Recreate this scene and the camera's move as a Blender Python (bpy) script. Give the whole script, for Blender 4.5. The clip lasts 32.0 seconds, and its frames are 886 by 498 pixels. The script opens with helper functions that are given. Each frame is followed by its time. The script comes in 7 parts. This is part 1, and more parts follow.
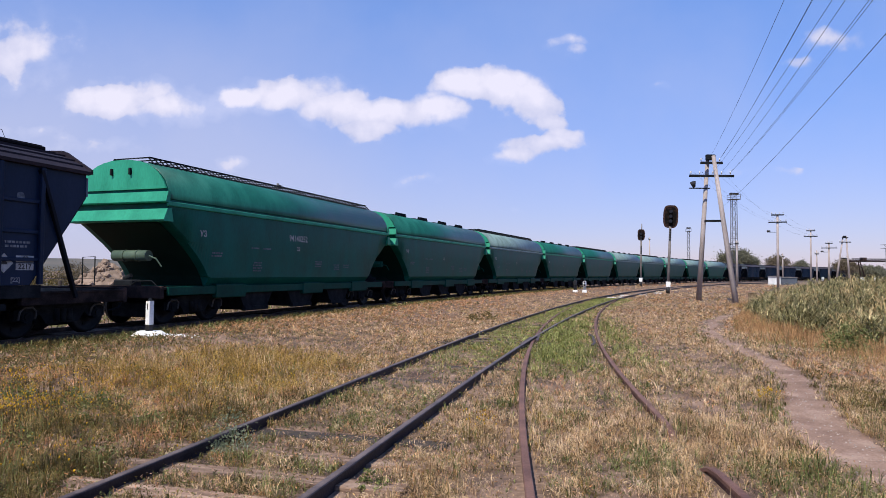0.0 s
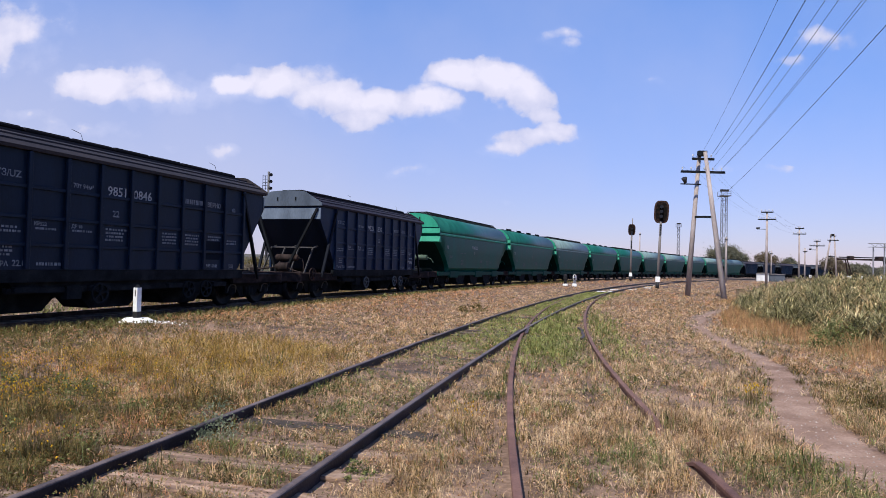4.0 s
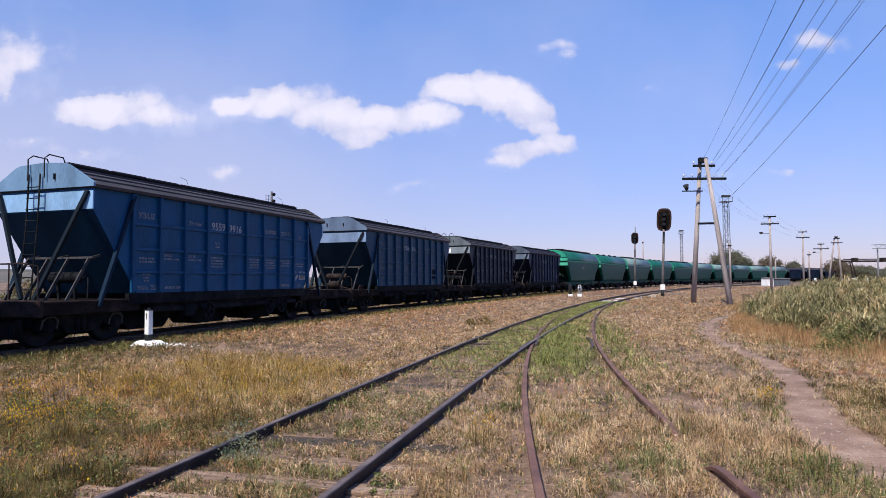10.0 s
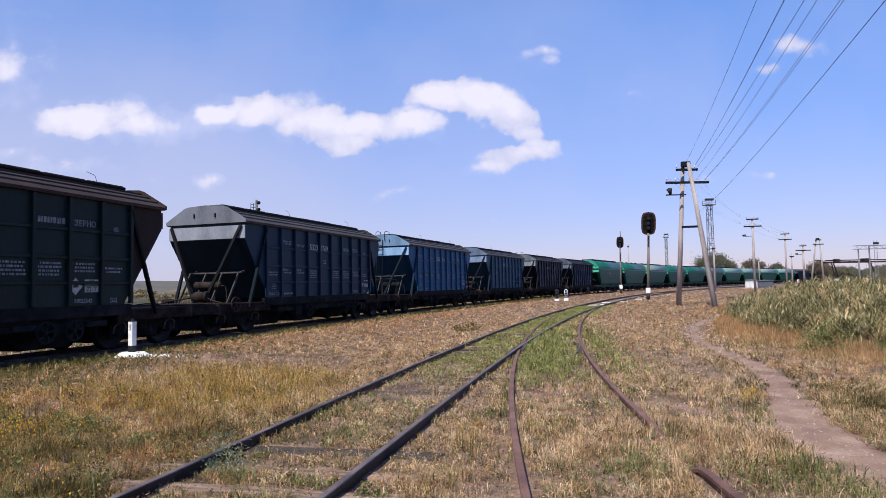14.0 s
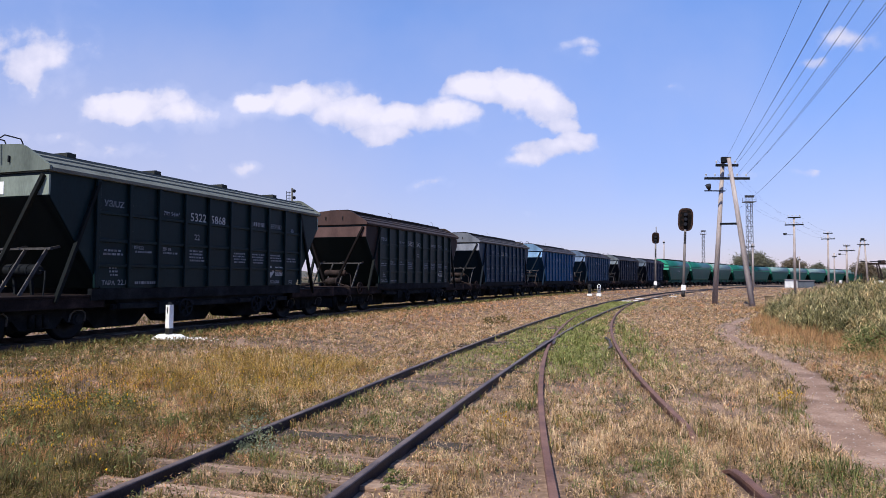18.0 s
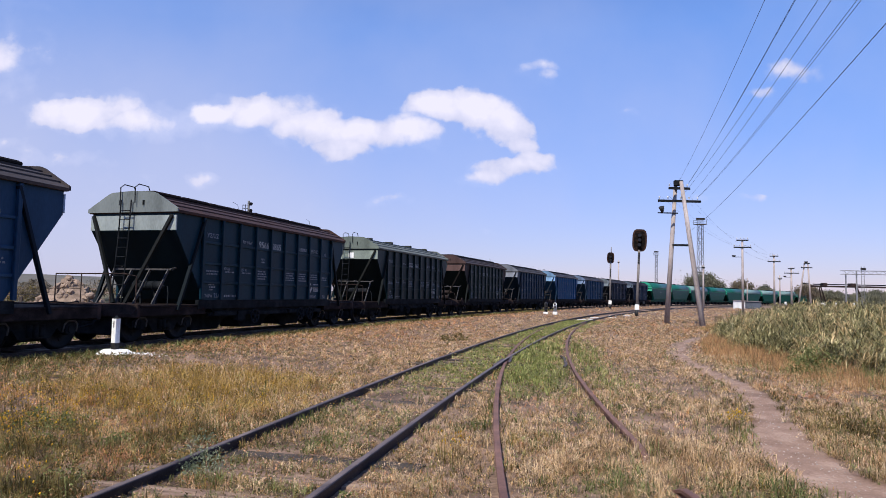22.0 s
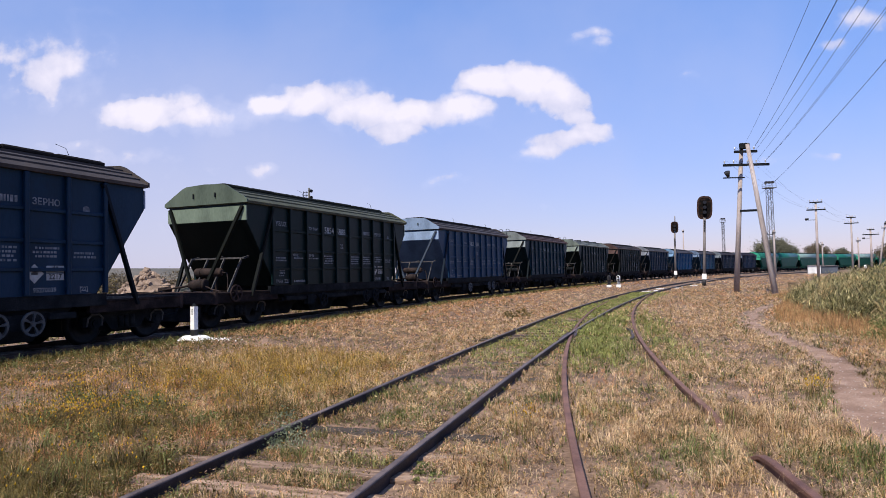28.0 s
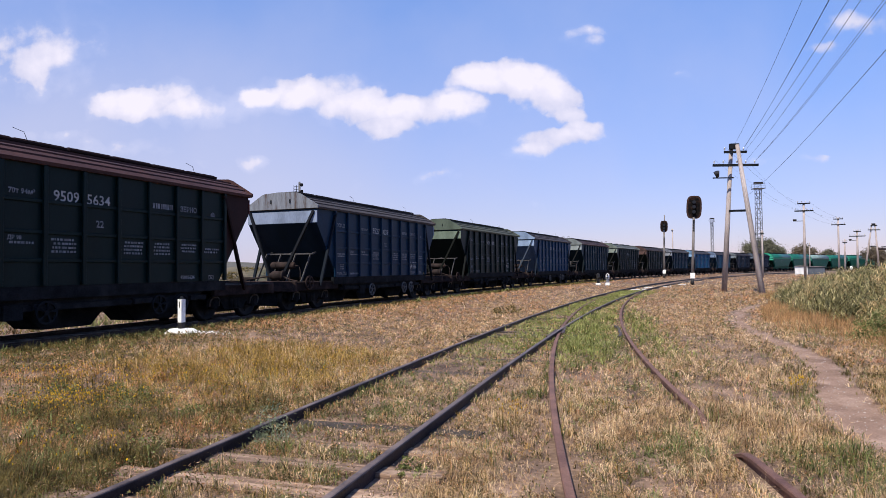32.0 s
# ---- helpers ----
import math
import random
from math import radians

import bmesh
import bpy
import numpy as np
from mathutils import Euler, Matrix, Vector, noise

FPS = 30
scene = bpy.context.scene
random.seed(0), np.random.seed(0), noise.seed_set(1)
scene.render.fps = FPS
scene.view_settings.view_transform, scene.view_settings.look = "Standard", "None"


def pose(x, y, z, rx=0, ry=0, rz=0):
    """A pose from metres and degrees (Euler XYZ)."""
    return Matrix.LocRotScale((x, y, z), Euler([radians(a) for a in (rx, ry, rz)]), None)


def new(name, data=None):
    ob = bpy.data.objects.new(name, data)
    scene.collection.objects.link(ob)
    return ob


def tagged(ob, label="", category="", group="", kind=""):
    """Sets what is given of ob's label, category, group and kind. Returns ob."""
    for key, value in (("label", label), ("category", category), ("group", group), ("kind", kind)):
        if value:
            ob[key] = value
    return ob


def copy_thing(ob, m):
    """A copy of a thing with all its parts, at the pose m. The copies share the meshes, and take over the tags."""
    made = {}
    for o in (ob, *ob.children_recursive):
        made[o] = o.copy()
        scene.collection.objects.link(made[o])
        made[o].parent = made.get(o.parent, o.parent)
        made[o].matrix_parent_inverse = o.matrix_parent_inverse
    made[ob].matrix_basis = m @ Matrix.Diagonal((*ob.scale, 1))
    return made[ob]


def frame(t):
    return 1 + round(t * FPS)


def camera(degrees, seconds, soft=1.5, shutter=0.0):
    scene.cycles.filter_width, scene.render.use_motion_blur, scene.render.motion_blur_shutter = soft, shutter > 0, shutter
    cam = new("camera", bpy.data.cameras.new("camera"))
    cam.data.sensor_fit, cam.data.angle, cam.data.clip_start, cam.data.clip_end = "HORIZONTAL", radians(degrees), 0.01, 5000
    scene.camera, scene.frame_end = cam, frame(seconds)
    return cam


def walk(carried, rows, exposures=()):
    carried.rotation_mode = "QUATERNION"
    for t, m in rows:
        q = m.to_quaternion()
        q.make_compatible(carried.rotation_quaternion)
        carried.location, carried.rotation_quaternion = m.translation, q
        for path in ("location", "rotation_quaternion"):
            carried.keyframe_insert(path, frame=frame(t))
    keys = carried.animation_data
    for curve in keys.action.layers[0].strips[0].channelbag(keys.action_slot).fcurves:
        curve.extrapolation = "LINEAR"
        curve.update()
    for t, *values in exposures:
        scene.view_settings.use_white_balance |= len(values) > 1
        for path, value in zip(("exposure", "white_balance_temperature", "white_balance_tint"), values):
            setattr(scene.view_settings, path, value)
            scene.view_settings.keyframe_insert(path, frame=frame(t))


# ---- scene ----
cam = camera(68.56, 32.0, soft=0.45)
PATH = [
    (0.0, pose(0.000, 0.000, 1.740, 92.100, -0.500, 0.000)),
    (0.5, pose(0.012, 0.023, 1.736, 91.956, -0.653, -0.194)),
    (1.0, pose(0.015, 0.029, 1.737, 91.824, -0.871, -0.316)),
    (1.5, pose(0.015, 0.022, 1.735, 91.921, -1.013, -0.375)),
    (2.0, pose(0.012, 0.023, 1.735, 91.926, -1.061, -0.281)),
    (2.5, pose(0.013, 0.012, 1.736, 91.892, -1.122, -0.200)),
    (3.0, pose(0.018, 0.011, 1.732, 91.749, -0.830, -0.100)),
    (3.5, pose(0.008, 0.029, 1.734, 91.364, -1.158, -0.638)),
    (5.5, pose(0.002, 0.044, 1.734, 91.463, -2.048, -0.533)),
    (6.0, pose(-0.003, 0.033, 1.731, 91.494, -1.933, -0.182)),
    (6.5, pose(0.007, 0.031, 1.728, 91.041, -1.436, -0.124)),
    (7.0, pose(0.006, 0.038, 1.734, 90.628, -1.025, -0.123)),
    (7.5, pose(-0.019, 0.019, 1.737, 90.615, -0.831, -0.188)),
    (8.0, pose(-0.065, -0.007, 1.748, 91.043, -0.355, -0.208)),
    (8.5, pose(-0.106, -0.046, 1.739, 91.479, -0.415, -0.388)),
    (9.0, pose(-0.117, -0.061, 1.739, 92.208, -0.074, -0.412)),
    (9.5, pose(-0.114, -0.085, 1.733, 92.680, 0.517, -0.295)),
    (10.0, pose(-0.107, -0.076, 1.732, 92.624, 0.291, -0.521)),
    (10.5, pose(-0.095, -0.074, 1.730, 92.692, 0.788, -0.619)),
    (11.0, pose(-0.093, -0.062, 1.733, 92.371, 0.138, -1.210)),
    (11.5, pose(-0.087, -0.052, 1.740, 92.465, 0.977, -1.425)),
    (12.0, pose(-0.086, -0.057, 1.734, 92.685, 0.869, -1.267)),
    (12.5, pose(-0.085, -0.062, 1.736, 92.791, 0.824, -1.093)),
    (13.0, pose(-0.084, -0.071, 1.738, 93.076, 1.004, -1.217)),
    (13.5, pose(-0.086, -0.084, 1.737, 93.170, 1.220, -1.551)),
    (15.5, pose(-0.085, -0.080, 1.732, 92.937, 0.332, -1.497)),
    (16.0, pose(-0.087, -0.059, 1.732, 92.325, 0.404, -0.679)),
    (16.5, pose(-0.086, -0.070, 1.726, 92.218, 0.422, 0.098)),
    (17.0, pose(-0.092, -0.077, 1.723, 91.865, 0.451, 0.676)),
    (17.5, pose(-0.088, -0.071, 1.727, 91.852, 0.124, 0.900)),
    (18.0, pose(-0.080, -0.067, 1.730, 92.436, -0.367, 1.131)),
    (18.5, pose(-0.080, -0.069, 1.733, 92.891, -0.922, 0.810)),
    (19.0, pose(-0.078, -0.079, 1.731, 93.131, -1.218, 0.404)),
    (19.5, pose(-0.084, -0.078, 1.725, 93.105, -1.710, -0.093)),
    (20.0, pose(-0.090, -0.071, 1.726, 93.111, -1.572, -0.421)),
    (20.5, pose(-0.086, -0.061, 1.727, 93.076, -0.619, -1.086)),
    (21.0, pose(-0.089, -0.056, 1.730, 92.643, -0.487, -1.217)),
    (21.5, pose(-0.079, -0.036, 1.733, 92.989, -1.116, -1.490)),
    (22.0, pose(-0.069, -0.029, 1.741, 93.938, -1.152, -2.573)),
    (22.5, pose(-0.086, -0.024, 1.746, 94.330, -1.843, -3.607)),
    (23.0, pose(-0.091, -0.015, 1.747, 94.635, -1.540, -3.181)),
    (23.5, pose(-0.087, -0.026, 1.739, 94.263, -2.447, -1.497)),
    (24.0, pose(-0.084, -0.045, 1.730, 92.990, -2.774, 0.106)),
    (24.5, pose(-0.093, -0.059, 1.725, 91.813, -2.963, 1.227)),
    (25.0, pose(-0.084, -0.077, 1.726, 91.614, -1.077, 1.015)),
    (25.5, pose(-0.097, -0.068, 1.726, 91.393, -0.874, 1.836)),
    (26.0, pose(-0.128, -0.085, 1.716, 91.220, -0.219, 2.641)),
    (26.5, pose(-0.130, -0.096, 1.720, 91.714, 0.078, 3.131)),
    (28.5, pose(-0.120, -0.123, 1.714, 92.120, 1.646, 2.266)),
    (29.0, pose(-0.128, -0.107, 1.713, 92.348, 1.844, 1.664)),
    (29.5, pose(-0.125, -0.110, 1.720, 92.847, 1.882, 1.482)),
    (30.0, pose(-0.116, -0.117, 1.717, 92.870, 1.426, 1.510)),
    (30.5, pose(-0.104, -0.120, 1.718, 92.677, 1.362, 1.735)),
    (31.0, pose(-0.101, -0.113, 1.715, 92.123, 1.146, 1.513)),
    (31.5, pose(-0.105, -0.107, 1.715, 91.974, 0.945, 1.692)),
    (32.0, pose(-0.104, -0.114, 1.710, 91.704, 0.452, 1.834)),
]
walk(cam, PATH, [(0.0, 0.2, 6480, 10), (7.0, 0.22, 6480, 10), (16.0, 0.25, 6480, 10), (24.0, 0.26, 6480, 10), (25.7, 0.3, 6760, 10), (32.0, 0.31, 6760, 10)])

# ---- light ----
SUN_EL, SUN_AZ = 52.0, 210.0          # degrees; azimuth from +y towards +x
SUN_DIR = Vector((math.sin(radians(SUN_AZ)) * math.cos(radians(SUN_EL)), math.cos(radians(SUN_AZ)) * math.cos(radians(SUN_EL)), math.sin(radians(SUN_EL))))
sun = new("sun", bpy.data.lights.new("sun", "SUN"))
sun.data.energy, sun.data.angle, sun.data.color = 4.9, radians(0.55), (1.0, 0.93, 0.82)
sun.matrix_world = Matrix.Translation((0, 0, 60)) @ SUN_DIR.to_track_quat("Z", "Y").to_matrix().to_4x4()

# clouds: u, v (tangents of bearing and height), half width, half height, weight
HEAP_CLOUD = [
    (-0.309, 0.263, 0.038, 0.017, 0.9), (-0.335, 0.265, 0.028, 0.015, 0.9), (-0.278, 0.268, 0.048, 0.023, 1), (-0.195, 0.265, 0.054, 0.031, 1.1), (-0.138, 0.239, 0.061, 0.028, 1), (-0.118, 0.214, 0.037, 0.014, 0.8),
    (-0.054, 0.244, 0.061, 0.023, 1), (0.001, 0.238, 0.037, 0.021, 0.9),
]
ARCH_CLOUD = [
    (0.009, 0.275, 0.039, 0.021, 0.8), (0.036, 0.290, 0.043, 0.024, 1), (0.076, 0.292, 0.052, 0.023, 1), (0.114, 0.272, 0.043, 0.030, 1), (0.149, 0.251, 0.026, 0.028, 0.85),
    (0.163, 0.231, 0.023, 0.014, 0.8), (0.186, 0.209, 0.030, 0.013, 0.8), (0.140, 0.192, 0.046, 0.016, 0.85), (0.098, 0.178, 0.03, 0.012, 0.55),
]
BANK_CLOUD = [
    (-0.470, 0.254, 0.076, 0.033, 1.05), (-0.536, 0.256, 0.052, 0.022, 0.95), (-0.405, 0.240, 0.046, 0.021, 0.9), (-0.655, 0.338, 0.085, 0.052, 0.6), (-0.672, 0.300, 0.058, 0.042, 0.5),
    (-0.621, 0.349, 0.039, 0.023, 0.45), (-0.540, 0.191, 0.061, 0.014, 0.55), (-0.637, 0.210, 0.043, 0.010, 0.45), (-0.352, 0.166, 0.052, 0.011, 0.42),
]
PUFFS = [
    (0.187, 0.355, 0.022, 0.016, 0.85), (0.201, 0.339, 0.015, 0.012, 0.6), (0.328, 0.290, 0.016, 0.007, 0.4), (0.616, 0.365, 0.045, 0.017, 0.55), (0.549, 0.332, 0.033, 0.010, 0.35),
    (0.500, 0.158, 0.045, 0.009, 0.5), (-0.046, 0.138, 0.031, 0.010, 0.32), (0.109, 0.096, 0.016, 0.007, 0.3), (-0.591, 0.422, 0.035, 0.012, 0.3),
]
CLOUDS = HEAP_CLOUD + ARCH_CLOUD + BANK_CLOUD + PUFFS


def sky():
    world = bpy.data.worlds.new("sky")
    scene.world, world.use_nodes = world, True
    nt = world.node_tree
    nt.nodes.clear()
    N, K = nt.nodes.new, nt.links.new

    def math_node(op, a, b=None, clamp=False):
        n = N("ShaderNodeMath")
        n.operation, n.use_clamp = op, clamp
        for i, v in enumerate((a, b)):
            if v is None:
                continue
            if isinstance(v, (int, float)):
                n.inputs[i].default_value = v
            else:
                K(v, n.inputs[i])
        return n.outputs[0]

    air = N("ShaderNodeTexSky")
    air.sky_type, air.sun_disc = "NISHITA", False
    air.sun_elevation, air.sun_rotation = radians(SUN_EL), radians(SUN_AZ)
    air.air_density, air.dust_density, air.ozone_density, air.altitude = 1.0, 0.15, 1.5, 50
    coord = N("ShaderNodeTexCoord")
    sep = N("ShaderNodeSeparateXYZ")
    K(coord.outputs["Generated"], sep.inputs[0])
    ahead = math_node("MAXIMUM", sep.outputs[1], 0.05)
    comb = N("ShaderNodeCombineXYZ")
    K(math_node("DIVIDE", sep.outputs[0], ahead), comb.inputs[0])
    K(math_node("DIVIDE", sep.outputs[2], ahead), comb.inputs[1])

    def noise_node(scale, detail, vec):
        n = N("ShaderNodeTexNoise")
        n.inputs["Scale"].default_value, n.inputs["Detail"].default_value = scale, detail
        K(vec, n.inputs["Vector"])
        return n

    warp = noise_node(15.0, 6.0, comb.outputs[0])
    shift = N("ShaderNodeVectorMath")
    shift.operation = "MULTIPLY_ADD"
    K(warp.outputs["Color"], shift.inputs[0])
    shift.inputs[1].default_value = (0.056, 0.036, 0)
    K(comb.outputs[0], shift.inputs[2])
    total = None
    for u, v, w, h, k in CLOUDS:
        a = N("ShaderNodeVectorMath")
        a.operation = "MULTIPLY_ADD"
        K(shift.outputs[0], a.inputs[0])
        a.inputs[1].default_value = (0.62 / w, 0.62 / h, 0)
        a.inputs[2].default_value = (-(u + 0.028) * 0.62 / w, -(v + 0.018) * 0.62 / h, 0)
        d = N("ShaderNodeVectorMath")
        d.operation = "DOT_PRODUCT"
        K(a.outputs[0], d.inputs[0]), K(a.outputs[0], d.inputs[1])
        g = math_node("MULTIPLY", math_node("SUBTRACT", 1.0, d.outputs["Value"], True), k * 1.55)
        up = N("ShaderNodeSeparateXYZ")     # undersides thin out
        K(a.outputs[0], up.inputs[0])
        fade = N("ShaderNodeMapRange")
        K(up.outputs[1], fade.inputs[0])
        fade.inputs[1].default_value, fade.inputs[2].default_value, fade.inputs[3].default_value, fade.inputs[4].default_value = -0.7, 0.5, 0.02, 1.22
        g = math_node("MULTIPLY", g, fade.outputs[0])
        total = g if total is None else math_node("ADD", total, g)
    fine = noise_node(26.0, 8.0, comb.outputs[0])
    rough = math_node("MULTIPLY", math_node("SUBTRACT", fine.outputs[0], 0.53), 2.3)
    dens = math_node("ADD", total, math_node("MULTIPLY", rough, math_node("MINIMUM", math_node("MULTIPLY", total, 4.0), 1.0)))
    wisp = noise_node(7.0, 4.0, comb.outputs[0])
    width = math_node("MAXIMUM", math_node("SUBTRACT", math_node("MULTIPLY", wisp.outputs[0], 5.0), 1.45), 0.6)
    soft = N("ShaderNodeMapRange")
    soft.interpolation_type = "SMOOTHSTEP"
    K(math_node("DIVIDE", dens, width), soft.inputs[0])
    soft.inputs[1].default_value, soft.inputs[2].default_value = 0.0, 1.5
    soft.inputs[4].default_value = 0.9
    front = math_node("GREATER_THAN", sep.outputs[1], 0.06)
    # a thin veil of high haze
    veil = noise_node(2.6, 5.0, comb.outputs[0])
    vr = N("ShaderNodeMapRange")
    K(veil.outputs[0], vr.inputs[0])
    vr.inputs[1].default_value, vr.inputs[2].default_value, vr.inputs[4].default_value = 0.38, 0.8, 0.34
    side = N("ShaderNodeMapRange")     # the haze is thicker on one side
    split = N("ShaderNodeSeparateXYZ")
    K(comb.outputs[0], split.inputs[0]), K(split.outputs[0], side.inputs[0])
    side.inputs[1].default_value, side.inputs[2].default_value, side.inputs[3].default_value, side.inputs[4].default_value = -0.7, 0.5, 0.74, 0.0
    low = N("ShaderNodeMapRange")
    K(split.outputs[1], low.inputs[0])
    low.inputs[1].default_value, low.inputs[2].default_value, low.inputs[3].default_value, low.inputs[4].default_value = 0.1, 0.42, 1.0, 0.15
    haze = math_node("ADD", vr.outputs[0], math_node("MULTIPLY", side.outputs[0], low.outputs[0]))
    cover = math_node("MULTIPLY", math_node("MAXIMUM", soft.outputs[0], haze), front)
    tone = N("ShaderNodeMixRGB")
    tone.inputs[1].default_value, tone.inputs[2].default_value = (2.35, 2.45, 3.35, 1), (3.75, 3.58, 4.1, 1)
    shade = N("ShaderNodeMapRange")     # thick parts bright, folds and undersides lavender
    K(math_node("ADD", dens, math_node("MULTIPLY", rough, 0.5)), shade.inputs[0])
    shade.inputs[1].default_value, shade.inputs[2].default_value = 0.1, 2.2
    K(shade.outputs[0], tone.inputs[0])
    tint = N("ShaderNodeMixRGB")
    tint.blend_type = "MULTIPLY"
    tint.inputs[0].default_value = 1.0
    lift = N("ShaderNodeValToRGB")
    ends = lift.color_ramp.elements
    ends.new(0.5)
    for el, at, c in zip(ends, (0.0, 0.13, 0.38), ((0.425, 0.374, 0.57), (0.55, 0.532, 0.77), (0.705, 0.845, 1.19))):
        el.position, el.color = at, (*[v * 0.7 for v in c], 1)
    K(sep.outputs[2], lift.inputs[0]), K(lift.outputs[0], tint.inputs[2])
    K(air.outputs[0], tint.inputs[1])
    mix = N("ShaderNodeMixRGB")
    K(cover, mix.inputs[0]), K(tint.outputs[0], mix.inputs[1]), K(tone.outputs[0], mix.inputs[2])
    bg, out = N("ShaderNodeBackground"), N("ShaderNodeOutputWorld")
    bg.inputs[1].default_value = 0.15 / 0.7
    K(mix.outputs[0], bg.inputs[0]), K(bg.outputs[0], out.inputs[0])


sky()

# ---- materials ----


def surface(name, cols, scale=3.0, fine=40.0, rough=0.7, metal=0.0, bump=0.15, stretch=(1, 1, 1), island=0.0, leaf=0.0, each=0.0, gloss=0.3):
    """A procedural surface: two or three colours mixed by a coarse and a fine noise, with relief; island or each: spread of tone between pieces."""
    m = bpy.data.materials.new(name)
    m.use_nodes = True
    nt = m.node_tree
    N, K = nt.nodes.new, nt.links.new
    b = nt.nodes["Principled BSDF"]
    co, mp = N("ShaderNodeTexCoord"), N("ShaderNodeMapping")
    mp.inputs["Scale"].default_value = stretch
    K(co.outputs["Object"], mp.inputs[0])
    n1, n2 = N("ShaderNodeTexNoise"), N("ShaderNodeTexNoise")
    for n, s, d in ((n1, scale, 5), (n2, fine, 4)):
        n.inputs["Scale"].default_value, n.inputs["Detail"].default_value = s, d
        K(mp.outputs[0], n.inputs["Vector"])
    ramp = N("ShaderNodeValToRGB")
    e = ramp.color_ramp.elements
    spots = [0.32, 0.68] if len(cols) == 2 else [0.3, 0.5, 0.7]
    while len(e) < len(cols):
        e.new(0.5)
    for el, p, c in zip(e, spots, cols):
        el.position, el.color = p, (*c, 1)
    mixv = N("ShaderNodeMath")
    mixv.operation = "MULTIPLY_ADD"
    K(n2.outputs[0], mixv.inputs[0])
    mixv.inputs[1].default_value = 0.45
    sub = N("ShaderNodeMath")
    sub.operation = "SUBTRACT"
    K(n1.outputs[0], sub.inputs[0])
    sub.inputs[1].default_value = 0.225
    K(sub.outputs[0], mixv.inputs[2])
    K(mixv.outputs[0], ramp.inputs[0])
    colour = ramp.outputs[0]
    if island or each:
        source = N("ShaderNodeNewGeometry").outputs["Random Per Island"] if island else N("ShaderNodeObjectInfo").outputs["Random"]
        amount = island or each
        mr = N("ShaderNodeMapRange")
        K(source, mr.inputs[0])
        mr.inputs[3].default_value, mr.inputs[4].default_value = 1 - amount, 1 + amount
        hv = N("ShaderNodeHueSaturation")
        K(mr.outputs[0], hv.inputs["Value"]), K(colour, hv.inputs["Color"])
        colour = hv.outputs[0]
    K(colour, b.inputs["Base Color"])
    b.inputs["Metallic"].default_value = metal
    b.inputs["Specular IOR Level"].default_value = gloss
    rr = N("ShaderNodeMapRange")
    K(n1.outputs[0], rr.inputs[0])
    rr.inputs[3].default_value, rr.inputs[4].default_value = max(0.05, rough - 0.12), min(1, rough + 0.12)
    K(rr.outputs[0], b.inputs["Roughness"])
    if bump:
        bp = N("ShaderNodeBump")
        bp.inputs["Strength"].default_value, bp.inputs["Distance"].default_value = bump, 0.02
        K(n2.outputs[0], bp.inputs["Height"]), K(bp.outputs[0], b.inputs["Normal"])
    if leaf:
        tr, mx = N("ShaderNodeBsdfTranslucent"), N("ShaderNodeMixShader")
        K(colour, tr.inputs[0])
        mx.inputs[0].default_value = leaf
        K(b.outputs[0], mx.inputs[1]), K(tr.outputs[0], mx.inputs[2])
        K(mx.outputs[0], nt.nodes["Material Output"].inputs[0])
    return m


def mul(c, k):
    return tuple(v * k for v in c)


def paint(name, c, rough=0.5, rust=(0.09, 0.05, 0.035), gloss=0.1):
    """Weathered coach paint with streaks that run down."""
    return surface(name, (mul(c, 0.72), c, tuple(0.97 * a * 1.25 + 0.03 * d for a, d in zip(c, rust))), 1.6, 22, rough, 0, 0.06, (1, 1, 0.35), gloss=gloss)


STEEL_DARK = surface("grimy_black_steel", ((0.006, 0.0075, 0.0093), (0.0125, 0.0145, 0.0172), (0.024, 0.0258, 0.029)), 3, 40, 0.75, 0.0, gloss=0.03)
STEEL_RUST = surface("rusty_frame_steel", ((0.017, 0.0125, 0.0122), (0.034, 0.024, 0.0225), (0.066, 0.043, 0.037)), 3, 40, 0.8, 0.0, gloss=0.04)
PLATFORM_STEEL = surface("grimy_platform_steel", ((0.008, 0.0065, 0.0068), (0.017, 0.013, 0.013), (0.038, 0.027, 0.025)), 3, 40, 0.8, 0.0, gloss=0.04)
TANK_RUST = surface("sooty_tank_steel", ((0.014, 0.011, 0.011), (0.028, 0.021, 0.02), (0.05, 0.034, 0.03)), 3, 40, 0.75, 0.0, gloss=0.06)
WHEEL_STEEL = surface("worn_wheel_steel", ((0.004, 0.004, 0.005), (0.011, 0.01, 0.011)), 5, 60, 0.5, 0.0, gloss=0.14)
LETTER = surface("stencil_white", ((0.2, 0.21, 0.22), (0.4, 0.41, 0.41)), 6, 60, 0.7, 0, 0)
LETTER_MID = surface("worn_stencil_white", ((0.08, 0.09, 0.105), (0.225, 0.25, 0.285)), 8, 60, 0.8, 0, 0)
LETTER_DIM = surface("faded_stencil_white", ((0.046, 0.056, 0.07), (0.15, 0.175, 0.21)), 8, 60, 0.8, 0, 0)
RAIL_SIDE = surface("rail_steel", ((0.02, 0.013, 0.013), (0.045, 0.03, 0.028), (0.09, 0.055, 0.045)), 4, 50, 0.55, 0.1)
RAIL_BROWN = surface("rusted_rail_steel", ((0.1, 0.05, 0.04), (0.16, 0.085, 0.065), (0.22, 0.12, 0.09)), 4, 60, 0.7, 0.15)
RAIL_BLUE = surface("dark_polished_rail_steel", ((0.009, 0.009, 0.014), (0.019, 0.018, 0.026), (0.043, 0.036, 0.042)), 4, 60, 0.55, 0.05, gloss=0.2)
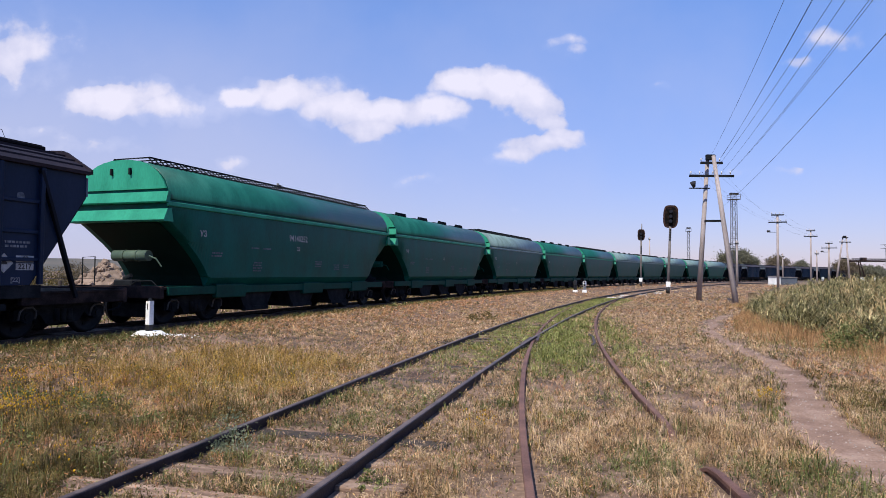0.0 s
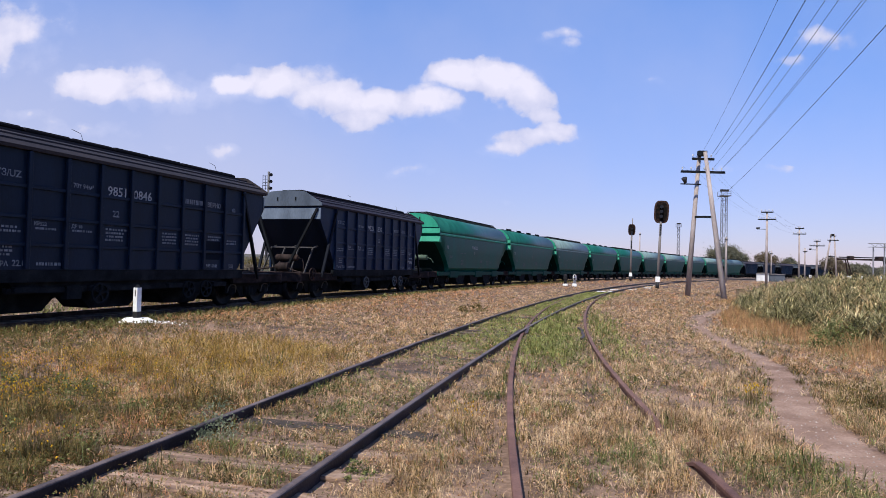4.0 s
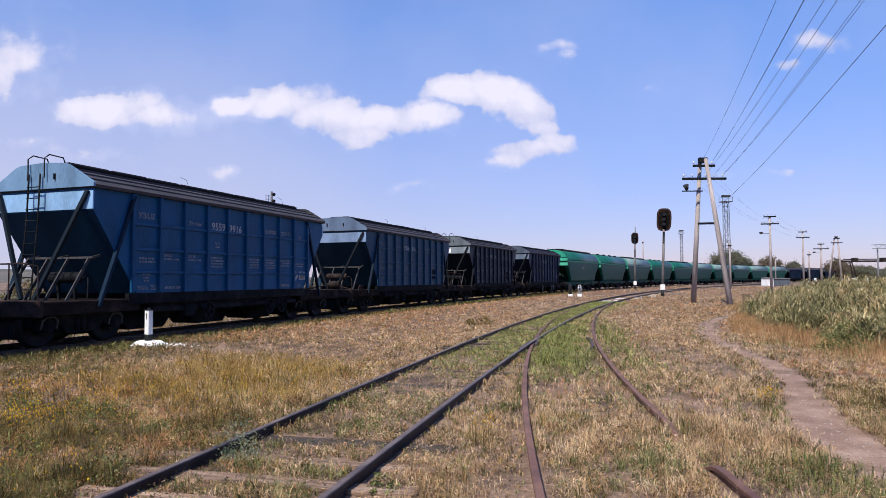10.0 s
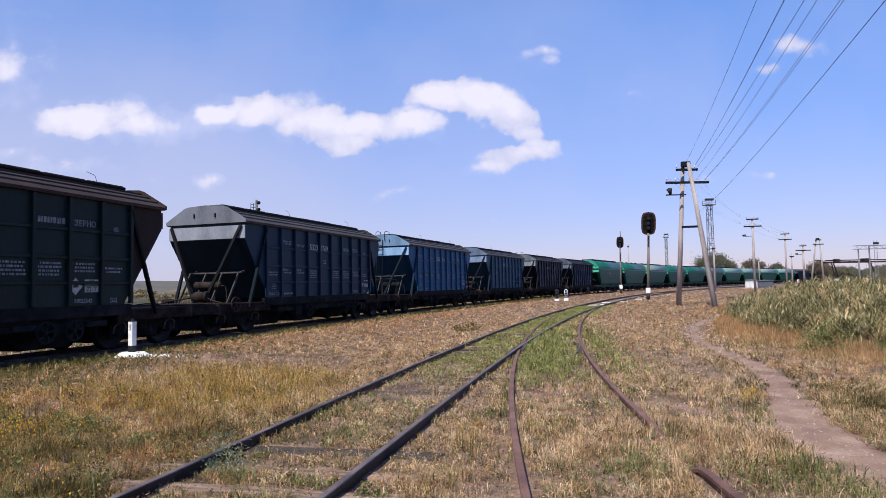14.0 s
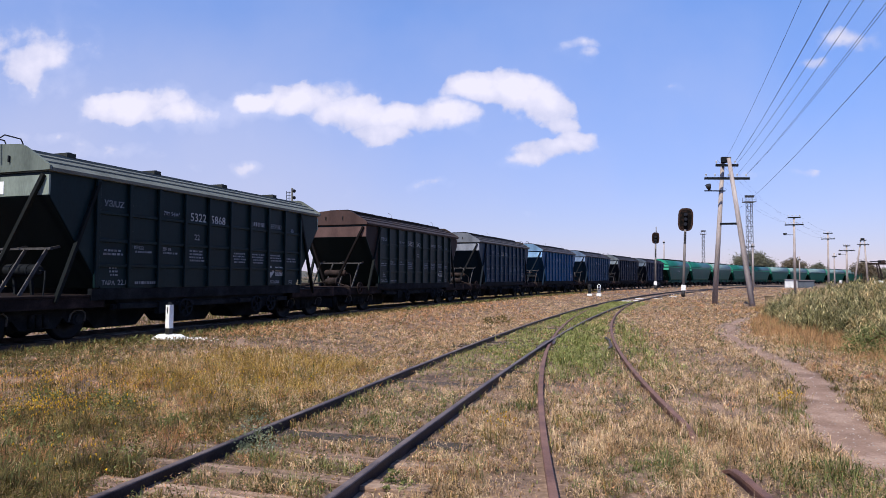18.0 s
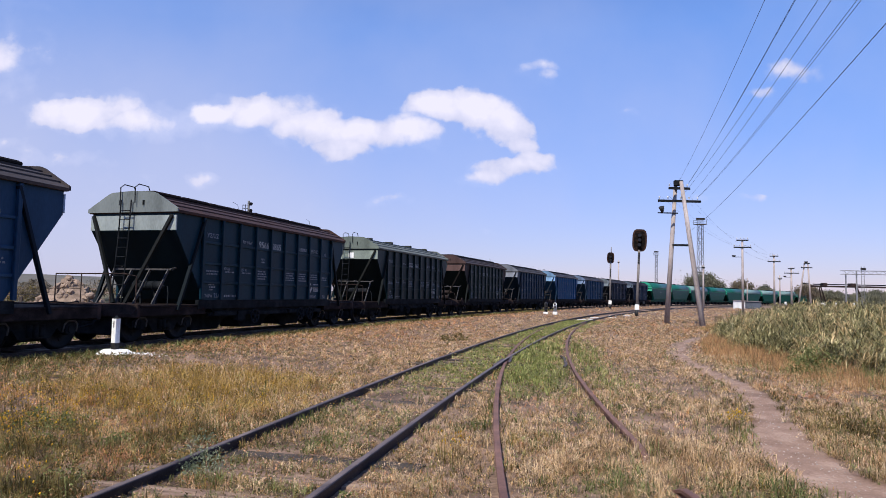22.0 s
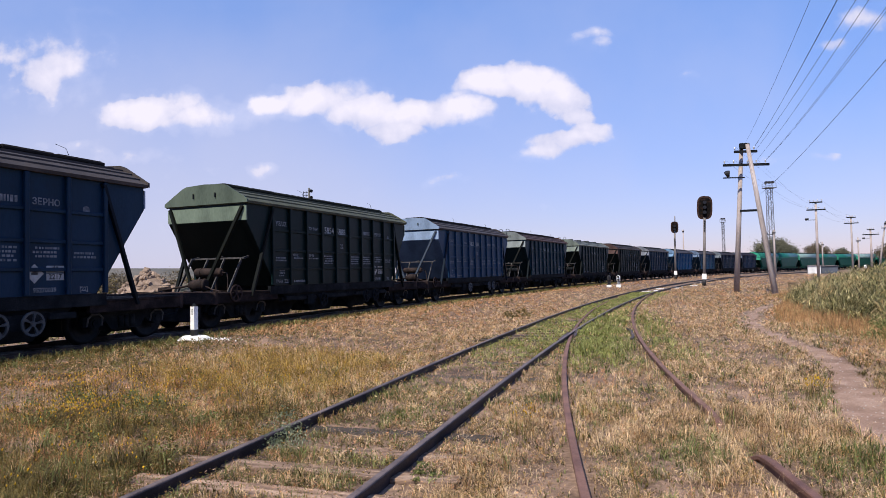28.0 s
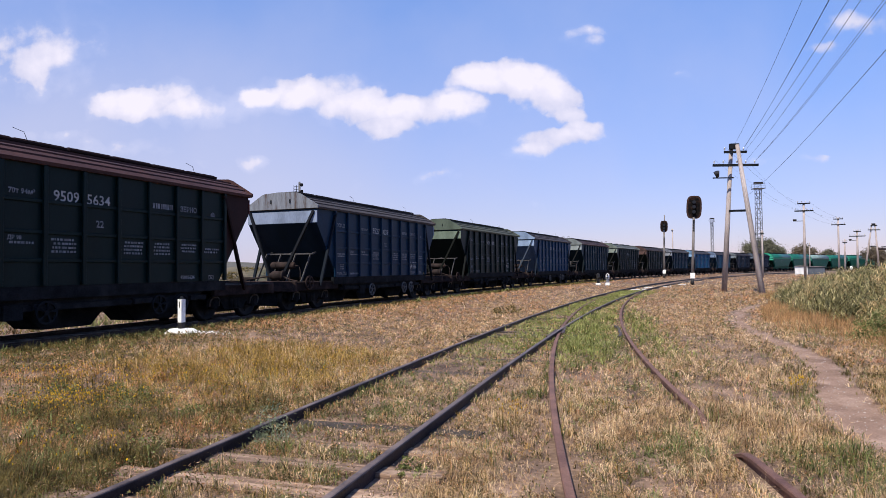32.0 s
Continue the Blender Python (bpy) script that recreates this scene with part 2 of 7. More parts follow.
RAIL_TOP = surface("worn_rail_top", ((0.055, 0.042, 0.041), (0.115, 0.088, 0.082), (0.18, 0.14, 0.128)), 3, 50, 0.5, 0.05, gloss=0.2)
WOOD_OLD = surface("weathered_sleeper_wood", ((0.07, 0.044, 0.03), (0.24, 0.155, 0.108), (0.42, 0.3, 0.22)), 4, 26, 0.85, 0, 0.8, (0.35, 3.2, 2), each=0.22)
WOOD_TAR = surface("tarred_sleeper_wood", ((0.04, 0.032, 0.028), (0.09, 0.07, 0.055)), 5, 40, 0.85, 0, 0.5, each=0.25)
WHITE_PAINT = surface("limewashed_concrete", ((0.62, 0.62, 0.6), (0.82, 0.82, 0.8)), 6, 40, 0.8)
BLACK_PAINT = surface("black_enamel", ((0.012, 0.012, 0.013), (0.03, 0.028, 0.027)), 8, 50, 0.5)
CONCRETE = surface("weathered_pole_concrete", ((0.2, 0.168, 0.155), (0.32, 0.272, 0.252), (0.43, 0.37, 0.345)), 1.5, 24, 0.85, 0, 0.3, (1, 1, 0.3))
SIGNAL_GREY = surface("dull_grey_signal_pole", ((0.1, 0.088, 0.082), (0.16, 0.142, 0.133), (0.23, 0.205, 0.19)), 1.5, 24, 0.85, 0, 0.3, (1, 1, 0.3))
GALV = surface("galvanised_steel", ((0.2, 0.2, 0.21), (0.33, 0.33, 0.34)), 5, 50, 0.55, 0.4)
RUST_HOOD = surface("rusty_signal_hood", ((0.015, 0.009, 0.008), (0.035, 0.019, 0.015), (0.08, 0.042, 0.033)), 7, 60, 0.85, gloss=0.1)
SOOT_FACE = surface("sooty_rust", ((0.004, 0.004, 0.004), (0.007, 0.006, 0.006), (0.03, 0.016, 0.012)), 4, 30, 0.9, gloss=0.05)
MAST_GREY = surface("dull_mast_steel", ((0.07, 0.07, 0.075), (0.14, 0.14, 0.145)), 5, 50, 0.6, 0.2)
GLASS_DARK = surface("dark_signal_lens", ((0.006, 0.006, 0.007), (0.012, 0.011, 0.012)), 8, 50, 0.12, 0, 0)
WIRE = surface("aged_line_wire", ((0.03, 0.03, 0.035), (0.05, 0.05, 0.055)), 8, 50, 0.6, 0.3, 0)
SOIL = surface("dry_steppe_soil", ((0.06, 0.038, 0.026), (0.16, 0.104, 0.072), (0.31, 0.208, 0.15)), 1.6, 18, 0.95, 0, 0.9)
PATH_DIRT = surface("trodden_clay_path", ((0.17, 0.102, 0.07), (0.255, 0.163, 0.117), (0.36, 0.25, 0.187)), 2.0, 34, 0.95, 0, 0.9)
BALLAST = surface("oily_gravel_ballast", ((0.06, 0.05, 0.045), (0.13, 0.11, 0.1), (0.22, 0.19, 0.17)), 4, 60, 0.95, 0, 0.8)
RUBBLE = surface("pale_broken_rubble", ((0.17, 0.12, 0.085), (0.3, 0.22, 0.165)), 3, 30, 0.95, 0, 0.5, each=0.25)
HILL = surface("distant_dry_grassland", ((0.075, 0.075, 0.065), (0.13, 0.115, 0.095)), 0.02, 0.3, 1.0, 0, 0)
BARK = surface("grey_brown_bark", ((0.07, 0.05, 0.04), (0.15, 0.11, 0.085)), 5, 30, 0.9, 0, 0.6)
INSULATOR = surface("white_porcelain", ((0.45, 0.45, 0.45), (0.62, 0.62, 0.62)), 8, 50, 0.25, 0, 0)

# ---- mesh helpers ----


def finish(bm, name, mat, smooth=False):
    bmesh.ops.recalc_face_normals(bm, faces=bm.faces)
    me = bpy.data.meshes.new(name)
    bm.to_mesh(me)
    bm.free()
    if mat:
        me.materials.append(mat)
    if smooth:
        for p in me.polygons:
            p.use_smooth = True
    return me


def attach(name, me, parent, mat=None, m=None, label=""):
    """One more mesh object on shared mesh data, under a thing or a part."""
    ob = new(name, me)
    ob.parent = parent
    if m is not None:
        ob.matrix_basis = m
    if mat:
        ob.material_slots[0].link = "OBJECT"
        ob.material_slots[0].material = mat
    if label:
        tagged(ob, label)
    return ob


def part(name, bm, material, parent, label="", smooth=False):
    return attach(name, finish(bm, name, material, smooth), parent, None, None, label)


def thing(name, m, label, category, group="", kind=""):
    ob = new(name)
    ob.empty_display_size = 0.2
    ob.matrix_basis = m
    return tagged(ob, label, category, group, kind)


def box(bm, x0, x1, y0, y1, z0, z1, bevel=0.0):
    vs = [bm.verts.new((x, y, z)) for z in (z0, z1) for x, y in ((x0, y0), (x1, y0), (x1, y1), (x0, y1))]
    fs = [bm.faces.new([vs[i] for i in q]) for q in ((3, 2, 1, 0), (4, 5, 6, 7), (0, 1, 5, 4), (1, 2, 6, 5), (2, 3, 7, 6), (3, 0, 4, 7))]
    if bevel:
        es = list({e for f in fs for e in f.edges})
        bmesh.ops.bevel(bm, geom=es, offset=bevel, segments=1, affect="EDGES")


def beam(bm, a, b, w, h=None, up=(0, 0, 1)):
    """A bar of w by h from a to b."""
    a, b = Vector(a), Vector(b)
    d = (b - a).normalized()
    s = d.cross(Vector(up))
    s = (s if s.length > 1e-4 else d.cross(Vector((0, 1, 0)))).normalized()
    u = s.cross(d)
    h = h or w
    ring = lambda p: [bm.verts.new(p + s * (i * w / 2) + u * (j * h / 2)) for i, j in ((-1, -1), (1, -1), (1, 1), (-1, 1))]
    r0, r1 = ring(a), ring(b)
    for i in range(4):
        bm.faces.new((r0[i], r0[(i + 1) % 4], r1[(i + 1) % 4], r1[i]))
    bm.faces.new(r0[::-1]), bm.faces.new(r1)


def rod(bm, a, b, r, r2=None, n=10):
    a, b = Vector(a), Vector(b)
    q = (b - a).to_track_quat("Z", "Y")
    r2 = r if r2 is None else r2
    ring = lambda p, k: [bm.verts.new(p + q @ Vector((math.cos(i * 2 * math.pi / n) * k, math.sin(i * 2 * math.pi / n) * k, 0))) for i in range(n)]
    r0, r1 = ring(a, r), ring(b, r2)
    for i in range(n):
        f = bm.faces.new((r0[i], r0[(i + 1) % n], r1[(i + 1) % n], r1[i]))
        f.smooth = n > 7
    bm.faces.new(r0[::-1]), bm.faces.new(r1)


def pipe(bm, pts, r, n=6):
    """A bent tube, in one piece."""
    pts = [Vector(p) for p in pts]
    rings, side = [], None
    for i, p in enumerate(pts):
        d = (pts[min(i + 1, len(pts) - 1)] - pts[max(i - 1, 0)]).normalized()
        if side is None or abs(side.dot(d)) > 0.95:
            side = d.orthogonal()
        side = (side - d * side.dot(d)).normalized()
        up = d.cross(side)
        rings.append([bm.verts.new(p + (side * math.cos(k * 2 * math.pi / n) + up * math.sin(k * 2 * math.pi / n)) * r) for k in range(n)])
    for a, b in zip(rings, rings[1:]):
        for k in range(n):
            bm.faces.new((a[k], a[(k + 1) % n], b[(k + 1) % n], b[k]))
    bm.faces.new(rings[0][::-1]), bm.faces.new(rings[-1])


def prism(bm, outline, axis, a, b):
    """An outline of 2D points drawn out along an axis from a to b."""
    def at(p, k):
        return {"x": (k, p[0], p[1]), "y": (p[0], k, p[1]), "z": (p[0], p[1], k)}[axis]
    r0, r1 = [bm.verts.new(at(p, a)) for p in outline], [bm.verts.new(at(p, b)) for p in outline]
    n = len(outline)
    for i in range(n):
        bm.faces.new((r0[i], r0[(i + 1) % n], r1[(i + 1) % n], r1[i]))
    bm.faces.new(r0[::-1]), bm.faces.new(r1)


def sweep(bm, outline, line):
    """An outline (across, up) drawn along a line of points on the ground."""
    rings = []
    for i, p in enumerate(line):
        d = (Vector(line[min(i + 1, len(line) - 1)]) - Vector(line[max(i - 1, 0)])).normalized()
        s = Vector((d.y, -d.x, 0)).normalized()
        rings.append([bm.verts.new(Vector(p) + s * u + Vector((0, 0, v))) for u, v in outline])
    n = len(outline)
    for r0, r1 in zip(rings, rings[1:]):
        for i in range(n):
            bm.faces.new((r0[i], r0[(i + 1) % n], r1[(i + 1) % n], r1[i]))
    bm.faces.new(rings[0][::-1]), bm.faces.new(rings[-1])


def fast_mesh(name, verts, tris, mat):
    me = bpy.data.meshes.new(name)
    verts, tris = np.asarray(verts, dtype=np.float32), np.asarray(tris, dtype=np.int32)
    me.vertices.add(len(verts)), me.loops.add(tris.size), me.polygons.add(len(tris))
    me.vertices.foreach_set("co", verts.ravel())
    me.loops.foreach_set("vertex_index", tris.ravel())
    me.polygons.foreach_set("loop_start", np.arange(0, tris.size, 3, dtype=np.int32))
    me.polygons.foreach_set("loop_total", np.full(len(tris), 3, dtype=np.int32))
    me.update(calc_edges=True)
    me.validate()
    me.materials.append(mat)
    return me


# ---- the plan: the curved train track, the main track, the turnout, the footpath ----
TX, TY, TH, TK = -8.627, 18.245, 0.32531, 0.0023744     # a point on the train's track, its heading, its curvature
TCX, TCY = TX + math.cos(TH) / TK, TY - math.sin(TH) / TK
RAIL_Z = 0.24


def train_line(s, lat=0.0):
    a = TH + TK * s
    r = 1 / TK - lat
    return TCX - math.cos(a) * r, TCY + math.sin(a) * r, a


def lateral(x, y):
    """Metres to the right of the train track's middle."""
    return 1 / TK - np.hypot(x - TCX, y - TCY)


def main_x(y):
    return 0.0019038 * y * y + 0.23473 * y - 2.89 - 0.07 * np.exp(-(y / 6.0) ** 2)


def branch_x(y):
    return -3.539e-05 * y ** 3 + 5.9726e-03 * y * y + 0.029785 * y + 1.1755


PATH_Y = [-6.0, 2.0, 6.5, 7.5, 8.7, 10.0, 11.75, 13.3, 14.7, 17.1, 19.6, 24.3, 27.7, 31.0]
PATH_X = [4.2, 3.95, 4.08, 4.3, 4.88, 5.48, 6.2, 6.65, 6.85, 7.4, 8.1, 10.1, 12.0, 15.0]


def path_x(y):
    return np.interp(y, PATH_Y, PATH_X)


def wave(x, y):
    return 0.5 * np.sin(0.9 * x + 0.4 * y) * np.sin(0.7 * y - 0.5 * x + 1.0) + 0.5 * np.sin(2.3 * x - 1.1 * y) * np.sin(1.9 * y + 0.8 * x)


def ground_z(x, y):
    """Nearly flat, with a low shoulder beside the train's track."""
    lat = lateral(x, y)
    t = np.clip((7.5 - lat) / 4.2, 0, 1)
    dip = np.clip((2.15 - lat) / 0.5, 0, 1)
    near = np.exp(-(np.hypot(x, y) / 90.0) ** 2)
    bed = 0.04 * np.exp(-((x - main_x(y)) / 1.7) ** 4) * np.exp(-(y / 45.0) ** 2)
    return 0.21 * t * t * (3 - 2 * t) - 0.13 * dip * dip * (3 - 2 * dip) + 0.014 * wave(x, y) * near + bed

# ---- ground, footpath, tracks ----


def lay_ground():
    lin = lambda a, b, n: list(np.linspace(a, b, n, endpoint=False))
    xs = [-2500, -1200, -600, -300, -160, -90] + lin(-50, 60, 150) + [60, 90, 130, 200, 320, 600, 1200, 2500]
    ys = [-1200, -500, -200, -80, -30] + lin(-10, 70, 130) + [70, 80, 95, 120, 160, 220, 320, 500, 900, 1600, 2600]
    X, Y = np.meshgrid(xs, ys)
    V = np.stack([X, Y, ground_z(X, Y)], -1).reshape(-1, 3)
    w = len(xs)
    i = (np.arange(len(ys) - 1)[:, None] * w + np.arange(w - 1)[None, :]).ravel()
    me = fast_mesh("ground", V, np.concatenate([np.stack([i, i + 1, i + w + 1], 1), np.stack([i, i + w + 1, i + w], 1)]), SOIL)
    for p in me.polygons:
        p.use_smooth = True
    tagged(new("ground", me), "dry grassy steppe ground with patches of bare soil", "ground", kind="structure")
    # footpath
    ys = np.arange(-5, 31, 0.13)
    rng = np.random.RandomState(4)
    v, t = [], []
    for k, y in enumerate(ys):
        c, half = path_x(y), (0.27 + 0.035 * math.sin(1.7 * y) + 0.14 * min(1, max(0, (10.5 - y) / 2.5))) * min(1, max(0.62, 1 - 0.07 * (y - 9.5)))
        for j, u in enumerate((-1.3, -0.95, -0.35, 0.35, 0.95, 1.3)):
            ragged = 0.075 if j in (0, 1, 4, 5) else 0.02
            x = c + u * half + 0.3 * ragged * rng.randn() + (0.045 * math.sin(4.3 * y + 1.7 * j) + 0.035 * math.sin(9.1 * y + 2.9 * j)) * (j in (0, 1, 4, 5))
            v.append((x, y, ground_z(x, y) + (-0.02, 0.012, 0.006, 0.006, 0.012, -0.02)[j] + 0.0012 * rng.randn()))
        if k:
            for j in range(5):
                a = (k - 1) * 6 + j
                t += [(a, a + 1, a + 7), (a, a + 7, a + 6)]
    tagged(new("footpath", fast_mesh("footpath", v, t, PATH_DIRT)), "narrow trodden clay footpath winding through dry grass", "path", kind="structure")


lay_ground()

RAIL_SHAPE = [(-0.065, 0), (0.065, 0), (0.065, 0.012), (0.012, 0.03), (0.012, 0.105), (0.036, 0.115), (0.036, 0.145), (0.028, 0.152),
              (-0.028, 0.152), (-0.036, 0.145), (-0.036, 0.115), (-0.012, 0.105), (-0.012, 0.03), (-0.065, 0.012)]


def rail_line(fx, y0, y1, side, z, step=0.8):
    pts = []
    for y in np.arange(y0, y1 + 0.01, step):
        d = (fx(y + 0.05) - fx(y - 0.05)) / 0.1
        n = math.hypot(1, d)
        x, yy = fx(y) + side / n, y - side * d / n
        pts.append((x, yy, z))
    return pts


def sleeper_mesh(name, w, l, h, mat, seed):
    rng = random.Random(seed)
    bm = bmesh.new()
    box(bm, -l / 2, l / 2, -w / 2, w / 2, -h, 0, 0.012)
    for v in bm.verts:
        v.co += Vector((rng.uniform(-0.03, 0.03), rng.uniform(-0.012, 0.012), rng.uniform(-0.012, 0.006)))
    return finish(bm, name, mat)


def lay_tracks():
    main = thing("main_track", Matrix(), "worn railway track with dark rails on weathered wooden sleepers", "railway track", kind="structure")
    for side in (-0.795, 0.795):
        bm = bmesh.new()
        sweep(bm, RAIL_SHAPE, rail_line(main_x, -6, 170, side, 0.0, 1.0))
        rail = part("rail", bm, RAIL_BLUE, main, "dark polished steel rail")
        bm = bmesh.new()
        sweep(bm, [(-0.03, 0.151), (0.03, 0.151), (0.024, 0.1565), (-0.024, 0.1565)], rail_line(main_x, -6, 170, side, 0.0, 1.0))
        part("running_surface", bm, RAIL_TOP, rail, "worn grey running surface")
    old = [sleeper_mesh("sleeper", 0.24, 2.7, 0.16, WOOD_OLD, i) for i in range(3)]
    tar = [sleeper_mesh("sleeper", 0.24, 2.7, 0.16, WOOD_TAR, i + 5) for i in range(3)]
    rng = random.Random(3)
    bare = {4.3: 0.025, 4.89: 0.03, 5.45: 0.03, 6.08: 0.012, 6.79: 0.012, 10.3: 0.005, 11.86: 0.005}     # those that lie open
    spots = [-4.0 + 0.6 * i for i in range(13)] + [4.3, 4.89, 5.45, 6.08, 6.79] + [7.4 + 0.58 * i for i in range(5)] + [10.3, 11.0, 11.86] + [12.5 + 0.6 * i for i in range(80)]
    for y in spots:
        d = main_x(y + 0.5) - main_x(y - 0.5)
        z = float(ground_z(main_x(y), y)) + bare.get(y, 0.03 if 15 < y < 22 else -0.005 if y > 21 else -0.03)
        me = rng.choice(old if y < 6.5 or (y > 13 and rng.random() < 0.4) else tar)
        attach("sleeper", me, main, None, pose(main_x(y) + rng.uniform(-0.05, 0.05), y, z, 0, 0, -math.degrees(math.atan(d)) + rng.uniform(-2, 2)))
    branch = thing("branch_track", Matrix(), "rusted siding track half sunk in dry grass", "railway track", kind="structure")
    # the siding's rails run into the main rails at the points, about 44 m off
    for side, y1, mat in ((-0.795, 44.0, RAIL_BROWN), (0.795, 42.0, RAIL_BROWN)):
        bm = bmesh.new()
        pts = rail_line(branch_x, -6, y1, side, -0.045, 0.25)
        if side > 0:     # this rail dips under drifted soil for a stretch
            pts = [(x, yy, z - 0.15 * math.exp(-((yy - 6.4) / 0.62) ** 4)) for x, yy, z in pts]
        sweep(bm, RAIL_SHAPE, pts)
        part("rail", bm, mat, branch, "rust-brown steel rail")
    bm = bmesh.new()     # wing rails and check rails of the crossing
    yf = 16.6
    sweep(bm, RAIL_SHAPE, [(main_x(yf + k) + 0.82 + 0.02 * abs(k) - 0.13, yf + k - 0.2, -0.004) for k in (-1.6, -0.8, 0.0)])
    sweep(bm, RAIL_SHAPE, [(branch_x(yf + k) - 0.80 + 0.13, yf + k + 0.2, -0.006) for k in (-1.2, -0.5, 0.2)])
    sweep(bm, RAIL_SHAPE, [(branch_x(yf + k) + 0.795 - 0.11 - (0.08 if abs(k) > 1.2 else 0), yf + k, -0.05) for k in (-1.4, -0.8, 0, 0.8, 1.4)])
    part("crossing", bm, RAIL_SIDE, branch, "cast steel crossing of the turnout")
    y = -4.0
    while y < 40:
        d = branch_x(y + 0.5) - branch_x(y - 0.5)
        z = float(ground_z(branch_x(y), y)) - 0.012
        attach("sleeper", rng.choice(tar), branch, None, pose(branch_x(y) + rng.uniform(-0.05, 0.05), y, z, 0, 0, -math.degrees(math.atan(d)) + rng.uniform(-2, 2)))
        y += 0.68 + rng.uniform(-0.06, 0.06)
    pale = [sleeper_mesh("painted_sleeper", 0.22, 0.6, 0.16, WHITE_PAINT, 30)]
    for x, y in ((12.9, 47.5), (14.0, 48.5), (15.4, 53.0), (17.2, 54.0), (18.6, 58.5), (20.4, 60.0), (22.3, 66.0), (24.6, 70.0)):
        attach("painted_sleeper", pale[0], main, None, pose(x - 0.6, y, 0.075, 0, 0, rng.uniform(-30, 0)), "limewashed sleeper end beside the points")
    tt = thing("train_track", Matrix(), "running track under the goods train on dark ballast", "railway track", kind="structure")
    line = lambda lat, z, s0=-60, s1=420, st=4.0: [(*train_line(s, lat)[:2], z) for s in np.arange(s0, s1, st)]
    for lat in (-0.76 - 0.036, 0.76 + 0.036):
        bm = bmesh.new()
        sweep(bm, RAIL_SHAPE, line(lat, RAIL_Z - 0.152))
        part("rail", bm, RAIL_SIDE, tt, "steel rail with a worn top")
    bm = bmesh.new()
    sweep(bm, [(-2.3, -0.06), (2.0, -0.06), (1.65, 0.055), (-1.8, 0.055)], line(0, 0.07))
    part("ballast", bm, BALLAST, tt, "oil-stained gravel ballast")
    for s in np.arange(-24, 90, 0.62):
        x, y, a = train_line(s + rng.uniform(-0.04, 0.04))
        attach("sleeper", rng.choice(tar), tt, None, pose(x, y, 0.142, 0, 0, -math.degrees(a)))


lay_tracks()

# ---- the goods train ----
# forward is +y, the camera's side +x, z from the rail's top
L_DARK, L_GREEN = 14.739, 15.05
EAVE, W = 3.72, 1.5
MESH = {}
GUARD_GREY = surface("worn_guard_steel", ((0.03, 0.03, 0.032), (0.1, 0.1, 0.1)), 6, 50, 0.6)
STAY_GREY = surface("faded_stay_steel", ((0.028, 0.027, 0.029), (0.075, 0.07, 0.07)), 5, 50, 0.7)
HAND_GREY = surface("worn_grey_handwheel", ((0.035, 0.038, 0.042), (0.08, 0.085, 0.09)), 6, 50, 0.6)


RUSTY_ARCH = surface("rust_streaked_paint", ((0.07, 0.048, 0.04), (0.145, 0.155, 0.175), (0.2, 0.22, 0.25)), 2.4, 20, 0.6, 0, 0.06, (2.2, 2.2, 0.3), gloss=0.1)


def cached(key, make):
    if key not in MESH:
        MESH[key] = make()
    return MESH[key]


def simple(key, fn, mat=None, smooth=False):
    def make():
        bm = bmesh.new()
        fn(bm)
        return finish(bm, key.split("#")[0], mat or STEEL_DARK, smooth)
    return cached(key, make)


def words(text, size, font_bold=0.0):
    def make():
        cu = bpy.data.curves.new("lettering", "FONT")
        cu.body, cu.size, cu.align_x, cu.align_y, cu.offset, cu.resolution_u = text, size, "CENTER", "CENTER", font_bold, 2
        tmp = bpy.data.objects.new("lettering", cu)
        scene.collection.objects.link(tmp)
        me = bpy.data.meshes.new_from_object(tmp.evaluated_get(bpy.context.evaluated_depsgraph_get()))
        bpy.data.objects.remove(tmp)
        me.materials.clear()
        me.materials.append(LETTER)
        return me
    return cached(("words", text, size, font_bold), make)


def bars(seed, rows, width, gap=0.085):
    """Stencilled lines too small to read."""
    def make():
        rng = random.Random(seed)
        v, t = [], []
        for r in range(rows):
            x, end = -width / 2 + rng.uniform(0, 0.06), width / 2 * rng.uniform(0.7, 1.0)
            while x < end:
                w = rng.uniform(0.03, 0.085)
                y = -r * gap
                n = len(v)
                v += [(x, y, 0), (x + w, y, 0), (x + w, y + gap * 0.55, 0), (x, y + gap * 0.55, 0)]
                t += [(n, n + 1, n + 2), (n, n + 2, n + 3)]
                x += w + rng.uniform(0.012, 0.035)
        return fast_mesh("stencil_block", v, t, LETTER_DIM)
    return cached(("bars", seed, rows, width), make)


def on_side(y, z, x=W + 0.006):
    return Matrix.Translation((x, y, z)) @ Matrix(((0, 0, 1, 0), (1, 0, 0, 0), (0, 1, 0, 0), (0, 0, 0, 1)))


ARCH = [(1.6, 3.66), (1.6, 3.76), (1.5, 3.82), (0.86, 4.2), (0.72, 4.25), (0.0, 4.29)]


def m_body(bm):
    # side walls cut slantwise by the hopper ends, and the sloping ends themselves
    prof = [(-5.4, EAVE), (-5.4, 3.15), (-4.04, 1.17), (4.04, 1.17), (5.4, 3.15), (5.4, EAVE)]
    prism(bm, prof, "x", -W, W)


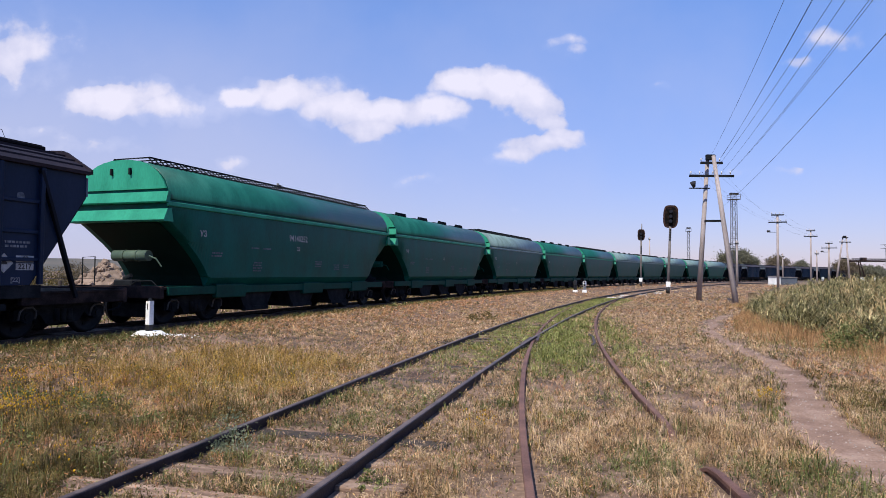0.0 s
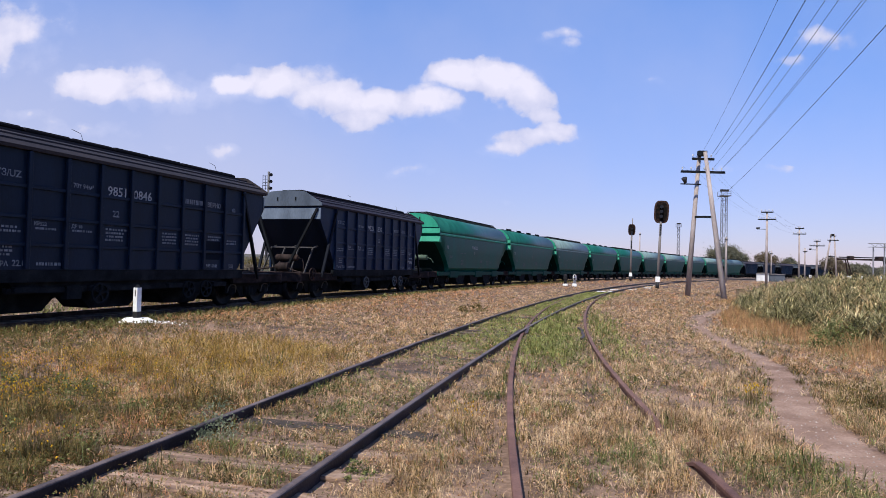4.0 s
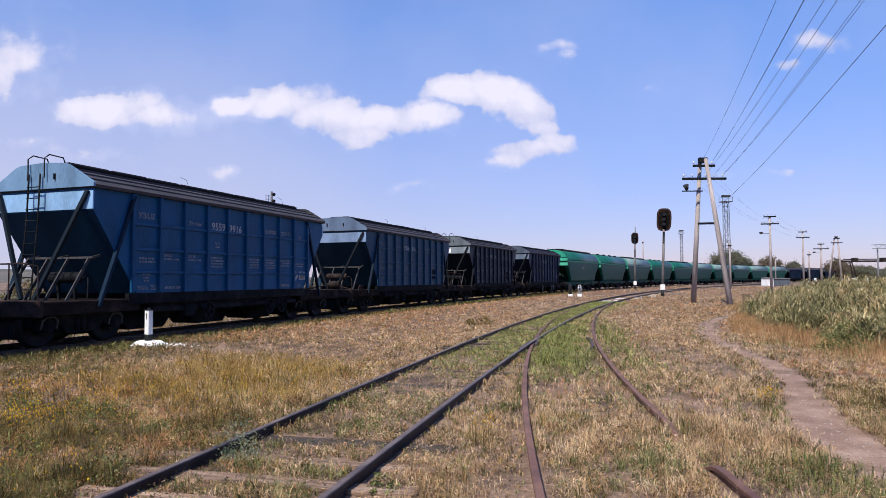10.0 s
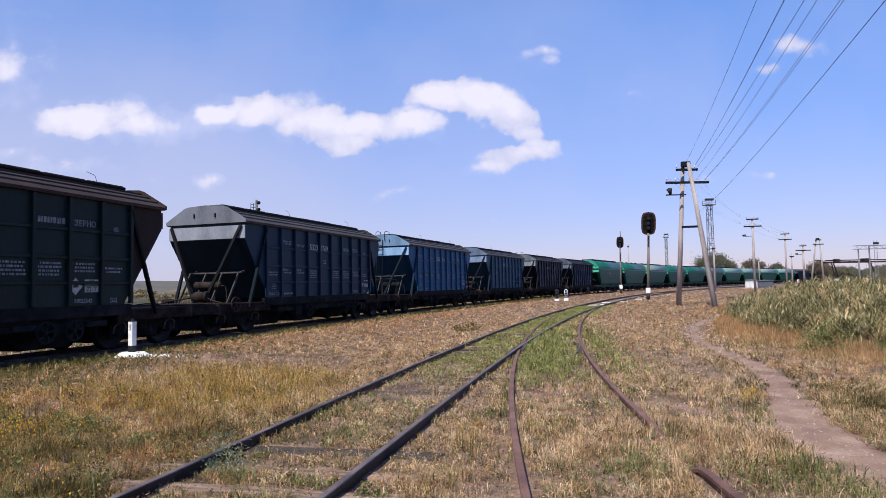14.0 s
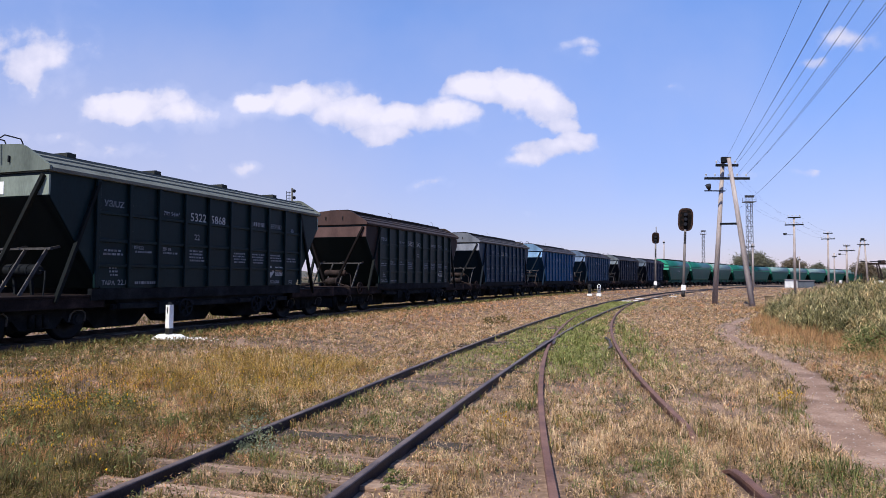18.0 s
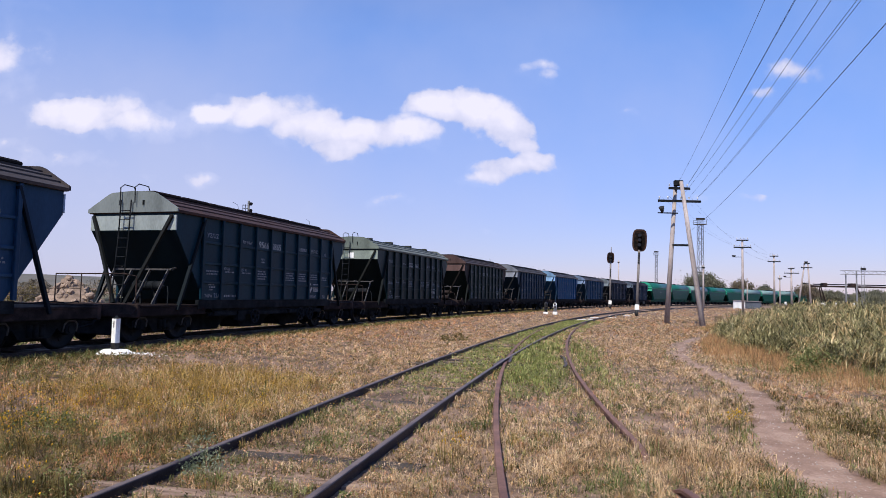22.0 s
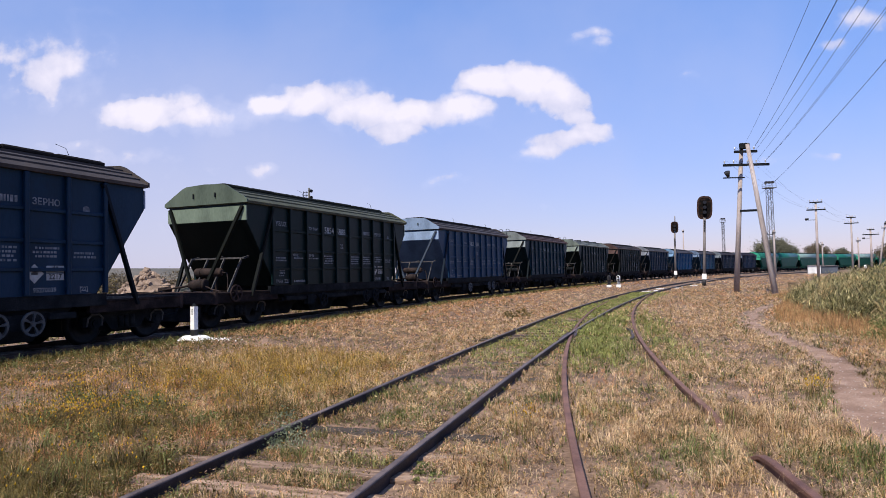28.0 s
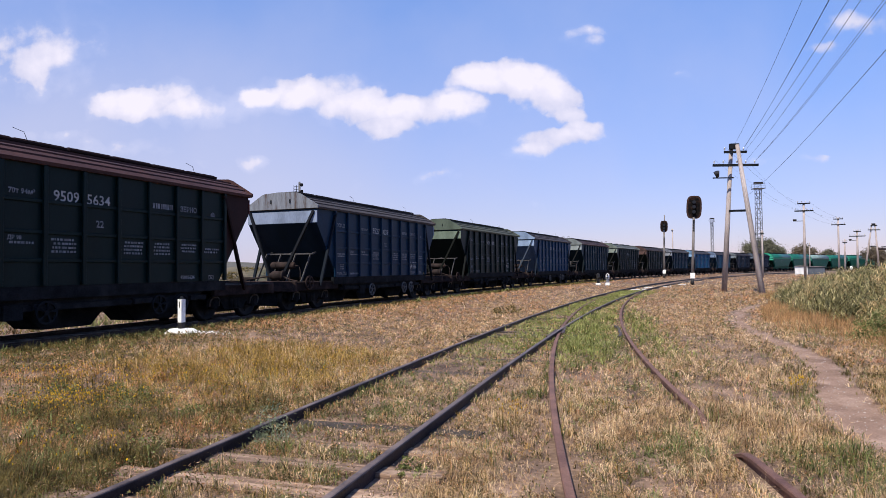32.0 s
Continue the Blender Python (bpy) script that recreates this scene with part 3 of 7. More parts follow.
def m_roof(bm):
    """Overlapping longitudinal sheets in one shell, each a step above the last, with a deep dark gap between."""
    pts = [(1.6, 3.73), (1.35, 3.88), (1.1, 4.02), (0.82, 4.14), (0.52, 4.22)]
    right = [(1.55, 3.665), (1.6, 3.67), (1.612, 3.742)]
    for x, z in pts[1:]:
        right += [(x + 0.062, z - 0.022), (x + 0.055, z - 0.1), (x + 0.004, z - 0.08), (x + 0.002, z + 0.03)]
    right += [(0.3, 4.27), (0.0, 4.285)]
    left = [(-x, z) for x, z in right[:-1]][::-1]
    prism(bm, right + left, "y", -5.44, 5.44)


def m_endcap(bm):
    pts = [(x, z + 0.03) for x, z in ARCH]
    prism(bm, pts + [(-x, z) for x, z in pts[:-1]][::-1], "y", 5.44, 5.5)


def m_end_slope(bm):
    """The dirty plate of the sloping end, close over the body; it carries painted shade."""
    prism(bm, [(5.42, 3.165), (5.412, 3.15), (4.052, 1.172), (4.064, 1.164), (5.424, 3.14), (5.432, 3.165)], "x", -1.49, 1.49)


def m_endband(bm):
    prism(bm, [(1.52, 3.6), (1.52, 3.17), (-1.52, 3.17), (-1.52, 3.6)], "y", 5.4, 5.44)


def m_corner(bm):     # the plate on the side between the last rib and the corner
    prism(bm, [(4.32, 1.66), (5.39, 3.2), (5.39, 3.66), (4.32, 3.66)], "x", W, W + 0.005)


def m_rib(bm):
    box(bm, W, W + 0.095, -0.05, 0.05, 1.18, EAVE - 0.06, 0.012)


def m_stiff(bm):
    box(bm, W, W + 0.045, -4.22, 4.24, -0.04, 0.04, 0.012)


def m_hatch(bm):
    box(bm, -0.52, 0.52, -1.29, 1.29, 4.25, 4.335, 0.02)
    for y in (-0.65, 0.65):
        box(bm, -0.46, 0.46, y - 0.6, y + 0.6, 4.335, 4.362, 0.012)


def m_hatch_wire(bm):
    pipe(bm, [(0.5, 0.3, 4.33), (0.52, 0.2, 4.5), (0.5, -0.05, 4.56)], 0.006, 5)


def m_round_hatch(bm):
    rod(bm, (0, 0, 4.24), (0, 0, 4.33), 0.46, 0.42, 18)
    rod(bm, (0, 0, 4.33), (0, 0, 4.40), 0.42, 0.15, 18)
    box(bm, -0.5, 0.5, -0.03, 0.03, 4.33, 4.42)
    for x in (-0.5, 0.5):
        box(bm, x - 0.05, x + 0.05, -0.12, 0.12, 4.2, 4.4)


def m_brace(bm):     # the long side brace from the first rib's head down to the headstock
    beam(bm, (1.55, 4.2, 3.6), (1.5, 5.2, 0.88), 0.07, 0.1, (1, 0, 0))


def m_vstrut(bm):    # end strut from the corner under the roof to the coupler's pocket
    beam(bm, (1.4, 5.47, 3.6), (0.2, 5.8, 1.06), 0.085, 0.08, (0, 1, 0))


def m_stay(bm):      # flat stays between the platform and the hopper's slope
    beam(bm, (0, 4.98, 2.03), (0, 5.6, 1.02), 0.07, 0.035, (1, 0, 0))


def m_stay_bar(bm):  # the bar that ties the stays' heads, with brackets back to the slope
    beam(bm, (-1.03, 4.97, 2.05), (1.08, 4.97, 2.05), 0.06, 0.05)
    for x in (-0.95, 0.0, 1.0):
        beam(bm, (x, 4.97, 2.05), (x, 4.66, 2.12), 0.05)


def m_platform(bm):
    box(bm, -1.5, 1.5, 4.0, 6.62, 0.97, 1.03, 0.01)
    for x in (-1.42, -0.3, 0.3, 1.42):
        box(bm, x - 0.06, x + 0.06, 3.9, 6.62, 0.74, 0.97)


def m_headstock(bm):
    box(bm, -1.5, 1.5, 6.62, 6.74, 0.7, 1.07, 0.02)
    box(bm, -0.34, 0.34, 6.74, 6.8, 0.72, 1.05, 0.015)
    for x in (-1.2, 1.2):
        pipe(bm, [(x - 0.22, 6.76, 0.9), (x - 0.2, 6.84, 0.8), (x + 0.2, 6.84, 0.8), (x + 0.22, 6.76, 0.9)], 0.012)


def m_coupler(bm):
    box(bm, -0.09, 0.09, 6.7, 7.15, 0.8, 0.98, 0.02)
    box(bm, -0.2, 0.16, 7.12, 7.42, 0.75, 1.03, 0.05)
    pipe(bm, [(0.25, 6.75, 0.82), (0.3, 7.0, 0.5), (0.2, 7.34, 0.44)], 0.03, 8)
    pipe(bm, [(-1.2, 6.78, 1.0), (-0.3, 6.9, 1.1), (-0.05, 7.15, 1.08)], 0.018)


def m_sill(bm):
    box(bm, -0.3, 0.3, -6.62, 6.62, 0.72, 1.0)
    for x in (-1, 1):
        box(bm, x * 1.46 - 0.06, x * 1.46 + 0.06, -4.3, 4.3, 0.9, 1.165)
        for y in (-3.2, -1.3, 1.3, 3.2):
            box(bm, x * 1.46 - 0.07, x * 1.46 + 0.07, y - 0.3, y + 0.3, 0.68, 0.8)


def m_chute(bm):
    outline = [(-1.0, 0.95), (-0.55, 0.26), (0.55, 0.26), (1.0, 0.95)]
    prism(bm, outline, "x", -1.38, 1.38)
    box(bm, 1.3, 1.44, -0.62, 0.62, 0.24, 0.38)
    box(bm, -1.44, -1.3, -0.62, 0.62, 0.24, 0.38)


def m_bottom(bm):
    """The black discharge bins under the body, side by side."""
    outline = [(-3.9, 1.165), (-3.6, 0.62)]
    for y in (-2.65, 0.0, 2.65):
        outline += [(y - 0.98, 0.48), (y - 0.66, 0.18), (y + 0.62, 0.18), (y + 0.9, 0.46), (y + 1.3, 0.6)]
    outline[-1] = (3.9, 1.165)
    prism(bm, outline, "x", -0.3, 0.55)
    prism(bm, [(-3.9, 1.165), (-3.4, 0.78), (3.4, 0.78), (3.9, 1.165)], "x", -1.38, 1.38)


def m_rigging(bm):     # brake levers, pipes and safety irons under the platform
    box(bm, -0.9, 0.95, 4.2, 6.5, 0.46, 0.74, 0.03)


def m_gear(bm):
    box(bm, 1.3, 1.43, -3.6, 3.6, 0.66, 0.78)
    for y in (-2.0, 2.2):
        box(bm, 1.3, 1.48, y - 0.2, y + 0.2, 0.5, 0.8)


def m_handwheel(bm):
    """Rim, five spokes and hub in one casting."""
    n = 20
    ring = lambda r: [bm.verts.new((1.545, r * math.cos(i * 2 * math.pi / n), r * math.sin(i * 2 * math.pi / n))) for i in range(n)]
    hub, inner, outer = ring(0.055), ring(0.205), ring(0.25)
    bm.faces.new(hub)
    for i in range(n):
        k = (i + 1) % n
        bm.faces.new((inner[i], inner[k], outer[k], outer[i]))
        if i % 4 == 0:
            bm.faces.new((hub[i], hub[k], inner[k], inner[i]))
    grown = bmesh.ops.extrude_face_region(bm, geom=list(bm.faces))
    bmesh.ops.translate(bm, vec=(0.04, 0, 0), verts=[v for v in grown["geom"] if isinstance(v, bmesh.types.BMVert)])


def m_reservoir(bm):
    rod(bm, (-0.5, -5.3, 1.62), (0.42, -5.3, 1.62), 0.135, None, 16)
    for x, k in ((-0.5, -0.06), (0.42, 0.06)):
        rod(bm, (x, -5.3, 1.62), (x + k, -5.3, 1.62), 0.135, 0.08, 16)
    for x in (-0.3, 0.22):
        rod(bm, (x - 0.025, -5.3, 1.62), (x + 0.025, -5.3, 1.62), 0.148, None, 16)
        beam(bm, (x, -5.3, 1.5), (x, -5.25, 1.03), 0.06)
    pipe(bm, [(0.48, -5.3, 1.62), (0.7, -5.35, 1.6), (0.82, -5.45, 1.4), (0.85, -5.5, 1.05)], 0.018)


def m_brake(bm):
    rod(bm, (0.0, -6.15, 1.24), (0.14, -6.12, 1.25), 0.09, 0.17, 14)
    rod(bm, (0.14, -6.12, 1.25), (0.48, -6.06, 1.26), 0.17, 0.165, 14)
    rod(bm, (0.48, -6.06, 1.26), (0.54, -6.05, 1.26), 0.185, 0.15, 14)
    rod(bm, (-0.9, -6.3, 1.12), (0.05, -6.15, 1.24), 0.03)
    box(bm, -1.1, -0.8, -6.3, -6.0, 1.03, 1.2, 0.03)
    pipe(bm, [(0.55, -6.1, 1.22), (0.9, -6.2, 1.12), (1.3, -6.3, 1.06)], 0.02)


def m_ladder(bm):
    for x in (-0.34, 0.02):
        pipe(bm, [(x, -5.75, 1.03), (x, -5.6, 2.9), (x, -5.56, 4.05)], 0.02)
    for i in range(10):
        z = 1.3 + i * 0.27
        rod(bm, (-0.34, -5.73 + 0.015 * i, z), (0.02, -5.73 + 0.015 * i, z), 0.014, None, 6)


def m_hoop(bm):
    pipe(bm, [(-0.04, -5.57, 3.95), (-0.06, -5.56, 4.42), (-0.02, -5.46, 4.52), (0.0, -5.1, 4.5), (0.0, -5.0, 4.3)], 0.016)


def m_rail_guard(bm):
    pipe(bm, [(-1.4, -6.66, 1.07), (-1.4, -6.66, 1.85), (0.95, -6.66, 1.87), (1.35, -6.66, 1.8), (1.35, -6.66, 1.07)], 0.018)
    for x in (-0.5, 0.5):
        pipe(bm, [(x, -6.66, 1.07), (x, -6.66, 1.85)], 0.015)
    pipe(bm, [(-1.4, -6.66, 1.45), (-0.5, -6.66, 1.45)], 0.012)


def m_wheelset(bm):
    rod(bm, (-1.05, 0, 0), (1.05, 0, 0), 0.075, None, 12)
    for s in (-1, 1):
        n = 28
        prof = [(0.705, 0.5), (0.735, 0.5), (0.75, 0.478), (0.84, 0.47), (0.84, 0.40), (0.80, 0.37), (0.79, 0.14), (0.86, 0.12), (0.86, 0.07), (0.70, 0.07), (0.70, 0.14), (0.755, 0.17), (0.75, 0.37), (0.71, 0.40)]
        rings = [[bm.verts.new((s * x, r * math.cos(i * 2 * math.pi / n), r * math.sin(i * 2 * math.pi / n))) for x, r in prof] for i in range(n)]
        for i in range(n):
            a, b = rings[i], rings[(i + 1) % n]
            for j in range(len(prof)):
                k = (j + 1) % len(prof)
                f = bm.faces.new((a[j], a[k], b[k], b[j]))
                f.smooth = True
        for k in range(3):
            c, w = math.cos(k * 2.094), math.sin(k * 2.094)
            rod(bm, (s * 0.78, 0.27 * c, 0.27 * w), (s * 0.815, 0.27 * c, 0.27 * w), 0.045, None, 8)


def m_sideframe(bm):
    outline = [(-1.2, 0.40), (-1.2, 0.60), (-1.0, 0.70), (-0.55, 0.78), (0.55, 0.78), (1.0, 0.70), (1.2, 0.60), (1.2, 0.40), (0.72, 0.40), (0.6, 0.52), (0.42, 0.30), (-0.42, 0.30), (-0.6, 0.52), (-0.72, 0.40)]
    prism(bm, outline, "x", 0.96, 1.09)
    for y in (-0.925, 0.925):
        rod(bm, (0.96, y, 0.475), (1.17, y, 0.475), 0.14, None, 14)
        rod(bm, (1.17, y, 0.475), (1.2, y, 0.475), 0.1, None, 14)
    for y in (-0.17, 0.0, 0.17):
        rod(bm, (1.1, y, 0.34), (1.1, y, 0.62), 0.07, None, 10)


def m_guard(bm):
    pipe(bm, [(1.12, -0.2, 0.42), (1.16, -0.19, 0.6), (1.17, -0.1, 0.68), (1.17, 0.1, 0.68), (1.16, 0.19, 0.6), (1.12, 0.2, 0.42)], 0.022)


def m_bolster(bm):
    box(bm, -1.0, 1.0, -0.22, 0.22, 0.5, 0.84, 0.03)
    box(bm, -0.64, 0.64, -1.35, 1.35, 0.2, 0.6, 0.03)
    for y in (-0.5, 0.5):
        box(bm, -0.9, 0.9, y - 0.05, y + 0.05, 0.3, 0.42)


SPIN = []      # wheelsets: part, metres from the wagon's middle


def bogie(wagon, y, detail=True):
    b = attach("bogie", simple("bolster", m_bolster), wagon, None, pose(0, y, 0))
    for k in (0, 180):
        attach("side_frame", simple("side_frame", m_sideframe), b, None, pose(0, 0, 0, 0, 0, k))
    for d in (-0.925, 0.925):
        w = attach("wheelset", simple("wheelset", m_wheelset, WHEEL_STEEL), b, None, pose(0, d, 0.475))
        if detail:
            attach("axle_guard", simple("axle_guard", m_guard), b, GUARD_GREY, pose(0, d, 0), "worn grey bent guard over the axle box")
        SPIN.append((w, d))
    return b


def mirrored(key, fn, flip):
    """The mesh of a part, mirrored across the wagon's length (x) or width (y)."""
    def make():
        bm = bmesh.new()
        fn(bm)
        for v in bm.verts:
            if "x" in flip:
                v.co.x = -v.co.x
            if "y" in flip:
                v.co.y = -v.co.y
        return finish(bm, key, STEEL_DARK)
    return cached((fn, flip), make)


def each_end(name, fn, wagon, mat=None, label=""):
    for flip in ("", "y"):
        attach(name, mirrored(name, fn, flip), wagon, mat, None, label)


def each_corner(name, fn, wagon, mat=None, flips=("", "x", "y", "xy")):
    for flip in flips:
        attach(name, mirrored(name, fn, flip), wagon, mat)


PLACARD = {"navy_wagon": 3.72, "bright_blue_wagon": 3.72, "midnight_wagon": 3.72, "brown_wagon": 2.83, "dark_green_wagon": 2.83, "teal_wagon": 2.83, "forest_wagon": 2.83, "ink_wagon": 2.83}     # metres from the middle
PATCH = ("black_blue_wagon", "blue_wagon")
RIBS = [-4.22 + i * 0.94 for i in range(10)]


def hopper_wagon(spec, near=True):
    """A grain hopper with ribbed sides, sloping ends and a stepped roof."""
    name, label, side_c, end_c, roof_c, kind, number, bold = spec
    wagon = thing("hopper_wagon", Matrix(), label, "wagon", "wagons of the goods train")
    side_m, end_m, roof_m = paint(name + "_side_paint", side_c, 0.45, gloss=0.14), paint(name + "_end_paint", end_c, 0.5), paint(name + "_roof_paint", mul(roof_c, 0.85), 0.6)
    attach("body", simple("body", m_body), wagon, side_m)
    attach("roof", simple("roof", m_roof), wagon, roof_m, None, "stepped sheet-metal roof")
    arch_m = RUSTY_ARCH if name == "ink_wagon" else paint(name + "_arch_paint", mul(end_c, 0.8 if name == "slate_wagon" else 0.6), 0.55)
    attach("end_cap", mirrored("end_cap", m_endcap, ""), wagon, roof_m)
    attach("end_cap", mirrored("end_cap", m_endcap, "y"), wagon, arch_m, None, "arched roof end of paler paint")
    each_end("end_band", m_endband, wagon, end_m, "pale band across the end")
    for b in (-5.25, 5.25):
        bogie(wagon, b, near)
    each_end("headstock", m_headstock, wagon, STEEL_RUST, "rusty brown headstock")
    each_end("coupler", m_coupler, wagon)
    attach("centre_sill", simple("centre_sill", m_sill), wagon)
    attach("hopper_bottom", simple("hopper_bottom", m_bottom), wagon)
    for k in ((0, 180) if near else (0,)):
        for y in RIBS:
            attach("rib", simple("rib", m_rib), wagon, side_m, pose(0, y, 0, 0, 0, k))
    each_corner("end_strut", m_vstrut, wagon, paint(name + "_strut_paint", mul(end_c, 0.2 if name == "slate_wagon" else 0.04), 0.6), ("y", "xy"))
    each_corner("side_brace", m_brace, wagon, paint(name + "_brace_paint", mul(end_c, 0.12) if name == "maroon_wagon" else tuple(0.22 * v + 0.004 for v in side_c), 0.7))
    if name in ("maroon_wagon", "brown_wagon"):
        each_corner("corner_plate", m_corner, wagon, paint(name + "_corner_paint", mul(end_c, 0.2), 0.55))
    hatch_m = paint(name + "_hatch_paint", mul(roof_c, 0.22), 0.7)
    # all but the slate slope: deep shade put into the colour, with grime
    each_end("end_slope", m_end_slope, wagon, paint(name + "_slope_paint", (0.034, 0.055, 0.098) if name == "slate_wagon" else mul(side_c, 0.3), 0.75), "dusty hopper slope" if name == "slate_wagon" else "grimy hopper slope with painted shade")
    if kind == "round":
        for y in (-4.1, -1.4, 1.4, 4.1):
            attach("roof_hatch", simple("round_hatch", m_round_hatch), wagon, hatch_m, pose(0, y, -0.06), "round filling hatch cover")
    else:
        for i, y in enumerate((-3.9, -1.3, 1.3, 3.9)):
            attach("roof_hatch", simple("long_hatch", m_hatch), wagon, hatch_m, pose(0.0, y, 0.0 if i % 2 else 0.008), "long dark filling hatch cover")
            if near and i % 2:
                attach("latch_wire", simple("latch_wire", m_hatch_wire), wagon, STEEL_DARK, pose(0, y, 0))
    if not near:
        return wagon
    for k in (0, 180):
        for z in (1.7, 2.28, 2.92):
            attach("stiffener", simple("stiffener", m_stiff), wagon, side_m, pose(0, 0, z, 0, 0, k))
    each_end("platform", m_platform, wagon, PLATFORM_STEEL)
    each_end("brake_rigging", m_rigging, wagon, STEEL_DARK)
    attach("underframe_gear", simple("underframe_gear", m_gear), wagon)
    for y in (-1.35, 1.75, 2.5):
        attach("handwheel", simple("handwheel", m_handwheel), wagon, HAND_GREY if name in ("slate_wagon", "navy_wagon", "ink_wagon") else STEEL_DARK, pose(0, y, 0.62), "spoked discharge handwheel")
    for x in (-0.95, -0.3, 0.35, 1.0):
        attach("stay", simple("stay", m_stay), wagon, STAY_GREY, pose(0, 0, 0, 0, 0, 180) @ pose(x, 0, 0))
    attach("stay_bar", mirrored("stay_bar", m_stay_bar, "y"), wagon, STAY_GREY)
    if kind == "plain":
        attach("air_reservoir", simple("air_reservoir", m_reservoir), wagon, TANK_RUST, None, "horizontal brake air reservoir")
        attach("brake_cylinder", simple("brake_cylinder", m_brake), wagon, TANK_RUST)
        attach("handbrake_wheel", simple("handwheel", m_handwheel), wagon, STEEL_RUST, pose(-0.05, -5.9, 1.0))
    else:
        attach("ladder", simple("ladder", m_ladder), wagon, STEEL_DARK, None, "steel end ladder")
        for x in (-0.32, 0.2):
            attach("grab_hoop", simple("grab_hoop", m_hoop), wagon, STEEL_DARK, pose(x, 0, 0))
        attach("guard_rail", simple("guard_rail", m_rail_guard), wagon, STEEL_RUST)
        attach("air_reservoir", simple("air_reservoir", m_reservoir), wagon, STEEL_DARK, pose(0.3, 0.3, -0.05))
    for x in (-0.42, 0.42):
        bm = bmesh.new()
        box(bm, x - 0.018, x + 0.018, -5.54, -5.49, 3.9, 4.04)
        part("lug", bm, STEEL_DARK, wagon)
    if name in ("black_blue_wagon", "dark_green_wagon"):
        attach("notice_plate", simple("notice_plate", lambda bm: box(bm, -0.09, 0.19, -5.452, -5.442, 3.22, 3.5), WHITE_PAINT), wagon, None, None, "white notice plate on the end band")
    # lettering, on both sides of the ribs' panels
    a, b = number
    ink = LETTER_MID if bold else LETTER_DIM
    put = lambda text, y, z, size, mat=ink: attach("lettering", words(text, size, 0.004), wagon, mat, on_side(y, z))
    put(a, -0.86, 3.06, 0.32, LETTER), put(b, -0.04, 3.05, 0.32, LETTER)
    put("22", 0.0 if kind == "plain" else -0.9, 2.52, 0.22)
    put("УЗ/UZ", -2.81 if name == "midnight_wagon" else -3.72, 3.14, 0.2)
    put("70т 94м³", -1.87, 3.08, 0.15)
    put("КР522", -2.95, 2.15, 0.11), put("ДР 98", -2.02, 2.15, 0.11)
    put(a + b, 2.8, 1.28, 0.13), put("[22]", 3.72, 1.28, 0.13)
    put("ЗЕРНО", 2.83, 3.08, 0.19)
    tagged(attach("maker_mark", bars(name + "mark", 1, 0.82, 0.24), wagon, ink, on_side(1.88, 3.03)), kind="stuff")
    attach("round_mark", simple("round_mark", lambda bm: rod(bm, (0, 0, 0), (0, 0, 0.003), 0.09, None, 14), LETTER_DIM), wagon, LETTER_DIM, on_side(3.78, 3.0))
    put("ТАРА", -3.84, 1.29, 0.14), put("22.0", -3.42, 1.3, 0.18)
    for i, y in enumerate((-3.5, -2.58, -1.65, -0.7, 1.17, 2.1, 3.05, 3.95)):
        tagged(attach("stencil_block", bars(name + str(i), (2, 1, 1, 4, 4, 4, 3, 2)[i], 0.6), wagon, ink, on_side(y - 0.22, 2.12 if i in (3, 4, 5, 6) else 2.03)), kind="stuff")
    tagged(attach("stencil_block", bars(name + "b0", 3, 0.26, 0.08), wagon, ink, on_side(-3.72, 1.62)), kind="stuff")
    tagged(attach("stencil_block", bars(name + "b1", 1, 0.7, 0.12), wagon, ink, on_side(-2.72, 1.26)), kind="stuff")
    if name in PLACARD:
        y = PLACARD[name]
        attach("hazard_label", simple("hazard_label", lambda bm: prism(bm, [(-0.2, 0), (0, -0.2), (0.2, 0), (0, 0.2)], "z", 0, 0.004), LETTER), wagon, LETTER, on_side(y - 0.26, 1.62), "white diamond-shaped placard")
        attach("hazard_sign", simple("hazard_sign", lambda bm: [beam(bm, (-0.07, 0.02, 0.0045), (0.07, 0.02, 0.0045), 0.05, 0.003), rod(bm, (0, 0.06, 0.004), (0, 0.06, 0.0065), 0.05, None, 8)], BLACK_PAINT), wagon, BLACK_PAINT, on_side(y - 0.26, 1.6))
        attach("hazard_plate", simple("hazard_plate", lambda bm: [box(bm, -0.2, 0.2, 0.012, 0.15, 0, 0.004), box(bm, -0.2, 0.2, -0.15, -0.012, 0, 0.004)], LETTER), wagon, LETTER, on_side(y + 0.2, 1.63), "white two-line hazard plate")
        for text, z in (("40", 1.712), ("2217", 1.55)):
            attach("plate_lettering", words(text, 0.15, 0.004), wagon, BLACK_PAINT, on_side(y + 0.2, z, W + 0.012))
    if name in PATCH:
        attach("repaint_patch", simple("repaint_patch", lambda bm: box(bm, -0.33, 0.33, -0.27, 0.27, 0, 0.004), BLACK_PAINT), wagon, paint(name + "_patch_paint", (0.0008, 0.004, 0.011), 0.7, (0.002, 0.004, 0.01)), on_side(2.83, 1.74), "dark painted-over patch")
    return wagon


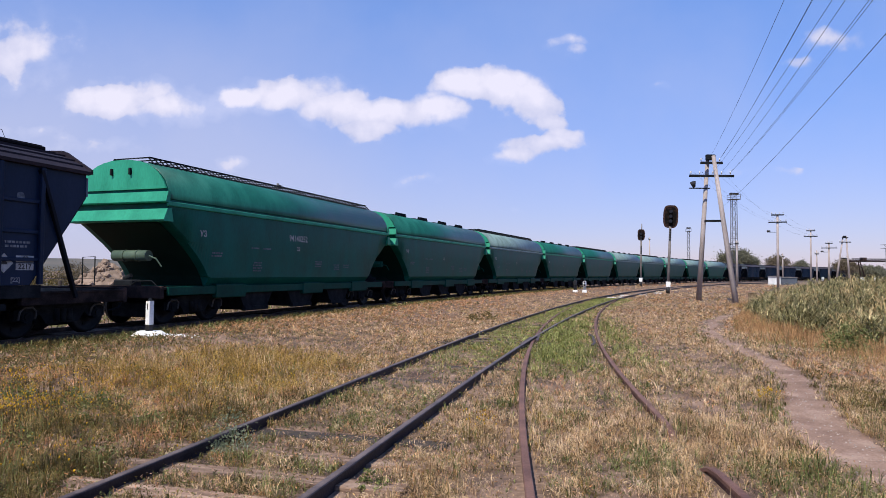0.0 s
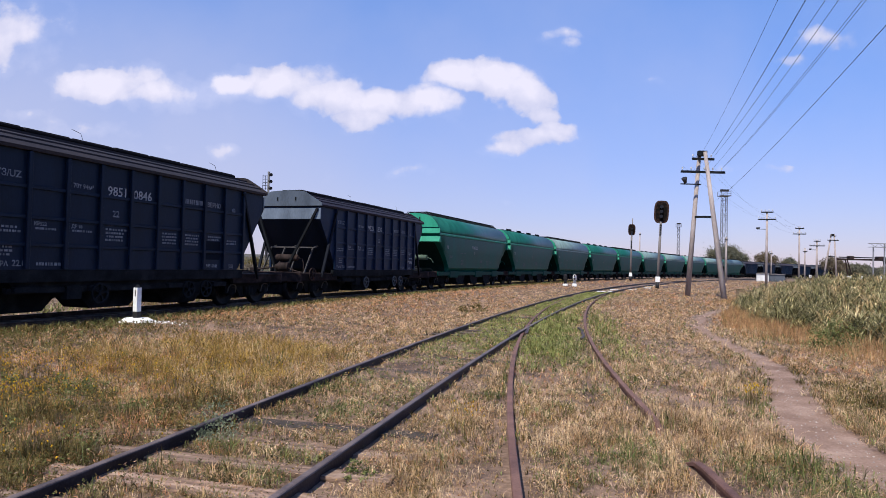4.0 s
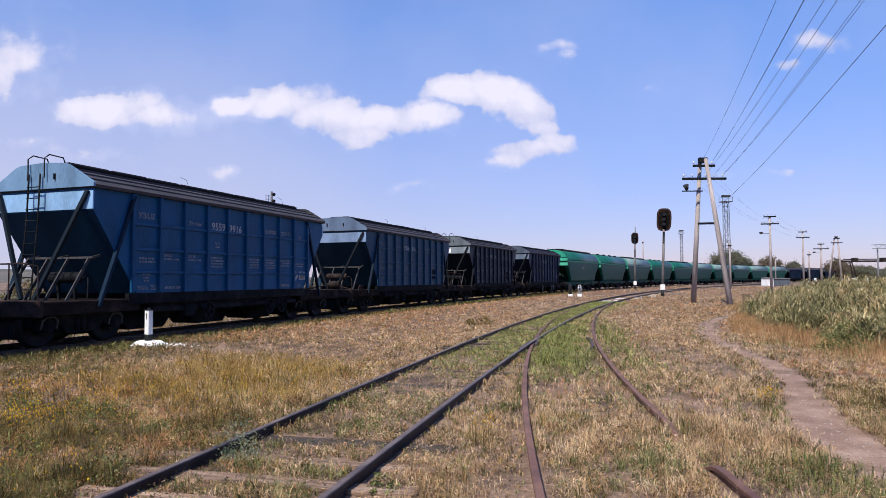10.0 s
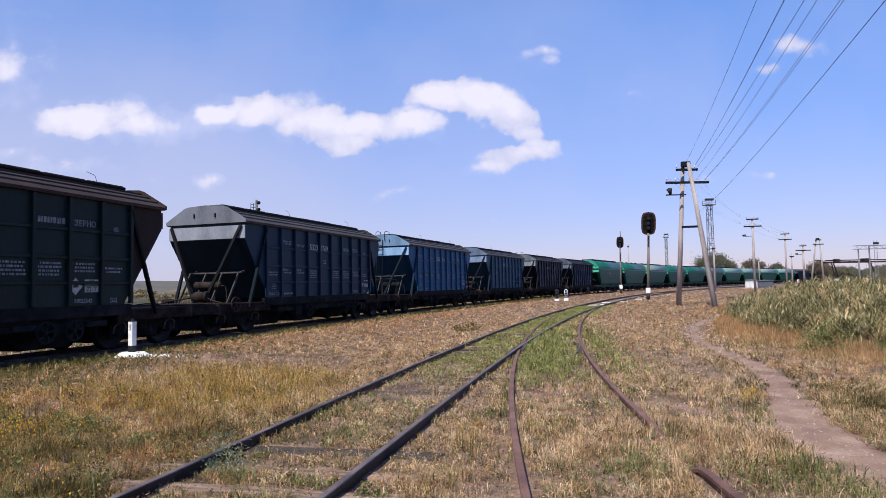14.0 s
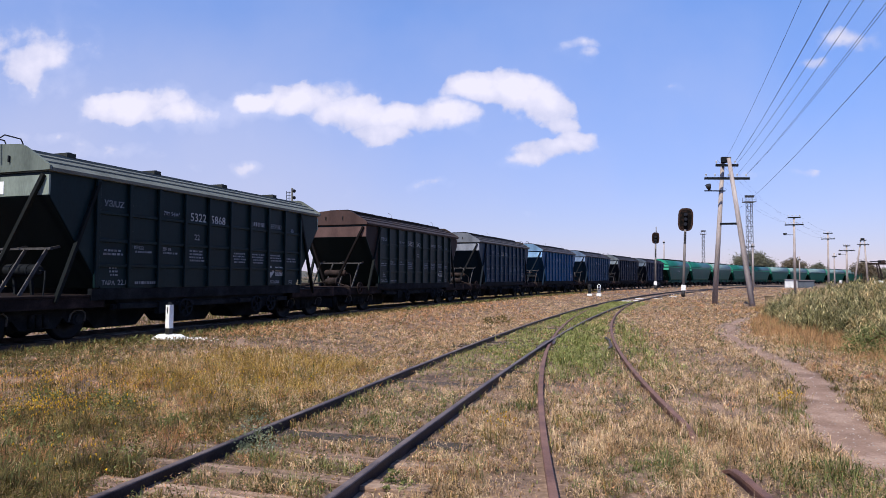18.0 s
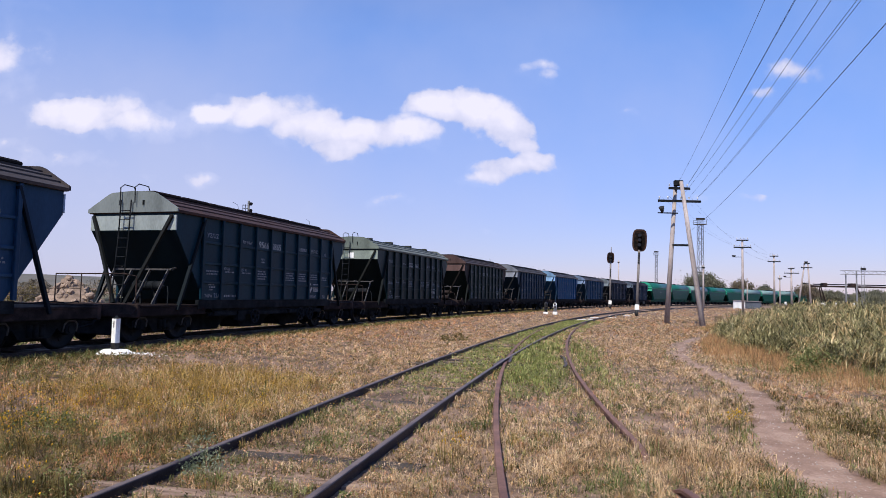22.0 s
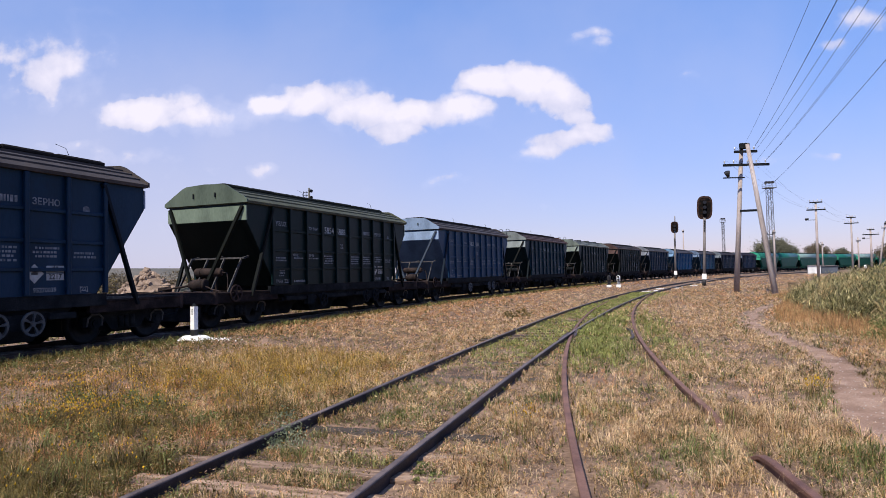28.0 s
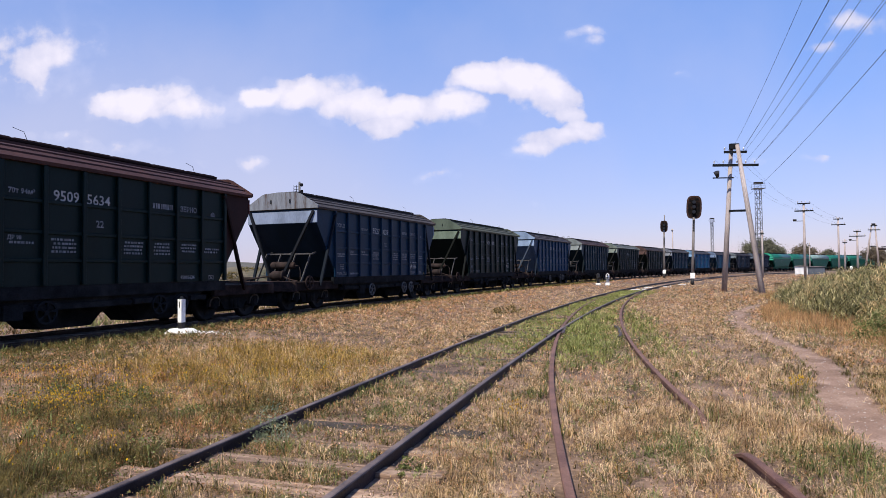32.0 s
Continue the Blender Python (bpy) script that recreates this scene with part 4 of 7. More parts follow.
# ---- the green barrel hoppers ----
def m_green_body(bm):
    ys = np.concatenate([np.linspace(-7.0, -5.2, 18), np.linspace(-4.5, 4.5, 7), np.linspace(5.2, 7.0, 18)])
    rings = []
    for y in ys:
        k = max(0.0, (abs(y) - 5.2) / 1.8)
        zb = 1.02 + 1.8 * k ** 0.62
        base = [(1.3, zb), (1.54, max(zb + 0.02, 1.3)), (1.6, max(zb + 0.05, 2.3)), (1.62, 3.3)]
        arc = [(1.62 * max(0.0, math.cos(i * math.pi / 16)) ** 0.85, 3.3 + 1.2 * math.sin(i * math.pi / 16)) for i in range(1, 9)]
        right = base + arc
        rings.append([bm.verts.new((x, y, z)) for x, z in right] + [bm.verts.new((-x, y, z)) for x, z in right[:-1]][::-1])
    n = len(rings[0])
    for a, b in zip(rings, rings[1:]):
        for i in range(n):
            f = bm.faces.new((a[i], a[(i + 1) % n], b[(i + 1) % n], b[i]))
            f.smooth = 2 <= i <= n - 4
    bm.faces.new(rings[0][::-1]), bm.faces.new(rings[-1])


def m_green_roof(bm):
    """The upper curve of the barrel, one sheet over the sides."""
    arc = [(1.635 * max(0.0, math.cos(i * math.pi / 24)) ** 0.85 + 0.004, 3.42 + 1.1 * math.sin(i * math.pi / 24)) for i in range(0, 13)]
    low = [(x * 0.985, z - 0.03) for x, z in arc]
    for sgn in (1, -1):
        pts = [(sgn * x, z) for x, z in arc]
        inn = [(sgn * x, z) for x, z in low]
        prism(bm, pts + inn[::-1], "y", -6.98, 6.98)
    bmesh.ops.remove_doubles(bm, verts=bm.verts, dist=0.006)


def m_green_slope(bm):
    """A dirty sheet close under the sloping end, darkened by painted shade."""
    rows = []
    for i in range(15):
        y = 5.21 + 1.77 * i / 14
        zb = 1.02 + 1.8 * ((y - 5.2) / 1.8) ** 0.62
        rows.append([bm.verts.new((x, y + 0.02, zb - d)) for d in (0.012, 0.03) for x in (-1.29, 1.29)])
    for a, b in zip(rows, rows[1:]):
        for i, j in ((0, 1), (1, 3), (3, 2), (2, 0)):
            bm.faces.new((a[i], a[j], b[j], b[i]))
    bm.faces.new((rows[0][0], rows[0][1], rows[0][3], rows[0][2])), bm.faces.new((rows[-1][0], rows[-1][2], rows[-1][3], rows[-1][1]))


def m_green_arch(bm):
    pts = [(1.6 * max(0.0, math.cos(i * math.pi / 20)) ** 0.85 + 0.02, 3.32 + 1.2 * math.sin(i * math.pi / 20)) for i in range(2, 11)]
    prism(bm, pts + [(-x, z) for x, z in pts[:-1]][::-1], "y", 7.0, 7.05)


def m_green_band1(bm):
    prism(bm, [(7.0, 3.62), (7.08, 3.6), (7.16, 3.34), (7.14, 3.31), (7.0, 3.31)], "x", -1.67, 1.67)


def m_green_band2(bm):
    prism(bm, [(6.98, 3.16), (7.12, 3.14), (7.26, 2.84), (7.23, 2.8), (6.9, 2.8)], "x", -1.7, 1.7)


def m_green_ledge(bm):
    box(bm, 1.6, 1.68, -7.08, 7.08, 3.22, 3.34, 0.015)


def m_green_skirt(bm):
    for x in (-1.45, 1.45):
        box(bm, x - 0.05, x + 0.05, -6.8, 6.8, 0.82, 1.06, 0.015)
        for y in (-4.2, 0.6, 4.4):
            box(bm, x - 0.09, x + 0.09, y - 0.7, y + 0.7, 0.7, 1.1, 0.02)
    box(bm, -0.3, 0.3, -7.0, 7.0, 0.74, 1.02)


def m_green_head(bm):
    box(bm, -1.5, 1.5, 6.95, 7.08, 0.74, 1.08, 0.02)
    box(bm, -1.45, 1.45, 5.5, 6.95, 0.98, 1.04)


def m_green_coupler(bm):
    box(bm, -0.09, 0.09, 7.05, 7.4, 0.8, 0.98, 0.02)
    box(bm, -0.2, 0.16, 7.3, 7.58, 0.75, 1.03, 0.05)
    pipe(bm, [(0.25, 7.1, 0.82), (0.3, 7.3, 0.5), (0.2, 7.54, 0.44)], 0.03, 8)


def m_green_tank(bm):
    rod(bm, (-0.45, -6.75, 1.9), (0.75, -6.75, 1.9), 0.15, None, 16)
    for x in (-0.05, 0.4):
        rod(bm, (x - 0.02, -6.75, 1.9), (x + 0.02, -6.75, 1.9), 0.165, None, 16)
    pipe(bm, [(0.75, -6.75, 1.9), (1.0, -6.75, 1.82), (1.1, -6.65, 1.6)], 0.02)


def m_green_clutter(bm):
    box(bm, -0.3, 0.35, -6.95, -6.55, 1.04, 1.24, 0.04)
    rod(bm, (0.0, -6.8, 1.24), (0.2, -6.8, 1.36), 0.1, 0.06, 12)
    pipe(bm, [(0.35, -7.0, 1.07), (0.6, -7.0, 1.2), (1.1, -7.0, 1.22), (1.25, -6.95, 1.07)], 0.02)


def m_green_rail(bm):
    pipe(bm, [(-1.35, -7.0, 1.07), (-1.35, -7.0, 1.85), (-0.9, -7.0, 1.87), (-0.9, -7.0, 1.07)], 0.016)


def m_grating(bm):
    for x in (-0.62, 0.62):
        for z in (4.48, 4.62):
            box(bm, x - 0.02, x + 0.02, -6.7, 6.7, z - 0.02, z + 0.02)
    for i in range(68):
        y = -6.7 + i * 0.2
        beam(bm, (0.62, y, 4.60), (0.95, y + 0.06, 4.27), 0.03)
        beam(bm, (-0.62, y, 4.60), (-0.95, y + 0.06, 4.27), 0.03)
        if i % 2 == 0:
            box(bm, -0.62, 0.62, y - 0.02, y + 0.02, 4.60, 4.63)
    for x in (-0.95, 0.95):
        box(bm, x - 0.02, x + 0.02, -6.7, 6.7, 4.24, 4.29)


def m_lid(bm):
    rod(bm, (0, 0, 4.42), (0, 0, 4.54), 0.44, 0.42, 16)
    rod(bm, (0, 0, 4.54), (0, 0, 4.60), 0.4, 0.15, 16)
    for x in (-0.62, 0.62):
        box(bm, x - 0.08, x + 0.08, -0.55, 0.55, 4.36, 4.54)
        box(bm, x - 0.03, x + 0.03, -0.6, 0.6, 4.54, 4.62)
    beam(bm, (0.6, 0.2, 4.54), (1.0, 0.25, 4.24), 0.05)
    beam(bm, (0.6, -0.3, 4.54), (1.0, -0.25, 4.24), 0.05)


GREEN_SIDE = paint("green_wagon_side_paint", (0.0018, 0.078, 0.061), 0.42, (0.01, 0.08, 0.06), 0.12)
GREEN_SKIRT = paint("darker_green_skirt_paint", (0.003, 0.045, 0.032), 0.6, (0.02, 0.03, 0.025))
# near-black: the slope's own shade is mixed into this dirty green
GREEN_SHADED_DIRTY = paint("shaded_grimy_green_paint", (0.003, 0.018, 0.013), 0.7, (0.02, 0.02, 0.015))
GREEN_END = paint("green_wagon_end_paint", (0.028, 0.25, 0.155), 0.45, (0.08, 0.28, 0.18))
# roof greens lighter than the sides: sunlight on the top put into the colour
GREEN_ROOF = paint("green_wagon_roof_paint", (0.008, 0.1, 0.076), 0.4, (0.16, 0.22, 0.19), 0.3)
# faded paint, with the sunlit paleness of the roof added
GREEN_GREY = paint("faded_sunlit_roof_paint", (0.17, 0.25, 0.24), 0.45, (0.2, 0.2, 0.2))


def green_wagon(i):
    walkway, faded = i % 2 == 0, i == 2 or i > 4
    g = thing("grain_wagon", Matrix(), ("faded " if faded else "glossy ") + "green barrel-sided grain wagon with " + ("a roof walkway" if walkway else "four round roof hatches"),
              "wagon", "wagons of the goods train")
    attach("body", simple("green_body", m_green_body), g, GREEN_SIDE)
    each_end("end_arch", m_green_arch, g, GREEN_END, "bright green arched end")
    each_end("end_band", m_green_band1, g, GREEN_END, "bright green ledge across the end")
    each_end("end_ledge", m_green_band2, g, GREEN_END, "bright green lower ledge")
    for k in (0, 180):
        attach("side_ledge", simple("side_ledge", m_green_ledge), g, GREEN_GREY if faded else GREEN_END, pose(0, 0, 0, 0, 0, k), "pale ledge along the side")
    each_end("end_slope", m_green_slope, g, GREEN_SHADED_DIRTY, "grimy hopper slope with painted shade")
    attach("roof", simple("green_roof", m_green_roof, None, True), g, GREEN_GREY if faded else GREEN_ROOF, None, "dusty curved roof sheet painted paler as if sunlit")
    attach("skirt", simple("skirt", m_green_skirt), g, GREEN_SKIRT)
    each_end("headstock", m_green_head, g, STEEL_RUST, "rusty brown headstock")
    each_end("coupler", m_green_coupler, g)
    for b in (-5.3, 5.3):
        bogie(g, b)
    for y in (-2.75, 0, 2.75):
        attach("discharge_chute", simple("discharge_chute", m_chute), g, None, pose(0, y, 0))
    if walkway:
        attach("roof_walkway", simple("roof_walkway", m_grating), g, STEEL_DARK, None, "dark grated roof walkway")
    else:
        for y in (-4.4, -1.5, 1.5, 4.4):
            attach("roof_hatch", simple("roof_lid", m_lid), g, STEEL_DARK, pose(0, y, 0), "round hatch with a bracket")
    attach("air_reservoir", simple("green_tank", m_green_tank), g, paint("tank_paint", (0.08, 0.12, 0.09)) if i == 0 else GREEN_SIDE, None, "grey-green brake reservoir")
    attach("brake_gear", simple("green_clutter", m_green_clutter), g, STEEL_DARK)
    attach("hand_rail", simple("green_rail", m_green_rail), g, STEEL_DARK)
    for x in (-0.3, 0.35):
        bm = bmesh.new()
        box(bm, x - 0.025, x + 0.025, -7.12, -7.05, 4.1, 4.28)
        part("lug", bm, STEEL_DARK, g)
    if i < 4:
        put = lambda text, y, z, size: attach("lettering", words(text, size, 0.004), g, LETTER, on_side(y, z, 1.612))
        put("94140252", -0.6, 2.66, 0.3) if i == 0 else None
        put("22", -0.6, 2.3, 0.2)
        put("УЗ", -5.6, 2.55, 0.24)
        for k, (y, z, r) in enumerate(((-2.4, 2.5, 1), (-3.1, 2.3, 2), (-2.5, 2.3, 2), (-3.0, 1.75, 4), (0.8, 1.85, 3), (2.2, 1.75, 3), (3.0, 1.75, 2), (-5.0, 2.0, 2))):
            tagged(attach("stencil_block", bars("g%d" % k, r, 0.5), g, LETTER_DIM, on_side(y, z, 1.6)), kind="stuff")
    return g


# name, label, side, end, roof, kind, number groups, bold lettering
DARK = [
    ("navy_wagon", "navy blue grain hopper wagon with violet-brown stepped roof", (0.0062, 0.0165, 0.042), (0.12, 0.15, 0.19), (0.0252, 0.0202, 0.0277), "plain", ("9521", "6230"), True),
    ("black_blue_wagon", "blue-black grain hopper wagon with grey end and ladder", (0.0062, 0.0145, 0.031), (0.19, 0.22, 0.24), (0.0378, 0.0328, 0.0353), "ladder", ("9851", "0846"), True),
    ("blue_wagon", "faded blue grain hopper wagon with steel-blue end", (0.0125, 0.05, 0.1), (0.17, 0.235, 0.345), (0.054, 0.0486, 0.054), "plain", ("5856", "0616"), False),
    ("bright_blue_wagon", "bright blue grain hopper wagon with light blue end and ladder", (0.009, 0.066, 0.155), (0.22, 0.37, 0.55), (0.0605, 0.0554, 0.0605), "ladder", ("9559", "9916"), True),
    ("midnight_wagon", "midnight blue grain hopper wagon with weathered grey end", (0.006, 0.024, 0.047), (0.22, 0.235, 0.265), (0.0608, 0.0539, 0.0515), "plain", ("5323", "0769"), True),
    ("brown_wagon", "dark brown grain hopper wagon with brown end", (0.0082, 0.018, 0.0185), (0.1, 0.061, 0.054), (0.0468, 0.0328, 0.0281), "plain", ("5852", "5542"), True),
    ("dark_green_wagon", "black-green grain hopper wagon with sage roof and round hatches", (0.0038, 0.014, 0.0162), (0.2, 0.235, 0.2), (0.14, 0.152, 0.135), "round", ("5322", "5868"), True),
    ("teal_wagon", "dark teal grain hopper wagon with olive end and red-brown roof", (0.0026, 0.021, 0.034), (0.24, 0.27, 0.26), (0.0608, 0.0351, 0.0305), "ladder", ("9566", "5865"), True),
    ("slate_wagon", "slate blue grain hopper wagon with pale grey-blue end", (0.0095, 0.037, 0.08), (0.21, 0.285, 0.395), (0.0562, 0.0475, 0.0475), "plain", ("5853", "3091"), True),
    ("forest_wagon", "dark green grain hopper wagon with green roof and end", (0.0014, 0.0095, 0.0098), (0.125, 0.16, 0.12), (0.0756, 0.0806, 0.0554), "plain", ("5854", "5888"), True),
    ("ink_wagon", "ink blue grain hopper wagon with rust-streaked grey end", (0.0035, 0.021, 0.047), (0.18, 0.22, 0.3), (0.0605, 0.0518, 0.0497), "plain", ("9527", "0039"), True),
    ("maroon_wagon", "dark green grain hopper wagon with maroon roof and ends", (0.0016, 0.0108, 0.0112), (0.1, 0.034, 0.034), (0.0648, 0.0324, 0.0297), "plain", ("9509", "5634"), True),
]
FAR = ("far_blue_wagon", "distant dark blue grain hopper wagon", (0.004, 0.014, 0.036), (0.1, 0.12, 0.15), (0.07, 0.06, 0.07), "plain", ("0000", "0000"), False)

TRAIN = []     # wagon and metres of its middle from the joint between the last green and the first dark wagon
for n_wagon, spec in enumerate(DARK):
    TRAIN.append((hopper_wagon(spec), -L_DARK * (n_wagon + 0.5)))
for n_wagon in range(10):
    TRAIN.append((green_wagon(n_wagon), L_GREEN * (n_wagon + 0.5) + 0.115))
first_far = hopper_wagon(FAR, near=False)
TRAIN.append((first_far, L_GREEN * 10 + 0.115 + L_DARK * 0.5))
for n_wagon in range(1, 9):
    TRAIN.append((copy_thing(first_far, Matrix()), L_GREEN * 10 + 0.115 + L_DARK * (n_wagon + 0.5)))
SPIN_ALL = [o for w, _ in TRAIN for o in w.children_recursive if o.name.startswith("wheelset")]

# ---- trackside things ----


def ground_at(x, y):
    return float(ground_z(x, y))


def marker_post():
    x, y = -6.93, 15.42
    p = thing("marker_post", pose(x, y, ground_at(x, y), 0, 0, -24), "white marker post with black foot on limewashed slab", "marker post")
    bm = bmesh.new()
    prism(bm, [(-0.062, -0.062), (0.062, -0.062), (0.062, 0.062), (-0.062, 0.062)], "z", 0.24, 0.8)
    part("shaft", bm, WHITE_PAINT, p)
    bm = bmesh.new()
    box(bm, -0.06, 0.06, -0.06, 0.06, 0.02, 0.26)
    part("foot", bm, BLACK_PAINT, p, "black-painted foot")
    bm = bmesh.new()
    rod(bm, (0, 0, 0.8), (0, 0, 0.87), 0.085, 0.03, 4)
    part("cap", bm, STEEL_DARK, p, "dark pointed cap")
    attach("digit", words("1", 0.2, 0.004), p, BLACK_PAINT, pose(0, -0.066, 0.66, 90, 0, 0))
    bm = bmesh.new()
    rng = random.Random(5)
    n = 14
    low = [bm.verts.new((0.5 * math.cos(i * 6.283 / n) * rng.uniform(0.9, 1.1), 0.36 * math.sin(i * 6.283 / n) * rng.uniform(0.9, 1.1), -0.02)) for i in range(n)]
    top = [bm.verts.new((v.co.x * 0.6, v.co.y * 0.6, 0.085 + rng.uniform(-0.015, 0.01))) for v in low]
    for i in range(n):
        bm.faces.new((low[i], low[(i + 1) % n], top[(i + 1) % n], top[i]))
    bm.faces.new(top)
    part("slab", bm, WHITE_PAINT, p, "limewashed concrete slab")
    v, t = [], []
    rng = np.random.RandomState(2)
    for k in range(150):
        a = rng.rand() * 6.283
        px, py = x + 0.38 + 0.42 * rng.randn() * 0.7, y - 0.12 + 0.16 * rng.randn()
        r = 0.02 + 0.03 * rng.rand()
        z = ground_at(px, py)
        n0 = len(v)
        v += [(px + r * math.cos(a + j * 1.571), py + r * math.sin(a + j * 1.571), z - 0.01) for j in range(4)] + [(px, py, z + r * 0.8)]
        t += [(n0 + j, n0 + (j + 1) % 4, n0 + 4) for j in range(4)]
    tagged(new("limewashed_stones", fast_mesh("limewashed_stones", v, t, WHITE_PAINT)), "scattered limewashed stones round the marker post", "stones", kind="stuff")


def lattice(bm, h, w0, w1, r, step):
    def corner(k, z):
        w = w0 + (w1 - w0) * z / h
        return Vector(((-1, 1, 1, -1)[k] * w / 2, (-1, -1, 1, 1)[k] * w / 2, z))
    for k in range(4):
        beam(bm, corner(k, 0), corner(k, h), r * 1.6)
    z, i = 0.0, 0
    while z < h - 0.01:
        z2 = min(h, z + step)
        for k in range(4):
            a, b = (k, (k + 1) % 4) if i % 2 else ((k + 1) % 4, k)
            beam(bm, corner(a, z), corner(b, z2), r)
            beam(bm, corner(k, z2), corner((k + 1) % 4, z2), r)
        z, i = z2, i + 1


def light_signal(x, y, h, turn, lean, big):
    s = thing("light_signal", pose(x, y, ground_at(x, y), 0, lean, turn), "railway light signal with rusty oval hood on a pole", "signal", "railway signals")
    bm = bmesh.new()
    rod(bm, (0, 0, 0), (0, 0, h - 1.95 if big else h - 1.2), 0.13, 0.11, 14)
    part("pole", bm, SIGNAL_GREY, s)
    bm = bmesh.new()
    hw, hh = (0.66, 1.06) if big else (0.47, 0.75)
    n, zc = 24, h - hh
    out = [(hw * math.copysign(abs(math.cos(i * 6.283 / n)) ** 0.55, math.cos(i * 6.283 / n)), zc + hh * math.copysign(abs(math.sin(i * 6.283 / n)) ** 0.62, math.sin(i * 6.283 / n))) for i in range(n)]
    prism(bm, out, "y", -0.02, 0.05)
    shield = part("background_shield", bm, RUST_HOOD, s, "rusty oval background shield")
    bm = bmesh.new()
    prism(bm, [(x * 0.78, zc + (z - zc) * 0.86) for x, z in out], "y", -0.032, -0.024)
    part("face", bm, SOOT_FACE, shield, "sooty rust-stained face")
    bm = bmesh.new()
    box(bm, -0.2, 0.2, 0.05, 0.35, zc - hh * 0.72, zc + hh * 0.72, 0.04)
    part("lamp_case", bm, STEEL_DARK, s)
    for dz in ((-0.45, 0.0, 0.45) if big else (-0.3, 0.12)):
        bm = bmesh.new()
        rod(bm, (0, -0.36, zc + dz), (0, -0.02, zc + dz), 0.17, 0.16, 16)
        hood = part("lamp_hood", bm, STEEL_DARK, s)
        bm = bmesh.new()
        rod(bm, (0, -0.375, zc + dz), (0, -0.362, zc + dz), 0.14, 0.14, 16)
        part("lens", bm, GLASS_DARK, hood, "unlit dark lens")
    for k in range(5):     # lettering down the pole, too small to read
        bm = bmesh.new()
        zz = h - 2.3 - k * 0.22
        box(bm, -0.07, 0.07, -0.16, -0.1, zz - 0.07, zz + 0.07, 0.01)
        part("letter_bar", bm, STEEL_DARK, s)
    bm = bmesh.new()
    box(bm, -0.2, 0.2, -0.17, -0.145, 0.62, 1.12)
    part("number_plate", bm, WHITE_PAINT, s, "blank white plate")
    bm = bmesh.new()
    rod(bm, (0, 0, 0.02), (0, 0, 0.58), 0.17, 0.15, 14)
    part("foot", bm, BLACK_PAINT, s, "black-painted foot")
    if not big:
        bm = bmesh.new()
        rod(bm, (0.06, 0.05, h - 0.4), (0.06, 0.05, h + 0.75), 0.06, None, 8)
        part("pole_top", bm, SIGNAL_GREY, s)


def dwarf_signal(x, y, white):
    s = thing("dwarf_signal", pose(x, y, ground_at(x, y), 0, 0, -16), "low " + ("white" if white else "black-headed") + " dwarf signal on a limewashed base", "signal", "dwarf signals")
    bm = bmesh.new()
    box(bm, -0.2, 0.2, -0.2, 0.2, -0.02, 0.26 if white else 0.2, 0.04)
    part("base", bm, WHITE_PAINT, s)
    bm = bmesh.new()
    rod(bm, (0, 0, 0.2), (0, 0, 0.62), 0.14)
    part("stem", bm, GALV if white else BLACK_PAINT, s)
    bm = bmesh.new()
    rod(bm, (0, 0, 0.56), (0, 0, 0.96), 0.17, 0.15, 12)
    rod(bm, (0, 0, 0.96), (0, 0, 1.04), 0.15, 0.06, 12)
    head = part("head", bm, WHITE_PAINT if white else BLACK_PAINT, s)
    for dz in (0.68, 0.92):
        bm = bmesh.new()
        rod(bm, (0, -0.25, dz), (0, -0.14, dz), 0.09, 0.09, 12)
        part("lens_hood", bm, BLACK_PAINT, head)


def insulator(parent, x, z):
    bm = bmesh.new()
    rod(bm, (x, 0, z), (x, 0, z + 0.16), 0.015, None, 6)
    for k in range(2):
        rod(bm, (x, 0, z + 0.13 + 0.07 * k), (x, 0, z + 0.2 + 0.07 * k), 0.055, 0.04, 8)
    part("insulator", bm, INSULATOR, parent, "white porcelain insulator")


